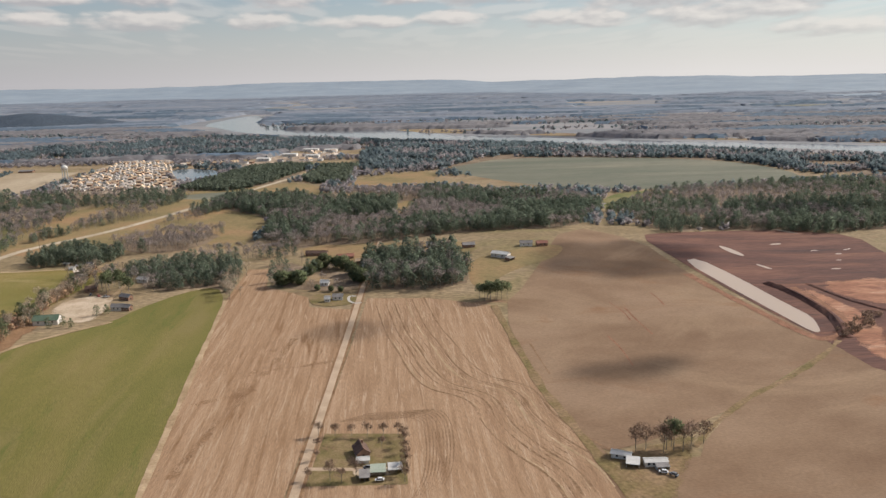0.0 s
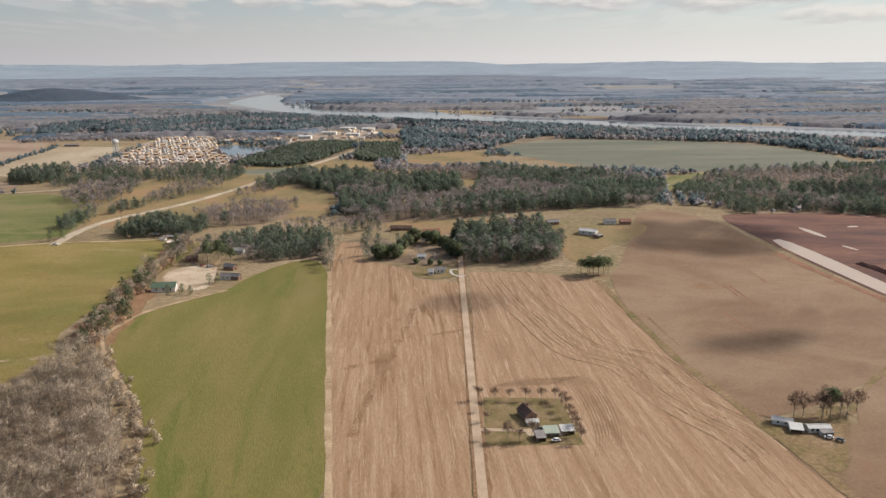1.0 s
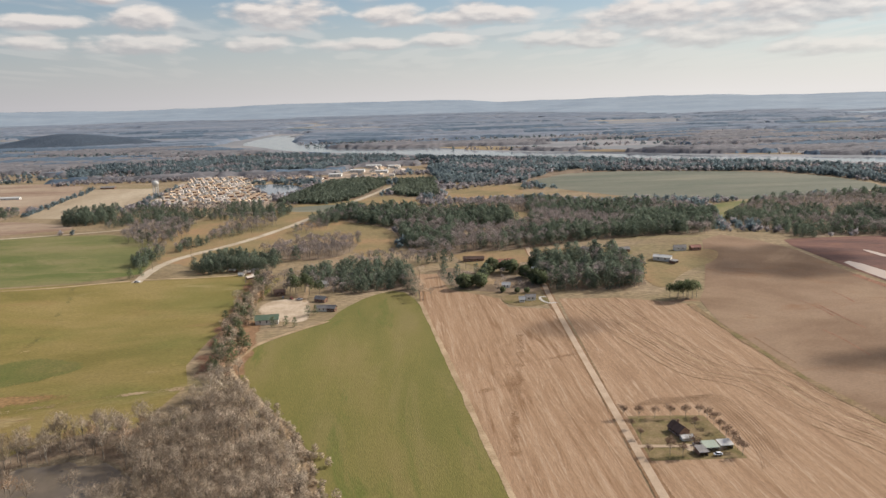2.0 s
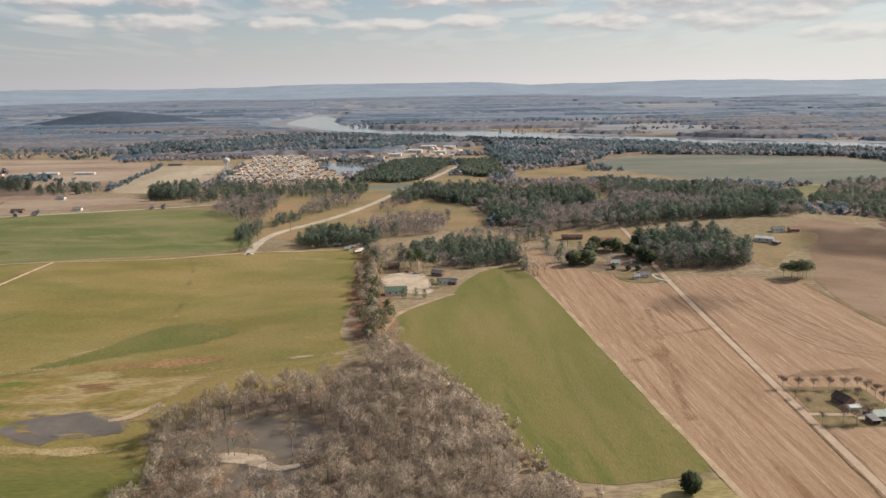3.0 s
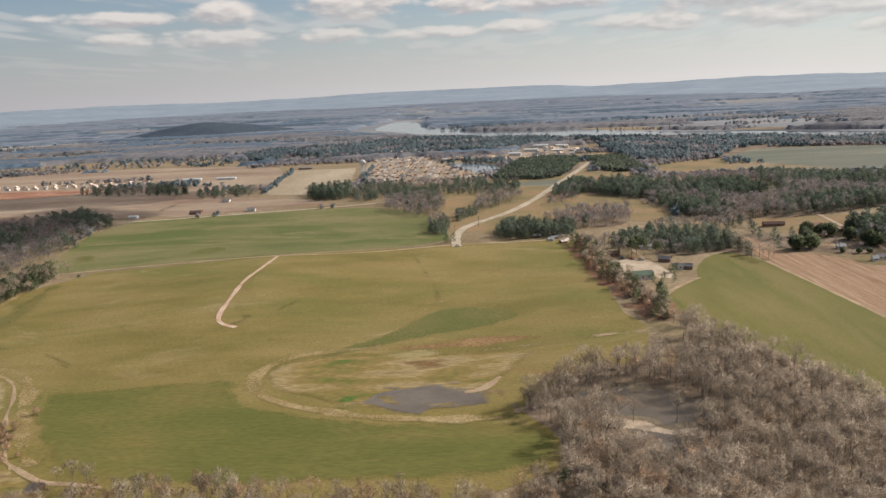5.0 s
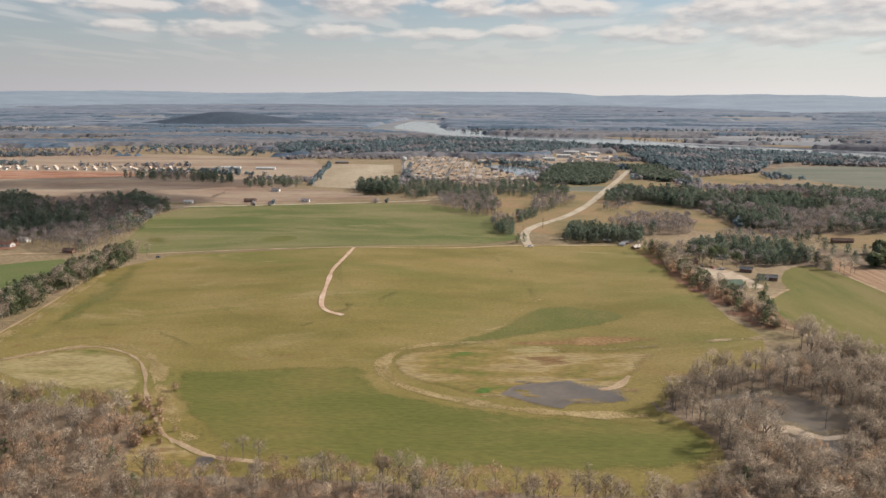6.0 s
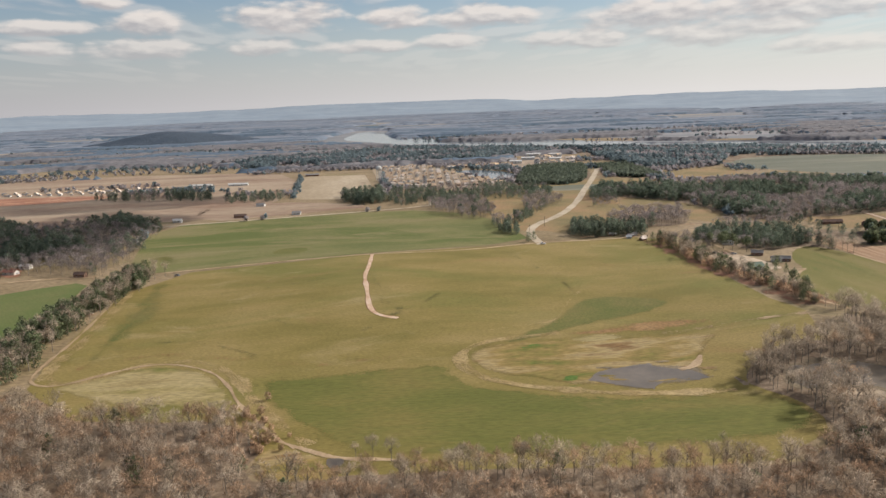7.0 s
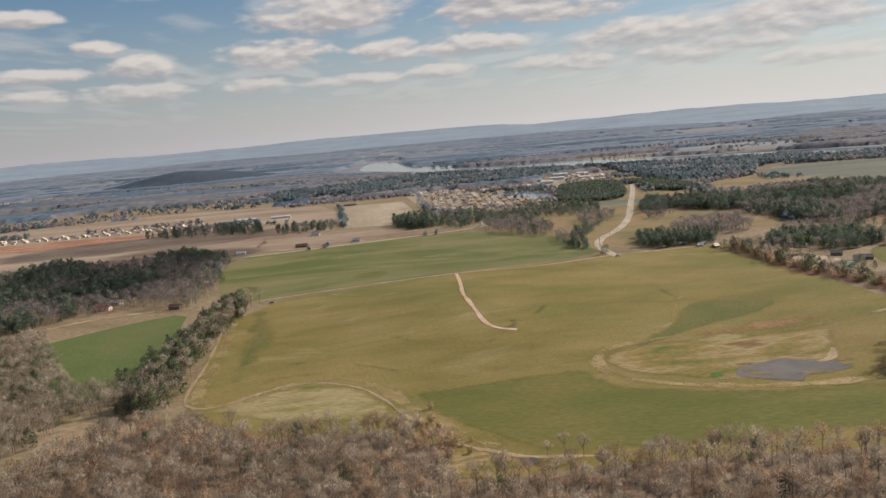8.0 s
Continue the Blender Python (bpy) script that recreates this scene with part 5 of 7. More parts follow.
class Bag:
    """Many copies of a few shapes, gathered into one mesh."""
    def __init__(self):
        self.v, self.f, self.t, self.nrm, self.n = [], [], [], [], 0

    def add(self, shape, x, y, z, s, a, tone):
        v, f = shape[:2]
        c, sn = np.cos(a)[:, None], np.sin(a)[:, None]
        px = (v[None, :, 0] * c - v[None, :, 1] * sn) * s[:, None] + x[:, None]
        py = (v[None, :, 0] * sn + v[None, :, 1] * c) * s[:, None] + y[:, None]
        pz = v[None, :, 2] * s[:, None] + z[:, None]
        self.v.append(np.stack([px, py, pz], -1).reshape(-1, 3))
        if len(shape) == 3:
            m = shape[2]
            self.nrm.append(np.stack([m[None, :, 0] * c - m[None, :, 1] * sn, m[None, :, 0] * sn + m[None, :, 1] * c, m[None, :, 2] + 0 * c], -1).reshape(-1, 3))
        k = len(v)
        self.f.append((f[None] + (np.arange(len(x)) * k)[:, None, None] + self.n).reshape(-1, 3))
        self.t.append(np.repeat(tone, k))
        self.n += k * len(x)

    def make(self, name, material):
        v, f, t = np.concatenate(self.v), np.concatenate(self.f), np.concatenate(self.t)
        me = bpy.data.meshes.new(name)
        me.vertices.add(len(v))
        me.vertices.foreach_set("co", v.astype(np.float32).ravel())
        me.loops.add(f.size)
        me.loops.foreach_set("vertex_index", f.astype(np.int32).ravel())
        me.polygons.add(len(f))
        me.polygons.foreach_set("loop_start", np.arange(0, f.size, 3, dtype=np.int32))
        at = me.attributes.new("tone", "FLOAT", "POINT")
        at.data.foreach_set("value", t.astype(np.float32))
        me.materials.append(material)
        me.update(calc_edges=True)
        if self.nrm:
            me.polygons.foreach_set("use_smooth", np.ones(len(f), bool))
            me.normals_split_custom_set_from_vertices(np.concatenate(self.nrm).astype(np.float32))
        return me


def scatter(rng, poly, gap, shut=()):
    """Uneven spots in an outline, about gap apart, outside the shut ones."""
    xs, ys = [p[0] for p in poly], [p[1] for p in poly]
    X, Y = np.meshgrid(np.arange(min(xs), max(xs), gap), np.arange(min(ys), max(ys), gap))
    x = X.ravel() + (rng.random(X.size) - 0.5) * gap * 1.3
    y = Y.ravel() + (rng.random(X.size) - 0.5) * gap * 1.3
    ok = inside(x, y, poly)
    for s in shut:
        ok &= ~inside(x, y, s)
    return x[ok], y[ok]


RNG = np.random.default_rng(7)
BARE = [bare_parts(RNG, 1.0, 300, 6, 4, 1.0 + 0.12 * (k % 3), 0.0105) for k in range(9)]
BARE_THIN = [bare_parts(RNG, 1.0, 126, 4, 3, 1.2, 0.02) for _ in range(5)]
PINE = [pine_parts(RNG, 1.0, 297, 4, 0.10) for _ in range(5)]
TALL_PINE = [pine_parts(RNG, 1.0, 450, 6, 0.52) for _ in range(3)]
BUSH = [(tube((0, 0, -0.1), (0, 0, 0.4), 0.03, 0.02, 3), spikes(RNG, 90, (0, 0, 0.5), (0.42, 0.42, 0.45), 0.22, 0.10, 0.3, 0.3)) for _ in range(3)]
LUMP = [clump_parts(RNG) for _ in range(8)]
CONE = [clump_parts(RNG, 1.15, 30) for _ in range(6)]


def woods(name, label, shapes, x, y, size, leaf, vary=0.3, whole=False):
    """One stand of trees as stuff: a mesh of trunks with the crowns under it."""
    if len(x) == 0:
        return
    a, s = RNG.random(len(x)) * 6.28, size * (1 - vary + 2 * vary * RNG.random(len(x)))
    tone, pick = (0.86 + 0.28 * RNG.random(len(x))) if whole else (0.68 + 0.62 * RNG.random(len(x))), RNG.integers(0, len(shapes), len(x))
    z = h(x, y)
    wood, crown = Bag(), Bag()
    for i, sh in enumerate(shapes):
        m = pick == i
        if not m.any():
            continue
        if whole:
            crown.add(sh, x[m], y[m], z[m] - 0.15 * s[m], s[m], a[m], tone[m])
        else:
            wood.add(sh[0], x[m], y[m], z[m], s[m], a[m], tone[m])
            crown.add(sh[1], x[m], y[m], z[m], s[m], a[m], tone[m])
    if whole:
        return tagged(new(name, crown.make(name, leaf)), label, "woods", kind="stuff")
    top = tagged(new(name, wood.make("trunks", M["bark"])), label, "woods", kind="stuff")
    c = new("crowns", crown.make("crowns", leaf))
    c.parent = top
    return top


def split(x, y, share):
    m = RNG.random(len(x)) < share
    return (x[m], y[m]), (x[~m], y[~m])


road_strip = [(-186, 300), (-176, 372), (-138, 440), (-117, 500), (-98, 545), (-72, 628), (-60, 628), (-86, 540), (-105, 490), (-126, 430), (-150, 372), (-172, 305)]
open_west = [(-240, 430), (-205, 330), (-120, 330), (-60, 420), (-50, 560), (-150, 540), (-250, 520)]
open_north = [(-480, 440), (-385, 408), (-300, 425), (-225, 440), (-245, 503), (-290, 505), (-330, 535), (-440, 545)]
open_tan = [(-460, 595), (-399, 600), (-330, 550), (-255, 505), (-250, 720), (-357, 720), (-417, 680)]
estate_row = [(-640, 520), (-455, 525), (-445, 632), (-640, 640)]
river_bank = [(-370, 1330), (-240, 1120), (-165, 1050), (-90, 990), (-25, 930), (40, 885), (140, 825), (240, 745), (330, 680), (410, 620), (640, 370), (760, 470), (480, 730), (380, 795), (285, 865), (175, 965), (70, 1045), (0, 1090), (-65, 1145), (-150, 1205), (-205, 1280), (-225, 1400), (-235, 1540), (-225, 1740), (-310, 1800), (-345, 1620)]
def grown(poly, k):
    """An outline made larger about its middle."""
    mx_, my_ = sum(p[0] for p in poly) / len(poly), sum(p[1] for p in poly) / len(poly)
    return [(mx_ + (u - mx_) * k, my_ + (v - my_) * k) for u, v in poly]


WET = (grown(pond_wood, 0.98), grown(pond_low, 0.95), grown(sand_spit, 1.1), pond_marsh)
field("river_bank", river_bank, M["valley"], 0.22, "brush along the river banks, in the hazed valley colour", "river bank", times=1, cell=120)


def tone_mesh(name, shape, material, tone=1.0):
    """One part of a tree, ready to be shared by many trees."""
    b = Bag()
    one = np.ones(1)
    b.add(shape, 0 * one, 0 * one, 0 * one, one, 0 * one, tone * one)
    return b.make(name, material)


def tree_thing(name, wood, crown, label, category, x, y, size, turn=0.0, group=""):
    """A single tree: its trunk, with the crown as a part."""
    top = tagged(new(name, wood), label, category, group)
    top.matrix_basis = Matrix.LocRotScale((x, y, float(h(x, y))), Euler((0, 0, turn)), (size, size, size))
    c = new("crown", crown)
    c.parent = top
    return top


GREY = [(tone_mesh("trunk", w, M["bark"]), tone_mesh("crown", c, M["twig"], 0.7 + 0.6 * RNG.random())) for w, c in BARE]
DARK = [(tone_mesh("trunk", w, M["bark"]), tone_mesh("crown", c, M["twig_dark"], 0.8 + 0.4 * RNG.random())) for w, c in [bare_parts(RNG, 1.0, 420, 8, 5, 1.25, 0.022) for _ in range(5)]]
BROWN = [(tone_mesh("trunk", w, M["bark"]), tone_mesh("crown", c, M["twig_brown"], 0.8 + 0.4 * RNG.random())) for w, c in BARE]
EVER = [(tone_mesh("trunk", w, M["bark"]), tone_mesh("crown", c, M["needle"], 0.9 + 0.3 * RNG.random())) for w, c in PINE]
TALL = [(tone_mesh("trunk", w, M["bark"]), tone_mesh("crown", c, M["needle"], 1.0)) for w, c in TALL_PINE]

x, y = scatter(RNG, front_wood, 2.5, WET)
near = np.argsort(np.hypot(x + 150, y - 125))
for k in near[:290]:
    w, c = (GREY if RNG.random() < 0.88 else BROWN)[RNG.integers(0, len(GREY))]
    tree_thing("bare_tree", w, c, "leafless grey hardwood tree of the pond wood", "tree", x[k], y[k], 4.6 + 4.0 * RNG.random() ** 1.5, RNG.random() * 6.28, "trees round the ponds")
rest = near[290:]
woods("bare_woods", "dense leafless grey hardwood trees round ponds", BARE, x[rest], y[rest], 6.2, M["twig"], 0.35)
x, y = scatter(RNG, low_wood, 2.75, WET + (low_gap,))
(pa, pb), (qa, qb) = split(x, y, 0.55)
woods("bare_woods", "dense leafless grey hardwood trees along the meadow", BARE, qa, qb, 6.0, M["twig"])
woods("bare_woods", "leafless brown hardwood trees along the meadow", BARE, pa, pb, 5.4, M["twig_brown"])
x, y = scatter(RNG, low_wood, 22, WET)
woods("wood_evergreens", "few dark evergreens among the bare trees", PINE, x, y, 4.5, M["needle"])


def mixed(poly, gap, bare, pine, size, label, far=False, shut=()):
    """A stand of bare and evergreen trees, the evergreens in drifts."""
    x, y = scatter(RNG, poly, gap, tuple(shut) + (road_strip,))
    if far:
        gap_at = np.array([noise.noise((u * 0.013, v * 0.030, 31.0)) for u, v in zip(x, y)]) < 0.24
        x, y = x[gap_at], y[gap_at]
    drift = np.array([noise.noise((u * 0.022, v * 0.022, 2.0)) for u, v in zip(x, y)])
    m = drift + 0.25 * RNG.normal(size=len(x)) > (1 - 2 * pine) * 0.45
    if far:
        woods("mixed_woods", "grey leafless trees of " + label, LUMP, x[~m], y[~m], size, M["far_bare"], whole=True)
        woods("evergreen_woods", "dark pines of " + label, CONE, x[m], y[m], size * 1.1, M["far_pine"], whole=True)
    else:
        woods("mixed_woods", "grey leafless trees of " + label, BARE_THIN, x[~m], y[~m], size, M["twig_mid"])
        woods("evergreen_woods", "dark green pines of " + label, PINE, x[m], y[m], size * 1.12, M["needle_mid"])


mixed(dark_wood, 3.0, 0.3, 0.55, 6.6, "the wood at the road end", shut=(wood_gap,))
mixed(bush_wood, 7.5, 0.3, 0.35, 4.4, "the gardens at the road end")
mixed(left_wood, 3.0, 0.5, 0.6, 4.8, "the wood beside the green field", shut=(farm_lot, green_field))
mixed(lane_trees, 3.2, 0.6, 0.42, 4.6, "the row of trees along the lane")
mixed(farm_trees, 4.2, 0.8, 0.25, 5.4, "the trees round the farmyard")
mixed(left_pines, 2.8, 0.1, 1.2, 4.8, "the clump beside the gravel road")
mixed(left_gray, 3.0, 0.8, 0.15, 5.5, "the wood below the hill pasture")
mixed(mid_wood, 2.9, 0.5, 0.52, 5.6, "the wood in the middle distance", shut=(fields_gap, gap_b, gap_c, gap_d, gap_e, wood_gap))
mixed(right_wood, 3.6, 0.5, 0.5, 5.0, "the wood beyond the clay site")
mixed(river_wood, 4.2, 0.5, 0.6, 5.0, "the wooded river bank", far=True, shut=(river_field, wheat_strip, river_bank, plantation_b))
pa, pb = scatter(RNG, plantation, 2.8, (road_strip,))
qa, qb = scatter(RNG, plantation_b, 2.8, (road_strip,))
x, y = np.concatenate([pa, qa]), np.concatenate([pb, qb])
woods("pine_plantation", "even dark green young pine plantation", CONE, x, y, 4.2, M["plant"], 0.10, whole=True)

mixed(estate_wood, 3.6, 0.6, 0.5, 4.2, "the wood below the estate")
mixed(gray_clump, 3.0, 0.9, 0.05, 5.2, "the grey clump beside the upper meadow")
mixed(gray_clump_b, 3.0, 0.9, 0.05, 5.2, "the grey clump beside the gravel road")
mixed(dark_strip, 3.0, 0.1, 0.9, 4.4, "the evergreen strip beside the gravel road")
mixed(left_low, 3.0, 0.8, 0.2, 4.6, "the thicket at the road bend")
mixed(east_trees, 3.2, 0.3, 0.7, 4.8, "the trees east of the gravel road")
mixed(east_row, 3.2, 0.6, 0.4, 3.6, "the tree row on the hill pasture")
mixed(tower_pines, 3.6, 0.1, 0.95, 6.0, "the clump below the water tower")
mixed(estate_back, 4.4, 0.5, 0.62, 5.5, "the dark wood behind the estate", far=True, shut=(river_bank,))
mixed(north_wood, 3.0, 0.6, 0.45, 5.6, "the wood north of the meadow")
x, y = scatter(RNG, west_wood, 2.7)
(pa, pb), (qa, qb) = split(x, y, 0.16)
woods("bare_woods", "leafless grey-brown trees behind the small green field", BARE, qa, qb, 5.4, M["twig"])
woods("wood_evergreens", "scattered evergreens behind the small green field", PINE, pa, pb, 4.4, M["needle"])
mixed(lane_wood, 3.4, 0.8, 0.3, 5.0, "the wooded meadow edge")
mixed(far_row, 4.5, 0.5, 0.6, 5.0, "the far tree row")
mixed(far_row_b, 4.5, 0.5, 0.5, 5.0, "the far tree belt")
mixed(site_dark, 4.0, 0.4, 0.6, 6.0, "the dark wood behind the clay site")

# the wooded country further off, in drifts between the fields
OPEN = (meadow, meadow_top, far_tan, far_brown, far_brown_b, far_red, wheat_strip, river_field, green_gap, hill_field, hill_field_b, suburb, village, lake, plantation, plantation_b, river_wood, estate_back, mid_wood, right_wood, red_site, brown_field, green_field_b, north_wood, estate_wood, fields_gap, gap_b, river_line, left_gray, yard_north, gray_clump, left_low, site_dark, road_strip, estate_row, river_bank, open_west, open_north, open_tan)


def country(lo, hi, half, gap, keep, size, names, mats, shapes, label):
    """Scattered woods over a belt of land between two distances."""
    x = np.array([])
    X, Y = np.meshgrid(np.arange(-half, half, gap * 1.3), np.arange(lo, hi, gap))
    x, y = X.ravel() + (RNG.random(X.size) - 0.5) * gap * 1.6, Y.ravel() + (RNG.random(X.size) - 0.5) * gap * 1.4
    ok = np.abs(np.arctan2(x + 150, y + 30)) < radians(44)
    for poly in OPEN:
        ok &= ~inside(x, y, poly)
    x, y = x[ok], y[ok]
    d = np.array([noise.fractal((u * 0.0030, v * 0.011, 6.0), 0.9, 2.1, 4) for u, v in zip(x, y)])
    m = d > keep
    x, y, d = x[m], y[m], d[m]
    e = np.array([noise.noise((u * 0.008, v * 0.016, 12.0)) for u, v in zip(x, y)]) + 0.2 * RNG.normal(size=len(x)) > 0.12
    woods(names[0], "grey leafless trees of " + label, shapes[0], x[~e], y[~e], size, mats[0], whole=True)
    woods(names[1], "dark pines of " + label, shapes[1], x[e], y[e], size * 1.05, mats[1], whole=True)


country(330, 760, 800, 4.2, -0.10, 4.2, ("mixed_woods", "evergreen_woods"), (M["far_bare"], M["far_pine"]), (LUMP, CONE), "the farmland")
def canopy(lo, hi, half, dx, dy, keep, tall, mats, label, seed):
    """Closed woodland over a belt of land: a rough sheet of crowns that drops to the ground at its edges."""
    X, Y = np.meshgrid(np.arange(-half, half, dx), np.arange(lo, hi, dy))
    shape = X.shape
    x = X.ravel() + (RNG.random(X.size) - 0.5) * dx * 0.8
    y = Y.ravel() + (RNG.random(X.size) - 0.5) * dy * 0.8
    ok = np.abs(np.arctan2(x + 150, y + 30)) < radians(46)
    for poly in OPEN:
        ok &= ~inside(x, y, poly)
    d = np.array([noise.fractal((u * 0.0026, v * 0.0095, seed), 0.9, 2.1, 4) if k else -9 for u, v, k in zip(x, y, ok)])
    e = np.array([noise.fractal((u * 0.005, v * 0.013, seed + 5), 0.8, 2.1, 2) if k else 0 for u, v, k in zip(x, y, ok)])
    on = d > keep
    rim = np.zeros(shape, bool)
    rim[[0, -1], :], rim[:, [0, -1]] = True, True
    on &= ~rim.ravel()
    z = np.where(on, h(x, y) + tall * (0.70 + (0.55 if tall < 4.5 else 0.28) * RNG.random(len(x)) + 0.5 * np.clip(d - keep, 0, 0.4)), h(x, y) - 1.0)
    ids = np.arange(X.size).reshape(shape)
    q = np.stack([ids[:-1, :-1], ids[:-1, 1:], ids[1:, 1:], ids[1:, :-1]], -1).reshape(-1, 4)
    q = q[on[q].any(1)]
    pine = e[q].mean(1) > 0.10
    for part_, m_, kind_ in ((q[~pine], mats[0], "grey leafless"), (q[pine], mats[1], "dark evergreen")):
        if len(part_) == 0:
            continue
        used, back_ = np.unique(part_, return_inverse=True)
        back_ = back_.reshape(part_.shape)
        b = Bag()
        b.v, b.t = [np.stack([x[used], y[used], z[used]], -1)], [0.92 + 0.16 * RNG.random(len(used))]
        b.f = [np.concatenate([back_[:, :3], back_[:, [0, 2, 3]]])]
        tagged(new("woodland", b.make("woodland", m_)), kind_ + " woodland of " + label, "woods", kind="stuff")


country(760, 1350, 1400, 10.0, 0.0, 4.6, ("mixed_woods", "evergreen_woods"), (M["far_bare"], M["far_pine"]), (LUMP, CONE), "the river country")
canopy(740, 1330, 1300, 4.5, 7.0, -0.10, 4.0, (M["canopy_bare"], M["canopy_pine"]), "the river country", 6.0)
canopy(1300, 2150, 2100, 9.0, 13.0, -0.12, 5.0, (M["canopy_hazed"], M["canopy_pine"]), "the far valley", 6.0)
canopy(2090, 3400, 3300, 18.0, 26.0, -0.15, 6.0, (M["canopy_hazed"], M["canopy_hazed"]), "the far valley below the ridge", 6.0)
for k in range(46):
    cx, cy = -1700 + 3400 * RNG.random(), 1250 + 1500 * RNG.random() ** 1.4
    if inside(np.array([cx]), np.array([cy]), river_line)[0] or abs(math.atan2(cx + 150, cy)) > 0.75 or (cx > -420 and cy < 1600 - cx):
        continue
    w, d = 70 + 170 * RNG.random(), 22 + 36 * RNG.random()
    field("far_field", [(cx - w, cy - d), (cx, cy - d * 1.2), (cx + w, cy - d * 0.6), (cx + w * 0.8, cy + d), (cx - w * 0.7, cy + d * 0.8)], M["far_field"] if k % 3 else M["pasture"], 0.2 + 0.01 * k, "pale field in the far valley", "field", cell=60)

# hedges and tree rows
def along(line, gap, spread):
    pts = []
    for (x1, y1), (x2, y2) in zip(line, line[1:]):
        n = max(1, int(math.hypot(x2 - x1, y2 - y1) / gap))
        pts += [(x1 + (x2 - x1) * (i + RNG.random()) / n, y1 + (y2 - y1) * (i + RNG.random()) / n) for i in range(n)]
    p = np.array(pts) + RNG.normal(size=(len(pts), 2)) * spread
    return p[:, 0], p[:, 1]


x, y = along(hedge, 1.3, 1.8)
woods("hedge_shrubs", "low brown hedge shrubs between two fields", BUSH, x, y, 2.6, M["twig_brown"])
x, y = along([(u, v) for u, v in hedge] + [(-120, 176)], 1.3, 2.0)
(pa, pb), (qa, qb) = split(x, y, 0.2)
woods("hedgerow_trees", "leafless grey hedgerow trees between two fields", BARE, qa, qb, 5.2, M["twig"])
woods("hedgerow_evergreens", "dark evergreens in the hedgerow", PINE, pa, pb, 5.5, M["needle"])
x, y = along([(u + 3.8, v) for u, v in row_left], 0.3, 3.4)
(pa, pb), (qa, qb) = split(x, y, 0.5)
woods("tree_row", "leafless grey trees in the row along the lane", BARE, qa, qb, 6.3, M["twig"])
woods("tree_row_pines", "dark pines in the row along the lane", PINE, pa, pb, 6.4, M["needle"])
x, y = along([(-314, 508), (-322, 640), (-326, 672)], 3.0, 1.2)
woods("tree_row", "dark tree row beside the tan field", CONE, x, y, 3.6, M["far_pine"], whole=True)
x, y = along([(-66.5, 256), (-68.5, 290)], 1.5, 1.6)
woods("hedgerow_trees", "leafless grey trees at the head of the green field", BARE, x, y, 5.5, M["twig"])
x, y = along([(-119, 175), (-108, 155), (-97, 136), (-93, 113), (-84, 101)], 0.7, 1.6)
woods("edge_brush", "pale dry brush between wood and green field", BUSH, x, y, 1.9, M["twig"])
x, y = along([(-286, 133), (-281, 121), (-279, 110)], 0.5, 3.0)
woods("edge_brush", "low red-brown brush at the wood edge", BUSH, x, y, 1.8, M["twig_brown"])
x, y = along([(118, 190), (126, 197), (140, 207)], 0.9, 1.6)
woods("creek_brush", "dark brown brush along the creek bank", BUSH, x, y, 2.2, M["twig_dark"])

# ---- buildings and things ----
def part(name, bm, material, parent, label=""):
    """Links a bmesh as one mesh under a thing or a part."""
    bmesh.ops.recalc_face_normals(bm, faces=bm.faces[:])
    me = bpy.data.meshes.new(name)
    bm.to_mesh(me)
    bm.free()
    me.materials.append(material)
    ob = new(name, me)
    ob.parent = parent
    if label:
        tagged(ob, label)
    return ob


def box(bm, x0, y0, z0, x1, y1, z1, bevel=0.0):
    v = [bm.verts.new((x, y, z)) for x in (x0, x1) for y in (y0, y1) for z in (z0, z1)]
    fs = [bm.faces.new([v[i] for i in q]) for q in ((0, 1, 3, 2), (4, 6, 7, 5), (0, 4, 5, 1), (2, 3, 7, 6), (0, 2, 6, 4), (1, 5, 7, 3))]
    if bevel:
        bmesh.ops.bevel(bm, geom=list({e for f in fs for e in f.edges}), offset=bevel, segments=1, affect="EDGES")
    return bm


def gable_walls(w, l, e, r):
    """Walls w wide and l long, e to the eaves and r to the ridge, which runs along y."""
    bm = bmesh.new()
    for y in (-l / 2, l / 2):
        bm.faces.new([bm.verts.new(p) for p in ((-w / 2, y, -0.3), (w / 2, y, -0.3), (w / 2, y, e), (0, y, r), (-w / 2, y, e))])
    for x in (-w / 2, w / 2):
        bm.faces.new([bm.verts.new(p) for p in ((x, -l / 2, -0.3), (x, l / 2, -0.3), (x, l / 2, e), (x, -l / 2, e))])
    bmesh.ops.remove_doubles(bm, verts=bm.verts[:], dist=0.001)
    return bm


def gable_slope(w, l, e, r, side, over=0.22, thick=0.09):
    """One roof slope, with thickness and overhang."""
    k = (r - e) / (w / 2)
    x1 = side * (w / 2 + over)
    z1 = r - k * (w / 2 + over)
    y = l / 2 + over
    bm = bmesh.new()
    top = [(0, -y, r + thick), (x1, -y, z1 + thick), (x1, y, z1 + thick), (0, y, r + thick)]
    low = [(a, b, c - thick + 0.01) for a, b, c in top]
    a = [bm.verts.new(p) for p in top]
    b = [bm.verts.new(p) for p in low]
    bm.faces.new(a)
    bm.faces.new(b[::-1])
    for i in range(4):
        j = (i + 1) % 4
        bm.faces.new((a[i], a[j], b[j], b[i]))
    return bm


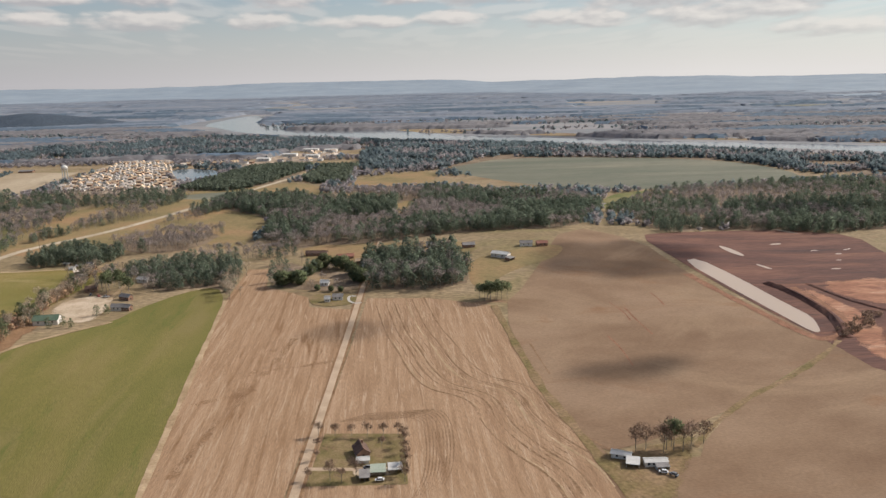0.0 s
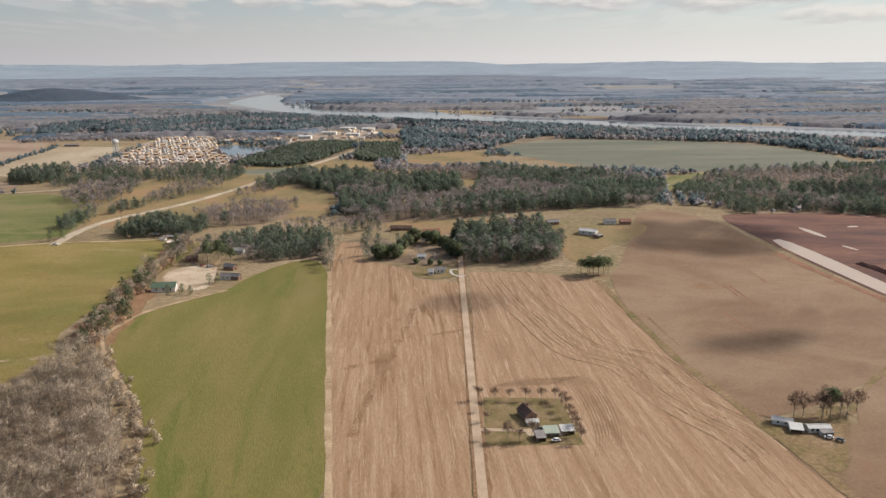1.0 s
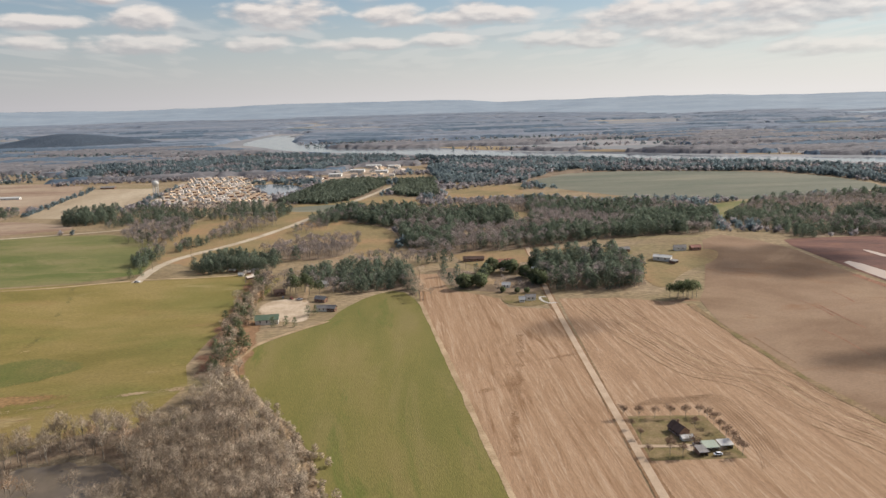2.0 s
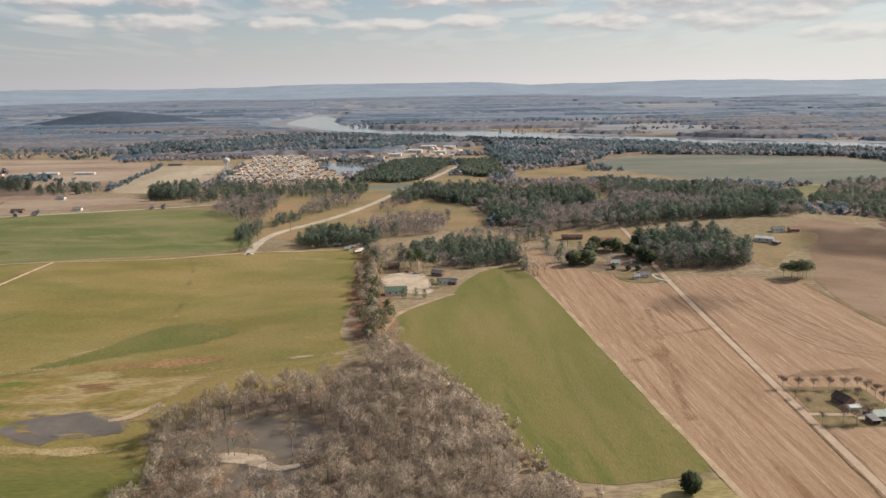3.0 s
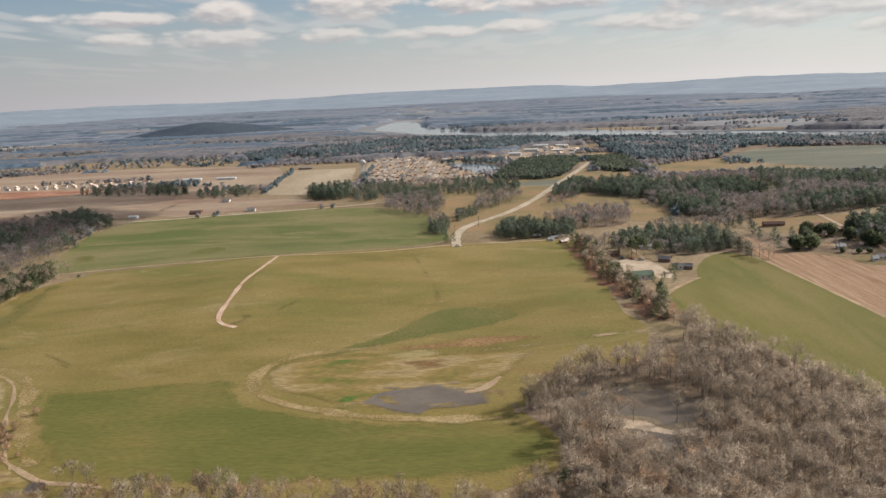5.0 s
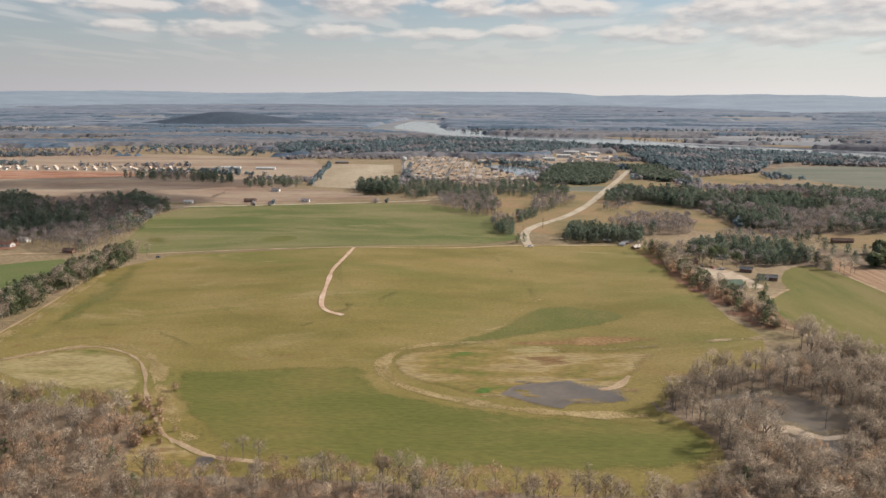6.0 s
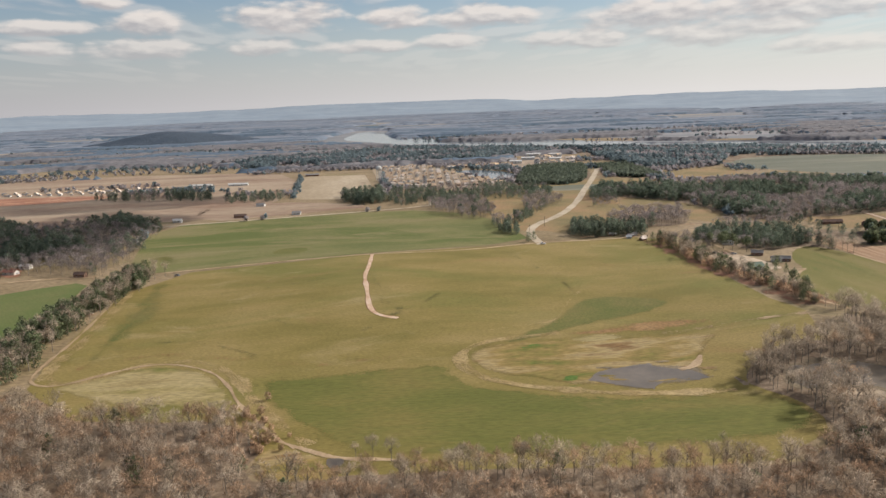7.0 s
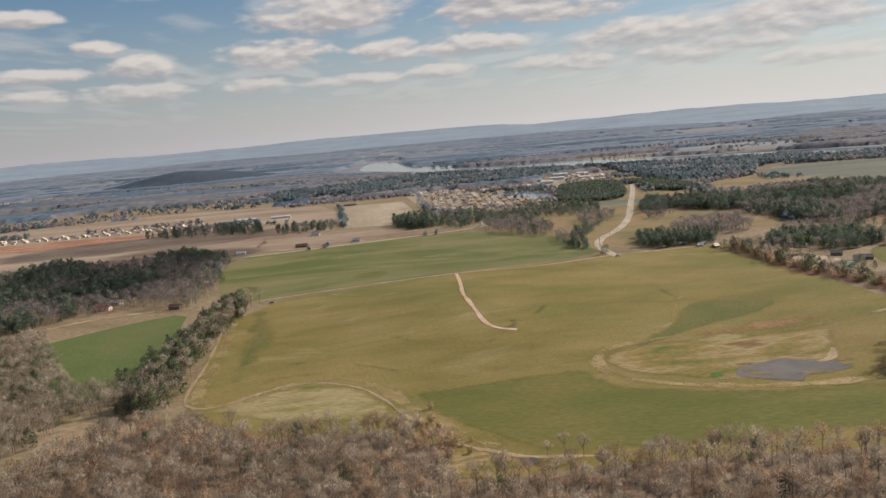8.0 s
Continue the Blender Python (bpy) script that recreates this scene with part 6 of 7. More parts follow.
def building(name, x, y, w, l, e, r, turn, wall, roof, label, category, windows=2, door=True, chimney=False, group=""):
    """A gabled building with roof slopes, windows and a door."""
    top = tagged(new(name), label, category, group)
    top.matrix_basis = pose(x, y, float(h(x, y)), 0, 0, turn)
    wl_ = part("wall", gable_walls(w, l, e, r), wall, top)
    for s in (-1, 1):
        part("roof_slope", gable_slope(w, l, e, r, s), roof, top)
    part("ridge_cap", box(bmesh.new(), -0.07, -l / 2 - 0.22, r + 0.06, 0.07, l / 2 + 0.22, r + 0.13), roof, top)
    for s in (-1, 1):
        for i in range(windows):
            yy = -l / 2 + l * (i + 0.75) / (windows + 0.5)
            wd = part("window", box(bmesh.new(), s * (w / 2) - 0.03, yy - 0.22, e * 0.4, s * (w / 2) + 0.03, yy + 0.22, e * 0.8), M["glass"], top)
            part("sill", box(bmesh.new(), s * (w / 2) - 0.05, yy - 0.26, e * 0.4 - 0.06, s * (w / 2) + 0.06, yy + 0.26, e * 0.4), M["white_wall"], wd)
    if door:
        part("door", box(bmesh.new(), -0.2, -l / 2 - 0.03, 0, 0.2, -l / 2 + 0.03, min(0.85, e * 0.8)), M["dark"], top)
    if chimney:
        part("chimney", box(bmesh.new(), 0.25, l * 0.2, r - 0.5, 0.6, l * 0.2 + 0.35, r + 0.5, 0.02), M["brick_wall"], top)
    return top


def shed(name, x, y, w, l, z0, z1, turn, wall, roof, label, category="shed"):
    """A low shed with a single-pitch roof on posts and a back wall."""
    top = tagged(new(name), label, category)
    top.matrix_basis = pose(x, y, float(h(x, y)), 0, 0, turn)
    part("back_wall", box(bmesh.new(), -w / 2, l / 2 - 0.08, -0.3, w / 2, l / 2, z1 - 0.02), wall, top)
    for s in (-1, 1):
        part("side_wall", box(bmesh.new(), s * w / 2 - 0.05, -l / 2 + 0.1, -0.3, s * w / 2 + 0.05, l / 2 - 0.08, z0), wall, top)
    bm = bmesh.new()
    t = 0.08
    a = [bm.verts.new(p) for p in ((-w / 2 - 0.15, -l / 2 - 0.2, z0 + t), (w / 2 + 0.15, -l / 2 - 0.2, z0 + t), (w / 2 + 0.15, l / 2 + 0.1, z1 + t), (-w / 2 - 0.15, l / 2 + 0.1, z1 + t))]
    b = [bm.verts.new(v.co - Vector((0, 0, t))) for v in a]
    bm.faces.new(a)
    bm.faces.new(b[::-1])
    for i in range(4):
        j = (i + 1) % 4
        bm.faces.new((a[i], a[j], b[j], b[i]))
    part("roof", bm, roof, top)
    for s in (-1, 0, 1):
        part("post", box(bmesh.new(), s * (w / 2 - 0.06) - 0.04, -l / 2, -0.3, s * (w / 2 - 0.06) + 0.04, -l / 2 + 0.08, z0), M["wood_pole"], top)
    return top


def car(x, y, turn, paint, label, size=1.0, bed=False):
    """A parked car or pickup at the size of the place."""
    top = tagged(new("pickup_truck" if bed else "car"), label, "truck" if bed else "car")
    top.matrix_basis = Matrix.LocRotScale((x, y, float(h(x, y)) + 0.22), Euler((0, 0, radians(turn))), (size, size, size))
    body = part("body", box(bmesh.new(), -0.36, -0.9, 0.10, 0.36, 0.9, 0.34, 0.05), paint, top)
    cab = bmesh.new()
    y0, y1 = (-0.05, 0.5) if bed else (-0.55, 0.45)
    lo = [cab.verts.new((sx * 0.33, yy, 0.34)) for sx, yy in ((-1, y0 - 0.1), (1, y0 - 0.1), (1, y1 + 0.12), (-1, y1 + 0.12))]
    hi = [cab.verts.new((sx * 0.27, yy, 0.58)) for sx, yy in ((-1, y0), (1, y0), (1, y1 - 0.12), (-1, y1 - 0.12))]
    cab.faces.new(hi)
    cab.faces.new(lo[::-1])
    for i in range(4):
        j = (i + 1) % 4
        cab.faces.new((lo[i], lo[j], hi[j], hi[i]))
    part("cabin", cab, M["glass"], top, "dark glazed cabin")
    part("roof", box(bmesh.new(), -0.27, y0, 0.58, 0.27, y1 - 0.12, 0.61), paint, top)
    for sx in (-1, 1):
        for yy in (-0.55, 0.55):
            bm = bmesh.new()
            bmesh.ops.create_cone(bm, cap_ends=True, segments=14, radius1=0.15, radius2=0.15, depth=0.12)
            bmesh.ops.rotate(bm, verts=bm.verts[:], matrix=Matrix.Rotation(radians(90), 3, "Y"))
            bmesh.ops.translate(bm, verts=bm.verts[:], vec=(sx * 0.33, yy, 0.10))
            part("wheel", bm, M["dark"], top)
    return top


def pick(things):
    return things[RNG.integers(0, len(things))]


# the house yard by the road
building("house", -17.6, 137.4, 2.7, 4.0, 1.1, 2.2, 14, M["brick_wall"], M["brown_roof"], "brick house with a steep brown shingle roof", "house", 3, True, True)
building("carport", -17.2, 133.9, 1.5, 2.4, 0.8, 1.1, 92, M["white_wall"], M["white_metal"], "low white carport beside the brick house", "carport", 0, False)
shed("shed", -14.2, 129.2, 2.8, 2.6, 0.9, 1.2, 0, M["white_wall"], M["pale_green_roof"], "open shed with a pale green roof")
shed("shed", -10.8, 129.6, 2.6, 2.2, 0.9, 1.2, 2, M["white_wall"], M["white_metal"], "open shed with a white sheet roof")
shed("lean_to", -16.8, 127.4, 1.8, 2.6, 0.9, 1.2, 2, M["brick_wall"], M["grey_roof"], "dark lean-to with a grey roof")
car(-13.9, 125.9, 90, M["paint_white"], "white van parked by the sheds", 1.0)
car(-16.2, 131.0, 80, M["paint_grey"], "grey car parked on the drive")
field("yard_apron", [(-20, 132.6), (-14, 132), (-9.8, 131), (-9.8, 127), (-20, 127.5)], M["yard_dirt"], 0.27, "pale bare apron before the sheds", "yard", cell=1.5, soft=1.5, times=1)
ribbon("driveway", [(-28.5, 132.2), (-22, 131.4), (-13, 130.2)], 1.3, M["road"], 0.30, "tan driveway from the road to the house", "driveway", times=0)
for x_, y_ in [(-27, 146.6), (-23.4, 146.1), (-19.9, 145.6), (-16.5, 145.2), (-13, 144.7), (-9.9, 144.8)]:
    tree_thing("yard_tree", *pick(DARK), "small round leafless tree at the yard edge", "tree", x_, y_, 3.0 + 0.5 * RNG.random(), RNG.random() * 6, "trees round the yard")
for x_, y_ in [(-8.8, 142.6), (-8.7, 139.5), (-8.7, 136.5), (-8.7, 133.4), (-8.7, 130.4), (-8.9, 127.7), (-9.1, 125.2)]:
    tree_thing("yard_tree", *pick(DARK), "slender leafless tree in the yard's side row", "tree", x_, y_, 3.2 + 0.6 * RNG.random(), RNG.random() * 6, "trees round the yard")
for x_, y_, s_ in [(-26.9, 140.6, 2.6), (-26.7, 135.7, 2.6), (-13.4, 138.8, 3.2), (-23.3, 127.4, 4.4), (-18.4, 127.6, 4.4), (-21.2, 126.2, 3.4), (-27.6, 128, 2.6)]:
    tree_thing("yard_tree", *pick(DARK), "leafless brown tree in the house yard", "tree", x_, y_, s_, RNG.random() * 6, "trees round the yard")

# the barns by the brown field
building("barn", 34.6, 129.6, 1.8, 3.8, 1.0, 1.4, 62, M["white_wall"], M["white_metal"], "long low barn with a white sheet roof", "barn", 2)
shed("shed", 35.9, 126.4, 2.4, 2.6, 0.8, 1.1, -20, M["white_wall"], M["white_metal"], "open white-roofed shed beside the barn")
building("mobile_home", 40.2, 125.8, 1.7, 4.4, 1.1, 1.4, 86, M["white_wall"], M["white_metal"], "white mobile home with a low roof", "mobile home", 4)
shed("porch", 41.0, 124.0, 2.4, 1.2, 0.8, 1.0, 0, M["white_wall"], M["grey_roof"], "small grey porch on the white home", "porch")
car(40.6, 122.4, 70, M["paint_white"], "white car parked by the mobile home")
car(42.2, 121.2, 40, M["paint_grey"], "dark car parked on the grass")
for x_, y_, s_ in [(38.3, 131.6, 6.0), (40.4, 132.0, 6.0), (43.6, 130.4, 6.6), (44.6, 131.5, 6.0), (47.6, 130.4, 6.0), (49.7, 131.4, 6.4), (46.2, 132.8, 6.8), (53.3, 133.5, 5.6)]:
    tree_thing("yard_tree", *pick(DARK), "spreading leafless tree behind the barns", "tree", x_, y_, s_, RNG.random() * 6, "trees behind the barns")
tree_thing("pine_tree", *pick(TALL), "dark round-topped evergreen behind the barns", "tree", 46.0, 131.2, 7.2, 1.0)

# the pine clump in the brown field
for x_, y_, s_ in [(20.2, 240, 5.4), (21.7, 237.3, 6.2), (23.5, 236.4, 6.8), (25.4, 236.7, 7.0), (27.5, 238.1, 6.6), (29.6, 239.4, 5.6), (23, 239.5, 6.4), (26.5, 240.5, 6.3)]:
    tree_thing("pine_tree", *pick(TALL), "tall pine with bare trunk and flat dark crown", "tree", x_, y_, s_, RNG.random() * 6, "pines of the clump")
tree_thing("round_evergreen", tone_mesh("trunk", BUSH[0][0], M["bark"]), tone_mesh("crown", spikes(RNG, 900, (0, 0, 0.5), (0.42, 0.42, 0.45), 0.16, 0.09, 0.3, 0.55), M["needle"], 0.7), "lone round dark evergreen at the field end", "tree", -66, 102.4, 4.4)

# gardens at the end of the road
ROUND = [(tone_mesh("trunk", BUSH[0][0], M["bark"]), tone_mesh("crown", spikes(RNG, 420, (0, 0, 0.46), (0.46, 0.46, 0.42), 0.2, 0.12, 0.25, 0.5), M["needle"], 0.8 + 0.12 * k)) for k in range(4)]
for k, (x_, y_) in enumerate(bushes):
    tree_thing("garden_evergreen", *ROUND[k % 4], "round dark evergreen in the gardens at the road end", "tree", x_, y_, (2.4 if k in (9, 10, 11) else 5.0 + 2.0 * RNG.random()), RNG.random() * 6, "evergreens of the gardens")
for k, (x_, y_) in enumerate(garden_houses):
    w_, l_, wall_, roof_, lab_ = ((2.6, 9.0, "brick_wall", "brown_roof", "long low brick building with a dull brown roof"), (3.0, 7.0, "brick_wall", "red_roof", "long building with a faded red roof"), (2.8, 6.5, "white_wall", "grey_roof", "pale grey-roofed house at the dark wood"), (2.2, 3.4, "white_wall", "grey_roof", "small white house beside the road end"), (1.4, 1.8, "white_wall", "white_metal", "small white shed beside the road end"), (2.0, 4.0, "white_wall", "pale_roof", "pale house half hidden by trees"), (1.8, 3.0, "white_wall", "white_metal", "white shed among dark shrubs"), (2.2, 4.4, "brick_wall", "tan_roof", "tan-roofed house among garden trees"))[k]
    building("garden_house", x_, y_, w_, l_, 1.2, 2.0, 86 + 6 * RNG.normal(), M[wall_], M[roof_], lab_, "house", 2)
field("garden_ground", road_end_pale, M["dirt"], 0.2, "pale worn ground of the gardens", "yard", cell=3, soft=8)
ribbon("drive_loop", yard_loop_b, 0.9, M["concrete"], 0.34, "pale looped driveway beside a small house", "driveway")

# farms
building("barn", 34.8, 286, 3.4, 7.0, 1.5, 2.2, 55, M["white_wall"], M["white_metal"], "white-roofed barn in the pasture", "barn", 2)
shed("shed", 37.6, 281, 3.0, 2.4, 1.0, 1.3, 40, M["brick_wall"], M["grey_roof"], "dark shed beside the white-roofed barn")
building("green_barn", -118.6, 233.6, 4.0, 7.4, 1.7, 2.8, 94, M["white_wall"], M["green_roof"], "farm building with a green sheet roof", "barn", 3)
for x_, y_, t_, w_, l_, wall_, roof_, lab_ in [
    (-102.9, 261.1, 60, 2.2, 4.4, "brick_wall", "grey_roof", "small farmhouse with a dull grey roof"),
    (-101.7, 248, 80, 2.2, 3.6, "white_wall", "grey_roof", "grey-roofed cabin beside the green field"),
    (-98.4, 247.2, 70, 2.0, 3.2, "brick_wall", "grey_roof", "low grey-roofed shed beside the green field"),
    (-103.9, 285.5, 70, 2.4, 4.6, "white_wall", "white_metal", "white house among the farm trees"),
    (-82, 293.5, 85, 2.2, 4.4, "white_wall", "white_metal", "white house at the wood edge"),
    (-119.5, 274.5, 100, 2.6, 4.0, "brick_wall", "brown_roof", "brown-roofed farmhouse under tall pines"),
    (-18, 285, 60, 2.2, 3.6, "white_wall", "white_metal", "small white house among garden trees"),
    (12.6, 306, 80, 2.6, 5.0, "brick_wall", "brown_roof", "brown-roofed house at the wood edge"),
    (23.8, 303, 95, 2.6, 5.0, "brick_wall", "grey_roof", "grey-roofed house at the wood edge"),
    (47.6, 300, 85, 2.4, 5.0, "white_wall", "grey_roof", "pale house above the pasture"),
    (54, 299, 95, 2.4, 4.4, "brick_wall", "red_roof", "red-roofed house above the pasture"),
    (-409.6, 299.8, 75, 3.0, 6.0, "white_wall", "red_roof", "farmhouse with a red-brown roof near dark woods"),
    (-408, 310.5, 75, 2.6, 5.0, "white_wall", "white_metal", "white farm shed near dark woods"),
    (-376.5, 287.4, 80, 2.4, 4.6, "brick_wall", "brown_roof", "brick house at the lane end"),
    (-440, 380, 70, 3.0, 6.0, "white_wall", "white_metal", "white farmhouse among dark trees"),
    (-414, 349.5, 70, 2.6, 5.0, "white_wall", "grey_roof", "pale house among dark trees"),
    (-332, 479, 80, 3.0, 5.4, "white_wall", "grey_roof", "farmhouse beside the brown field"),
    (-337, 432, 86, 2.8, 7.0, "brick_wall", "brown_roof", "long brown shed beside the meadow road"),
    (-372, 425, 86, 2.8, 5.0, "white_wall", "white_metal", "white house beside the meadow road"),
    (-304, 434, 86, 2.8, 5.0, "white_wall", "grey_roof", "grey house beside the meadow road"),
    (-401, 621, 88, 4.0, 16.0, "white_wall", "white_metal", "long white poultry house"),
    (-371, 618, 88, 4.0, 16.0, "white_wall", "white_metal", "long white poultry house"),
    (-315, 677, 88, 4.0, 12.0, "brick_wall", "grey_roof", "grey farm building above the tan field"),
]:
    building("farmhouse" if l_ < 7 else "farm_building", x_, y_, w_, l_, 1.3, 2.1, t_, M[wall_], M[roof_], lab_, "house" if l_ < 7 else "farm building", 2)
for k, (x_, y_) in enumerate(farm_sheds):
    building("farm_shed", x_, y_, 1.5 + 0.3 * (k % 3), 2.4 + 0.6 * (k % 2), 0.9, 1.4, 70 + 25 * (k % 3), M[("white_wall", "brick_wall")[k % 2]], M[("white_metal", "grey_roof", "pale_roof")[k % 3]], "small worn shed crowded into the farmyard", "shed", 1, group="sheds of the farmyard")
car(-114.1, 266.1, 30, M["paint_red"], "red pickup parked in the farmyard", 1.2, True)
car(-111.0, 264.6, 80, M["paint_white"], "white pickup parked in the farmyard", 1.2, True)
car(-117.5, 268.0, 10, M["paint_grey"], "grey car parked under the pines", 1.1)
car(-181.1, 304.2, 80, M["paint_white"], "white pickup parked at the road bend", 1.3, True)
car(-335.0, 277.0, 60, M["paint_grey"], "dark car beside the lane", 1.2)
for x_, y_, s_ in [(-113, 271, 8.0), (-108, 272, 7.5), (-110, 276, 8.0), (-115, 279, 7.0), (-104, 268, 6.8)]:
    tree_thing("pine_tree", *pick(TALL), "tall pine beside the farmyard", "tree", x_, y_, s_, RNG.random() * 6, "pines of the farmyard")
for x_, y_, s_ in [(-106, 241, 4.0), (-112, 229, 3.6), (-116, 228, 3.8), (-109, 227.5, 3.4), (-103.5, 243, 3.6), (-186, 312, 5.0), (-183, 316, 4.4)]:
    tree_thing("evergreen", *pick(EVER), "dark bushy evergreen beside the lane", "tree", x_, y_, s_, RNG.random() * 6, "evergreens of the lanes")
for x_, y_, s_ in [(-259, 107.3, 3.6), (-255.8, 106.8, 5.4), (-252.3, 105.1, 5.6), (-247.2, 104.8, 2.4), (-236, 101, 4.6), (-228, 101, 4.4), (-205, 97, 4.6), (-190, 94, 5.0)]:
    tree_thing("bare_tree", *pick(GREY), "pale leafless sapling standing clear of the wood", "tree", x_, y_, s_, RNG.random() * 6, "saplings at the wood edge")


def pole_thing(x, y, z):
    top = tagged(new("utility_pole"), "weathered wooden utility pole with a crossarm", "utility pole", "utility poles")
    top.matrix_basis = pose(x, y, float(h(x, y)), 0, 0, 20)
    part("pole", box(bmesh.new(), -0.07, -0.07, -0.3, 0.07, 0.07, z, 0.02), M["wood_pole"], top)
    part("crossarm", box(bmesh.new(), -0.6, -0.05, z - 0.5, 0.6, 0.05, z - 0.38), M["wood_pole"], top)


for x_, y_ in [(-159.3, 321.9), (-138.5, 313.5), (-116.1, 300), (-182, 330), (-170, 352), (-100, 300), (-45, 300), (-5, 303)]:
    pole_thing(x_, y_, 5.0)

# the water tower
tower = tagged(new("water_tower"), "white water tower with a round tank on legs", "water tower")
tower.matrix_basis = pose(-254, 603, float(h(-254.0, 603.0)))
bm = bmesh.new()
bmesh.ops.create_uvsphere(bm, u_segments=24, v_segments=14, radius=2.6)
bmesh.ops.scale(bm, verts=bm.verts[:], vec=(1, 1, 0.8))
bmesh.ops.translate(bm, verts=bm.verts[:], vec=(0, 0, 10.6))
tank = part("tank", bm, M["white_metal"], tower)
part("finial", box(bmesh.new(), -0.15, -0.15, 12.6, 0.15, 0.15, 13.4, 0.03), M["white_metal"], tank)
for k in range(6):
    a = math.pi * k / 3
    v, f = tube((math.cos(a) * 2.4, math.sin(a) * 2.4, -0.3), (math.cos(a) * 1.9, math.sin(a) * 1.9, 10.0), 0.22, 0.2, 8)
    bm = bmesh.new()
    vs = [bm.verts.new(q) for q in v]
    for q in f:
        bm.faces.new([vs[i] for i in q])
    part("leg", bm, M["white_metal"], tower)
v, f = tube((0, 0, -0.3), (0, 0, 9.5), 0.5, 0.5, 10)
bm = bmesh.new()
vs = [bm.verts.new(q) for q in v]
for q in f:
    bm.faces.new([vs[i] for i in q])
part("riser_pipe", bm, M["white_metal"], tower)

# the housing estate: streets of small houses, two colours of roof
def estate_house(wall, roof, label, x, y, turn, w=2.7, l=3.6):
    return building("estate_house", x, y, w, l, 1.2, 2.1, turn, wall, roof, label, "house", 1, True, group="houses of the estate")


kinds = [
    estate_house(M["white_wall"], M["pale_roof"], "small white estate house with a pale roof", -228, 580, 88),
    estate_house(M["white_wall"], M["grey_roof"], "small white estate house with a grey roof", -221, 580, 2),
    estate_house(M["brick_wall"], M["tan_roof"], "brick estate house with a tan roof", -214, 580, 88),
    estate_house(M["white_wall"], M["tan_roof"], "small white estate house with a tan roof", -235, 580, 2),
]


def another_house(k, x_, y_, turn, size=1.0):
    copy_thing(k, Matrix.LocRotScale((x_, y_, float(h(x_, y_))), Euler((0, 0, radians(turn))), (size, size, size)))


for r in range(22):
    for c in range(18):
        x_, y_ = -264 + c * 6.3 + r * 0.5 + RNG.normal() * 0.3, 545 + (r // 2) * 18.5 + (r % 2) * 6.5 + RNG.normal() * 0.4
        if not inside(np.array([x_]), np.array([y_]), suburb)[0]:
            continue
        k = RNG.integers(0, 4)
        another_house(kinds[k], x_, y_, (88 if k in (0, 2) else 2) + RNG.normal() * 3, 0.85 + 0.2 * RNG.random())
for r in range(11):
    y_ = 545 + r * 18.5 - 5.5
    ribbon("estate_street", [(-258 + 0.5 * r, y_), (-172 - 2.5 * r, y_ + 1)], 3.2, M["tan"], 0.2, "pale street between rows of estate houses", "street", times=0)
for k in range(26):
    x_, y_ = -190 + 62 * RNG.random(), 690 + 26 * RNG.random()
    another_house(pick(kinds), x_, y_, 60 + 60 * RNG.random(), 1.2)
for k in range(76):
    x_, y_ = -640 + 2.75 * k, 608 - 0.1 * k + RNG.normal() * 1.5 + (k % 3) * 9
    another_house(kinds[(0, 1, 3, 3)[k % 4]], x_, y_, 90 * (k % 2) + RNG.normal() * 8, 0.72 + 0.2 * RNG.random())
for k in range(30):
    x_, y_ = -130 + 75 * RNG.random(), 690 + 120 * RNG.random()
    another_house(kinds[(0, 1, 3)[k % 3]], x_, y_, 180 * RNG.random(), 1.3)
for x_, y_, l_ in [(-100, 760, 14), (-76, 740, 12), (-84, 812, 16), (-62, 800, 12), (-120, 720, 12)]:
    building("warehouse", x_, y_, 7, l_, 2.4, 3.2, 80, M["white_wall"], M["white_metal"], "long pale warehouse in the village", "warehouse", 3)
x, y = scatter(RNG, suburb, 30.0)
woods("estate_trees", "small leafless garden trees of the estate", LUMP, x, y, 1.6, M["far_bare"], whole=True)

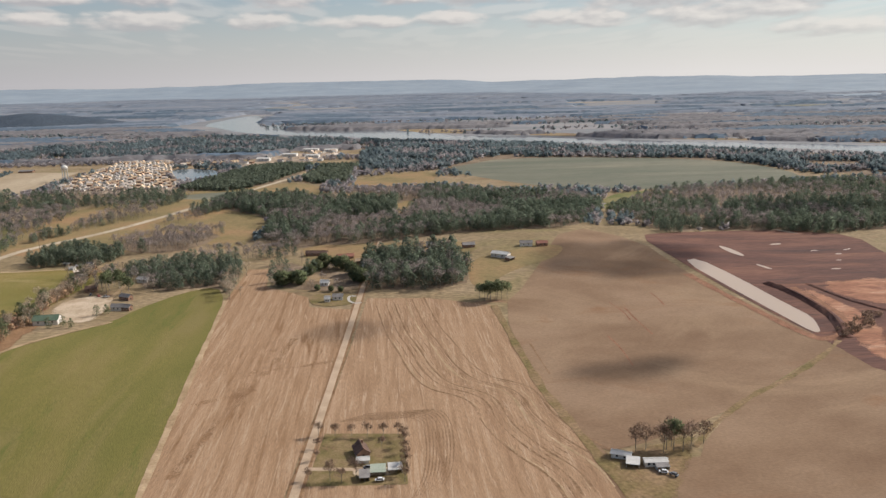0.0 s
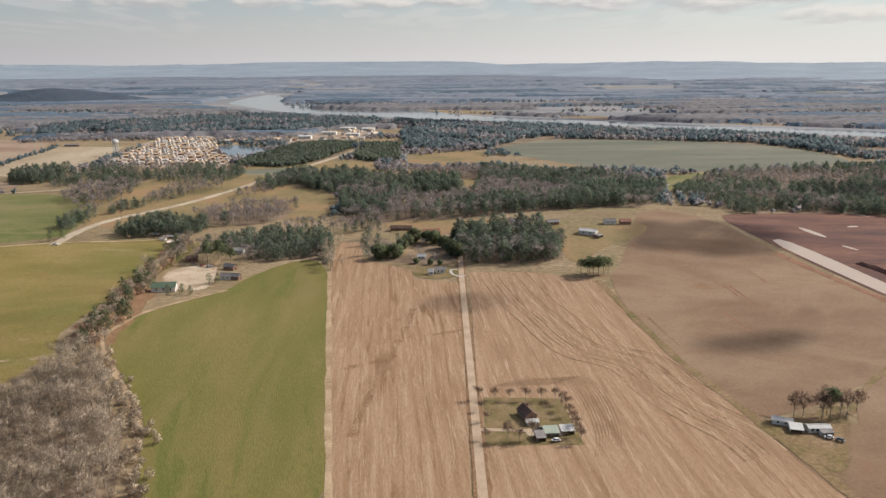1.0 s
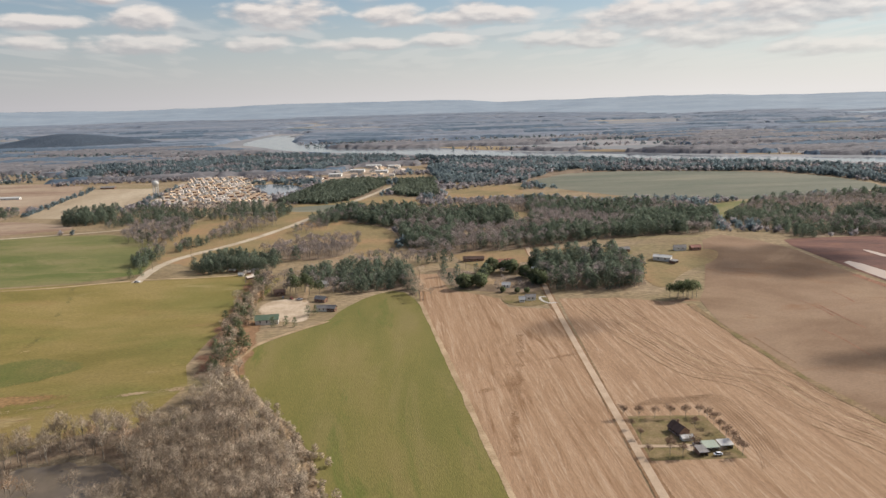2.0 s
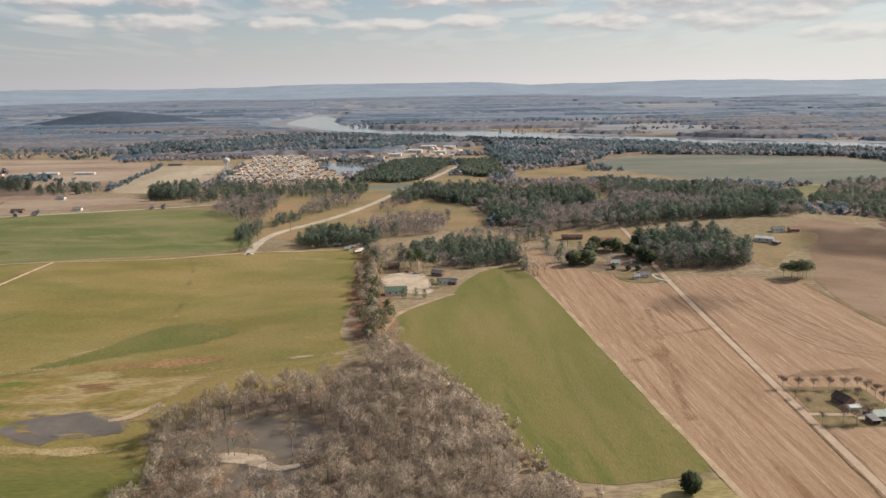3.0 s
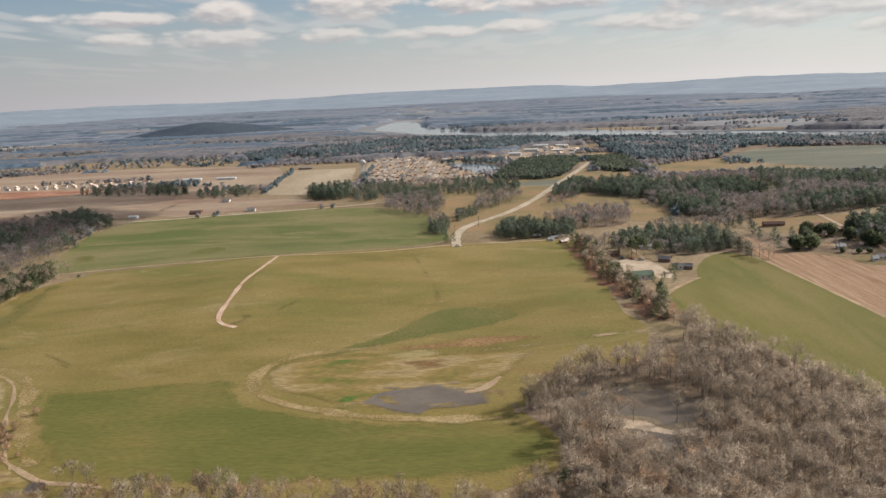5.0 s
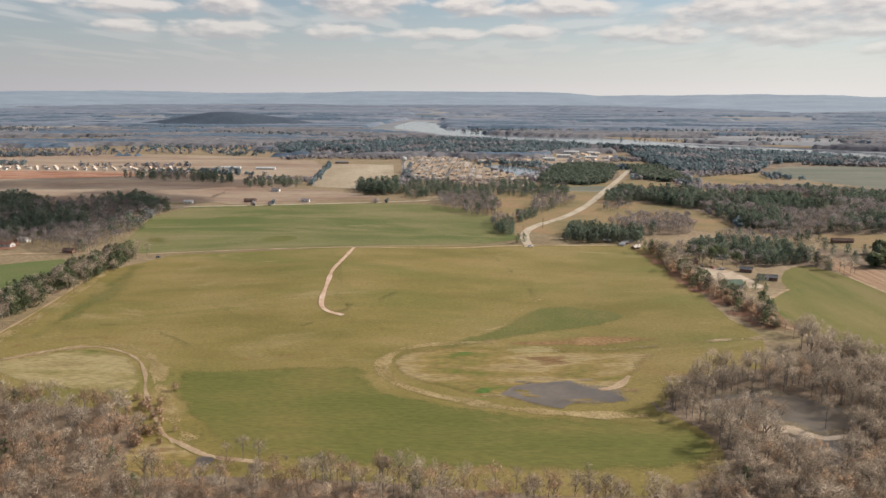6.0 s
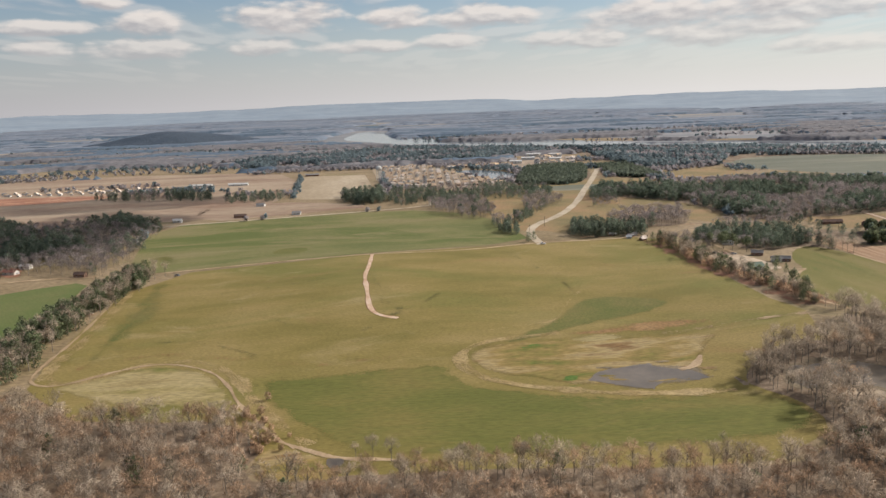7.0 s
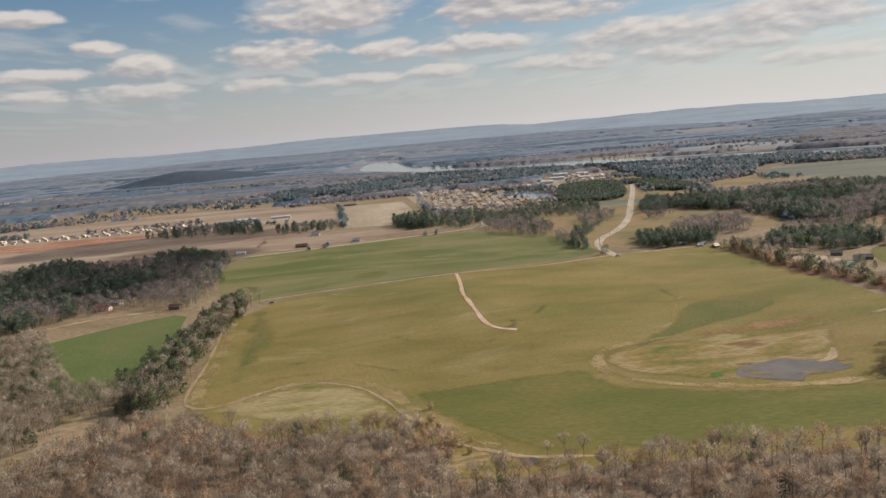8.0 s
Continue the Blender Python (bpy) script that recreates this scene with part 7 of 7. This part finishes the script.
# puddles on the clay site
for x_, y_, l_, w_, t_ in [(132.5, 292, 20, 2.2, -82), (158, 304, 7, 1.2, 20), (168, 291, 4, 0.6, 10), (174.8, 284.7, 4, 0.8, 20), (169, 274.6, 3, 0.6, 10), (183, 292, 6, 0.6, 30), (134, 267, 9, 1.0, -70), (176, 331, 16, 1.6, -60), (160, 262, 5, 0.7, 10)]:
    c_, s_ = math.cos(radians(t_)), math.sin(radians(t_))
    field("puddle", [(x_ + u * c_ - v * s_, y_ + u * s_ + v * c_) for u, v in ((-l_ / 2, 0), (-l_ / 4, w_), (l_ / 4, w_ * 0.8), (l_ / 2, 0), (l_ / 5, -w_), (-l_ / 4, -w_ * 0.7))], M["silt"], 0.26, "pale rain puddle on red clay", "puddle", cell=12)

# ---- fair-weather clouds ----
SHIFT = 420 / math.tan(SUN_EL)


def billow(p, k):
    return abs(noise.noise(p * k)) + 0.5 * abs(noise.noise(p * k * 2.1)) + 0.25 * abs(noise.noise(p * k * 4.3))


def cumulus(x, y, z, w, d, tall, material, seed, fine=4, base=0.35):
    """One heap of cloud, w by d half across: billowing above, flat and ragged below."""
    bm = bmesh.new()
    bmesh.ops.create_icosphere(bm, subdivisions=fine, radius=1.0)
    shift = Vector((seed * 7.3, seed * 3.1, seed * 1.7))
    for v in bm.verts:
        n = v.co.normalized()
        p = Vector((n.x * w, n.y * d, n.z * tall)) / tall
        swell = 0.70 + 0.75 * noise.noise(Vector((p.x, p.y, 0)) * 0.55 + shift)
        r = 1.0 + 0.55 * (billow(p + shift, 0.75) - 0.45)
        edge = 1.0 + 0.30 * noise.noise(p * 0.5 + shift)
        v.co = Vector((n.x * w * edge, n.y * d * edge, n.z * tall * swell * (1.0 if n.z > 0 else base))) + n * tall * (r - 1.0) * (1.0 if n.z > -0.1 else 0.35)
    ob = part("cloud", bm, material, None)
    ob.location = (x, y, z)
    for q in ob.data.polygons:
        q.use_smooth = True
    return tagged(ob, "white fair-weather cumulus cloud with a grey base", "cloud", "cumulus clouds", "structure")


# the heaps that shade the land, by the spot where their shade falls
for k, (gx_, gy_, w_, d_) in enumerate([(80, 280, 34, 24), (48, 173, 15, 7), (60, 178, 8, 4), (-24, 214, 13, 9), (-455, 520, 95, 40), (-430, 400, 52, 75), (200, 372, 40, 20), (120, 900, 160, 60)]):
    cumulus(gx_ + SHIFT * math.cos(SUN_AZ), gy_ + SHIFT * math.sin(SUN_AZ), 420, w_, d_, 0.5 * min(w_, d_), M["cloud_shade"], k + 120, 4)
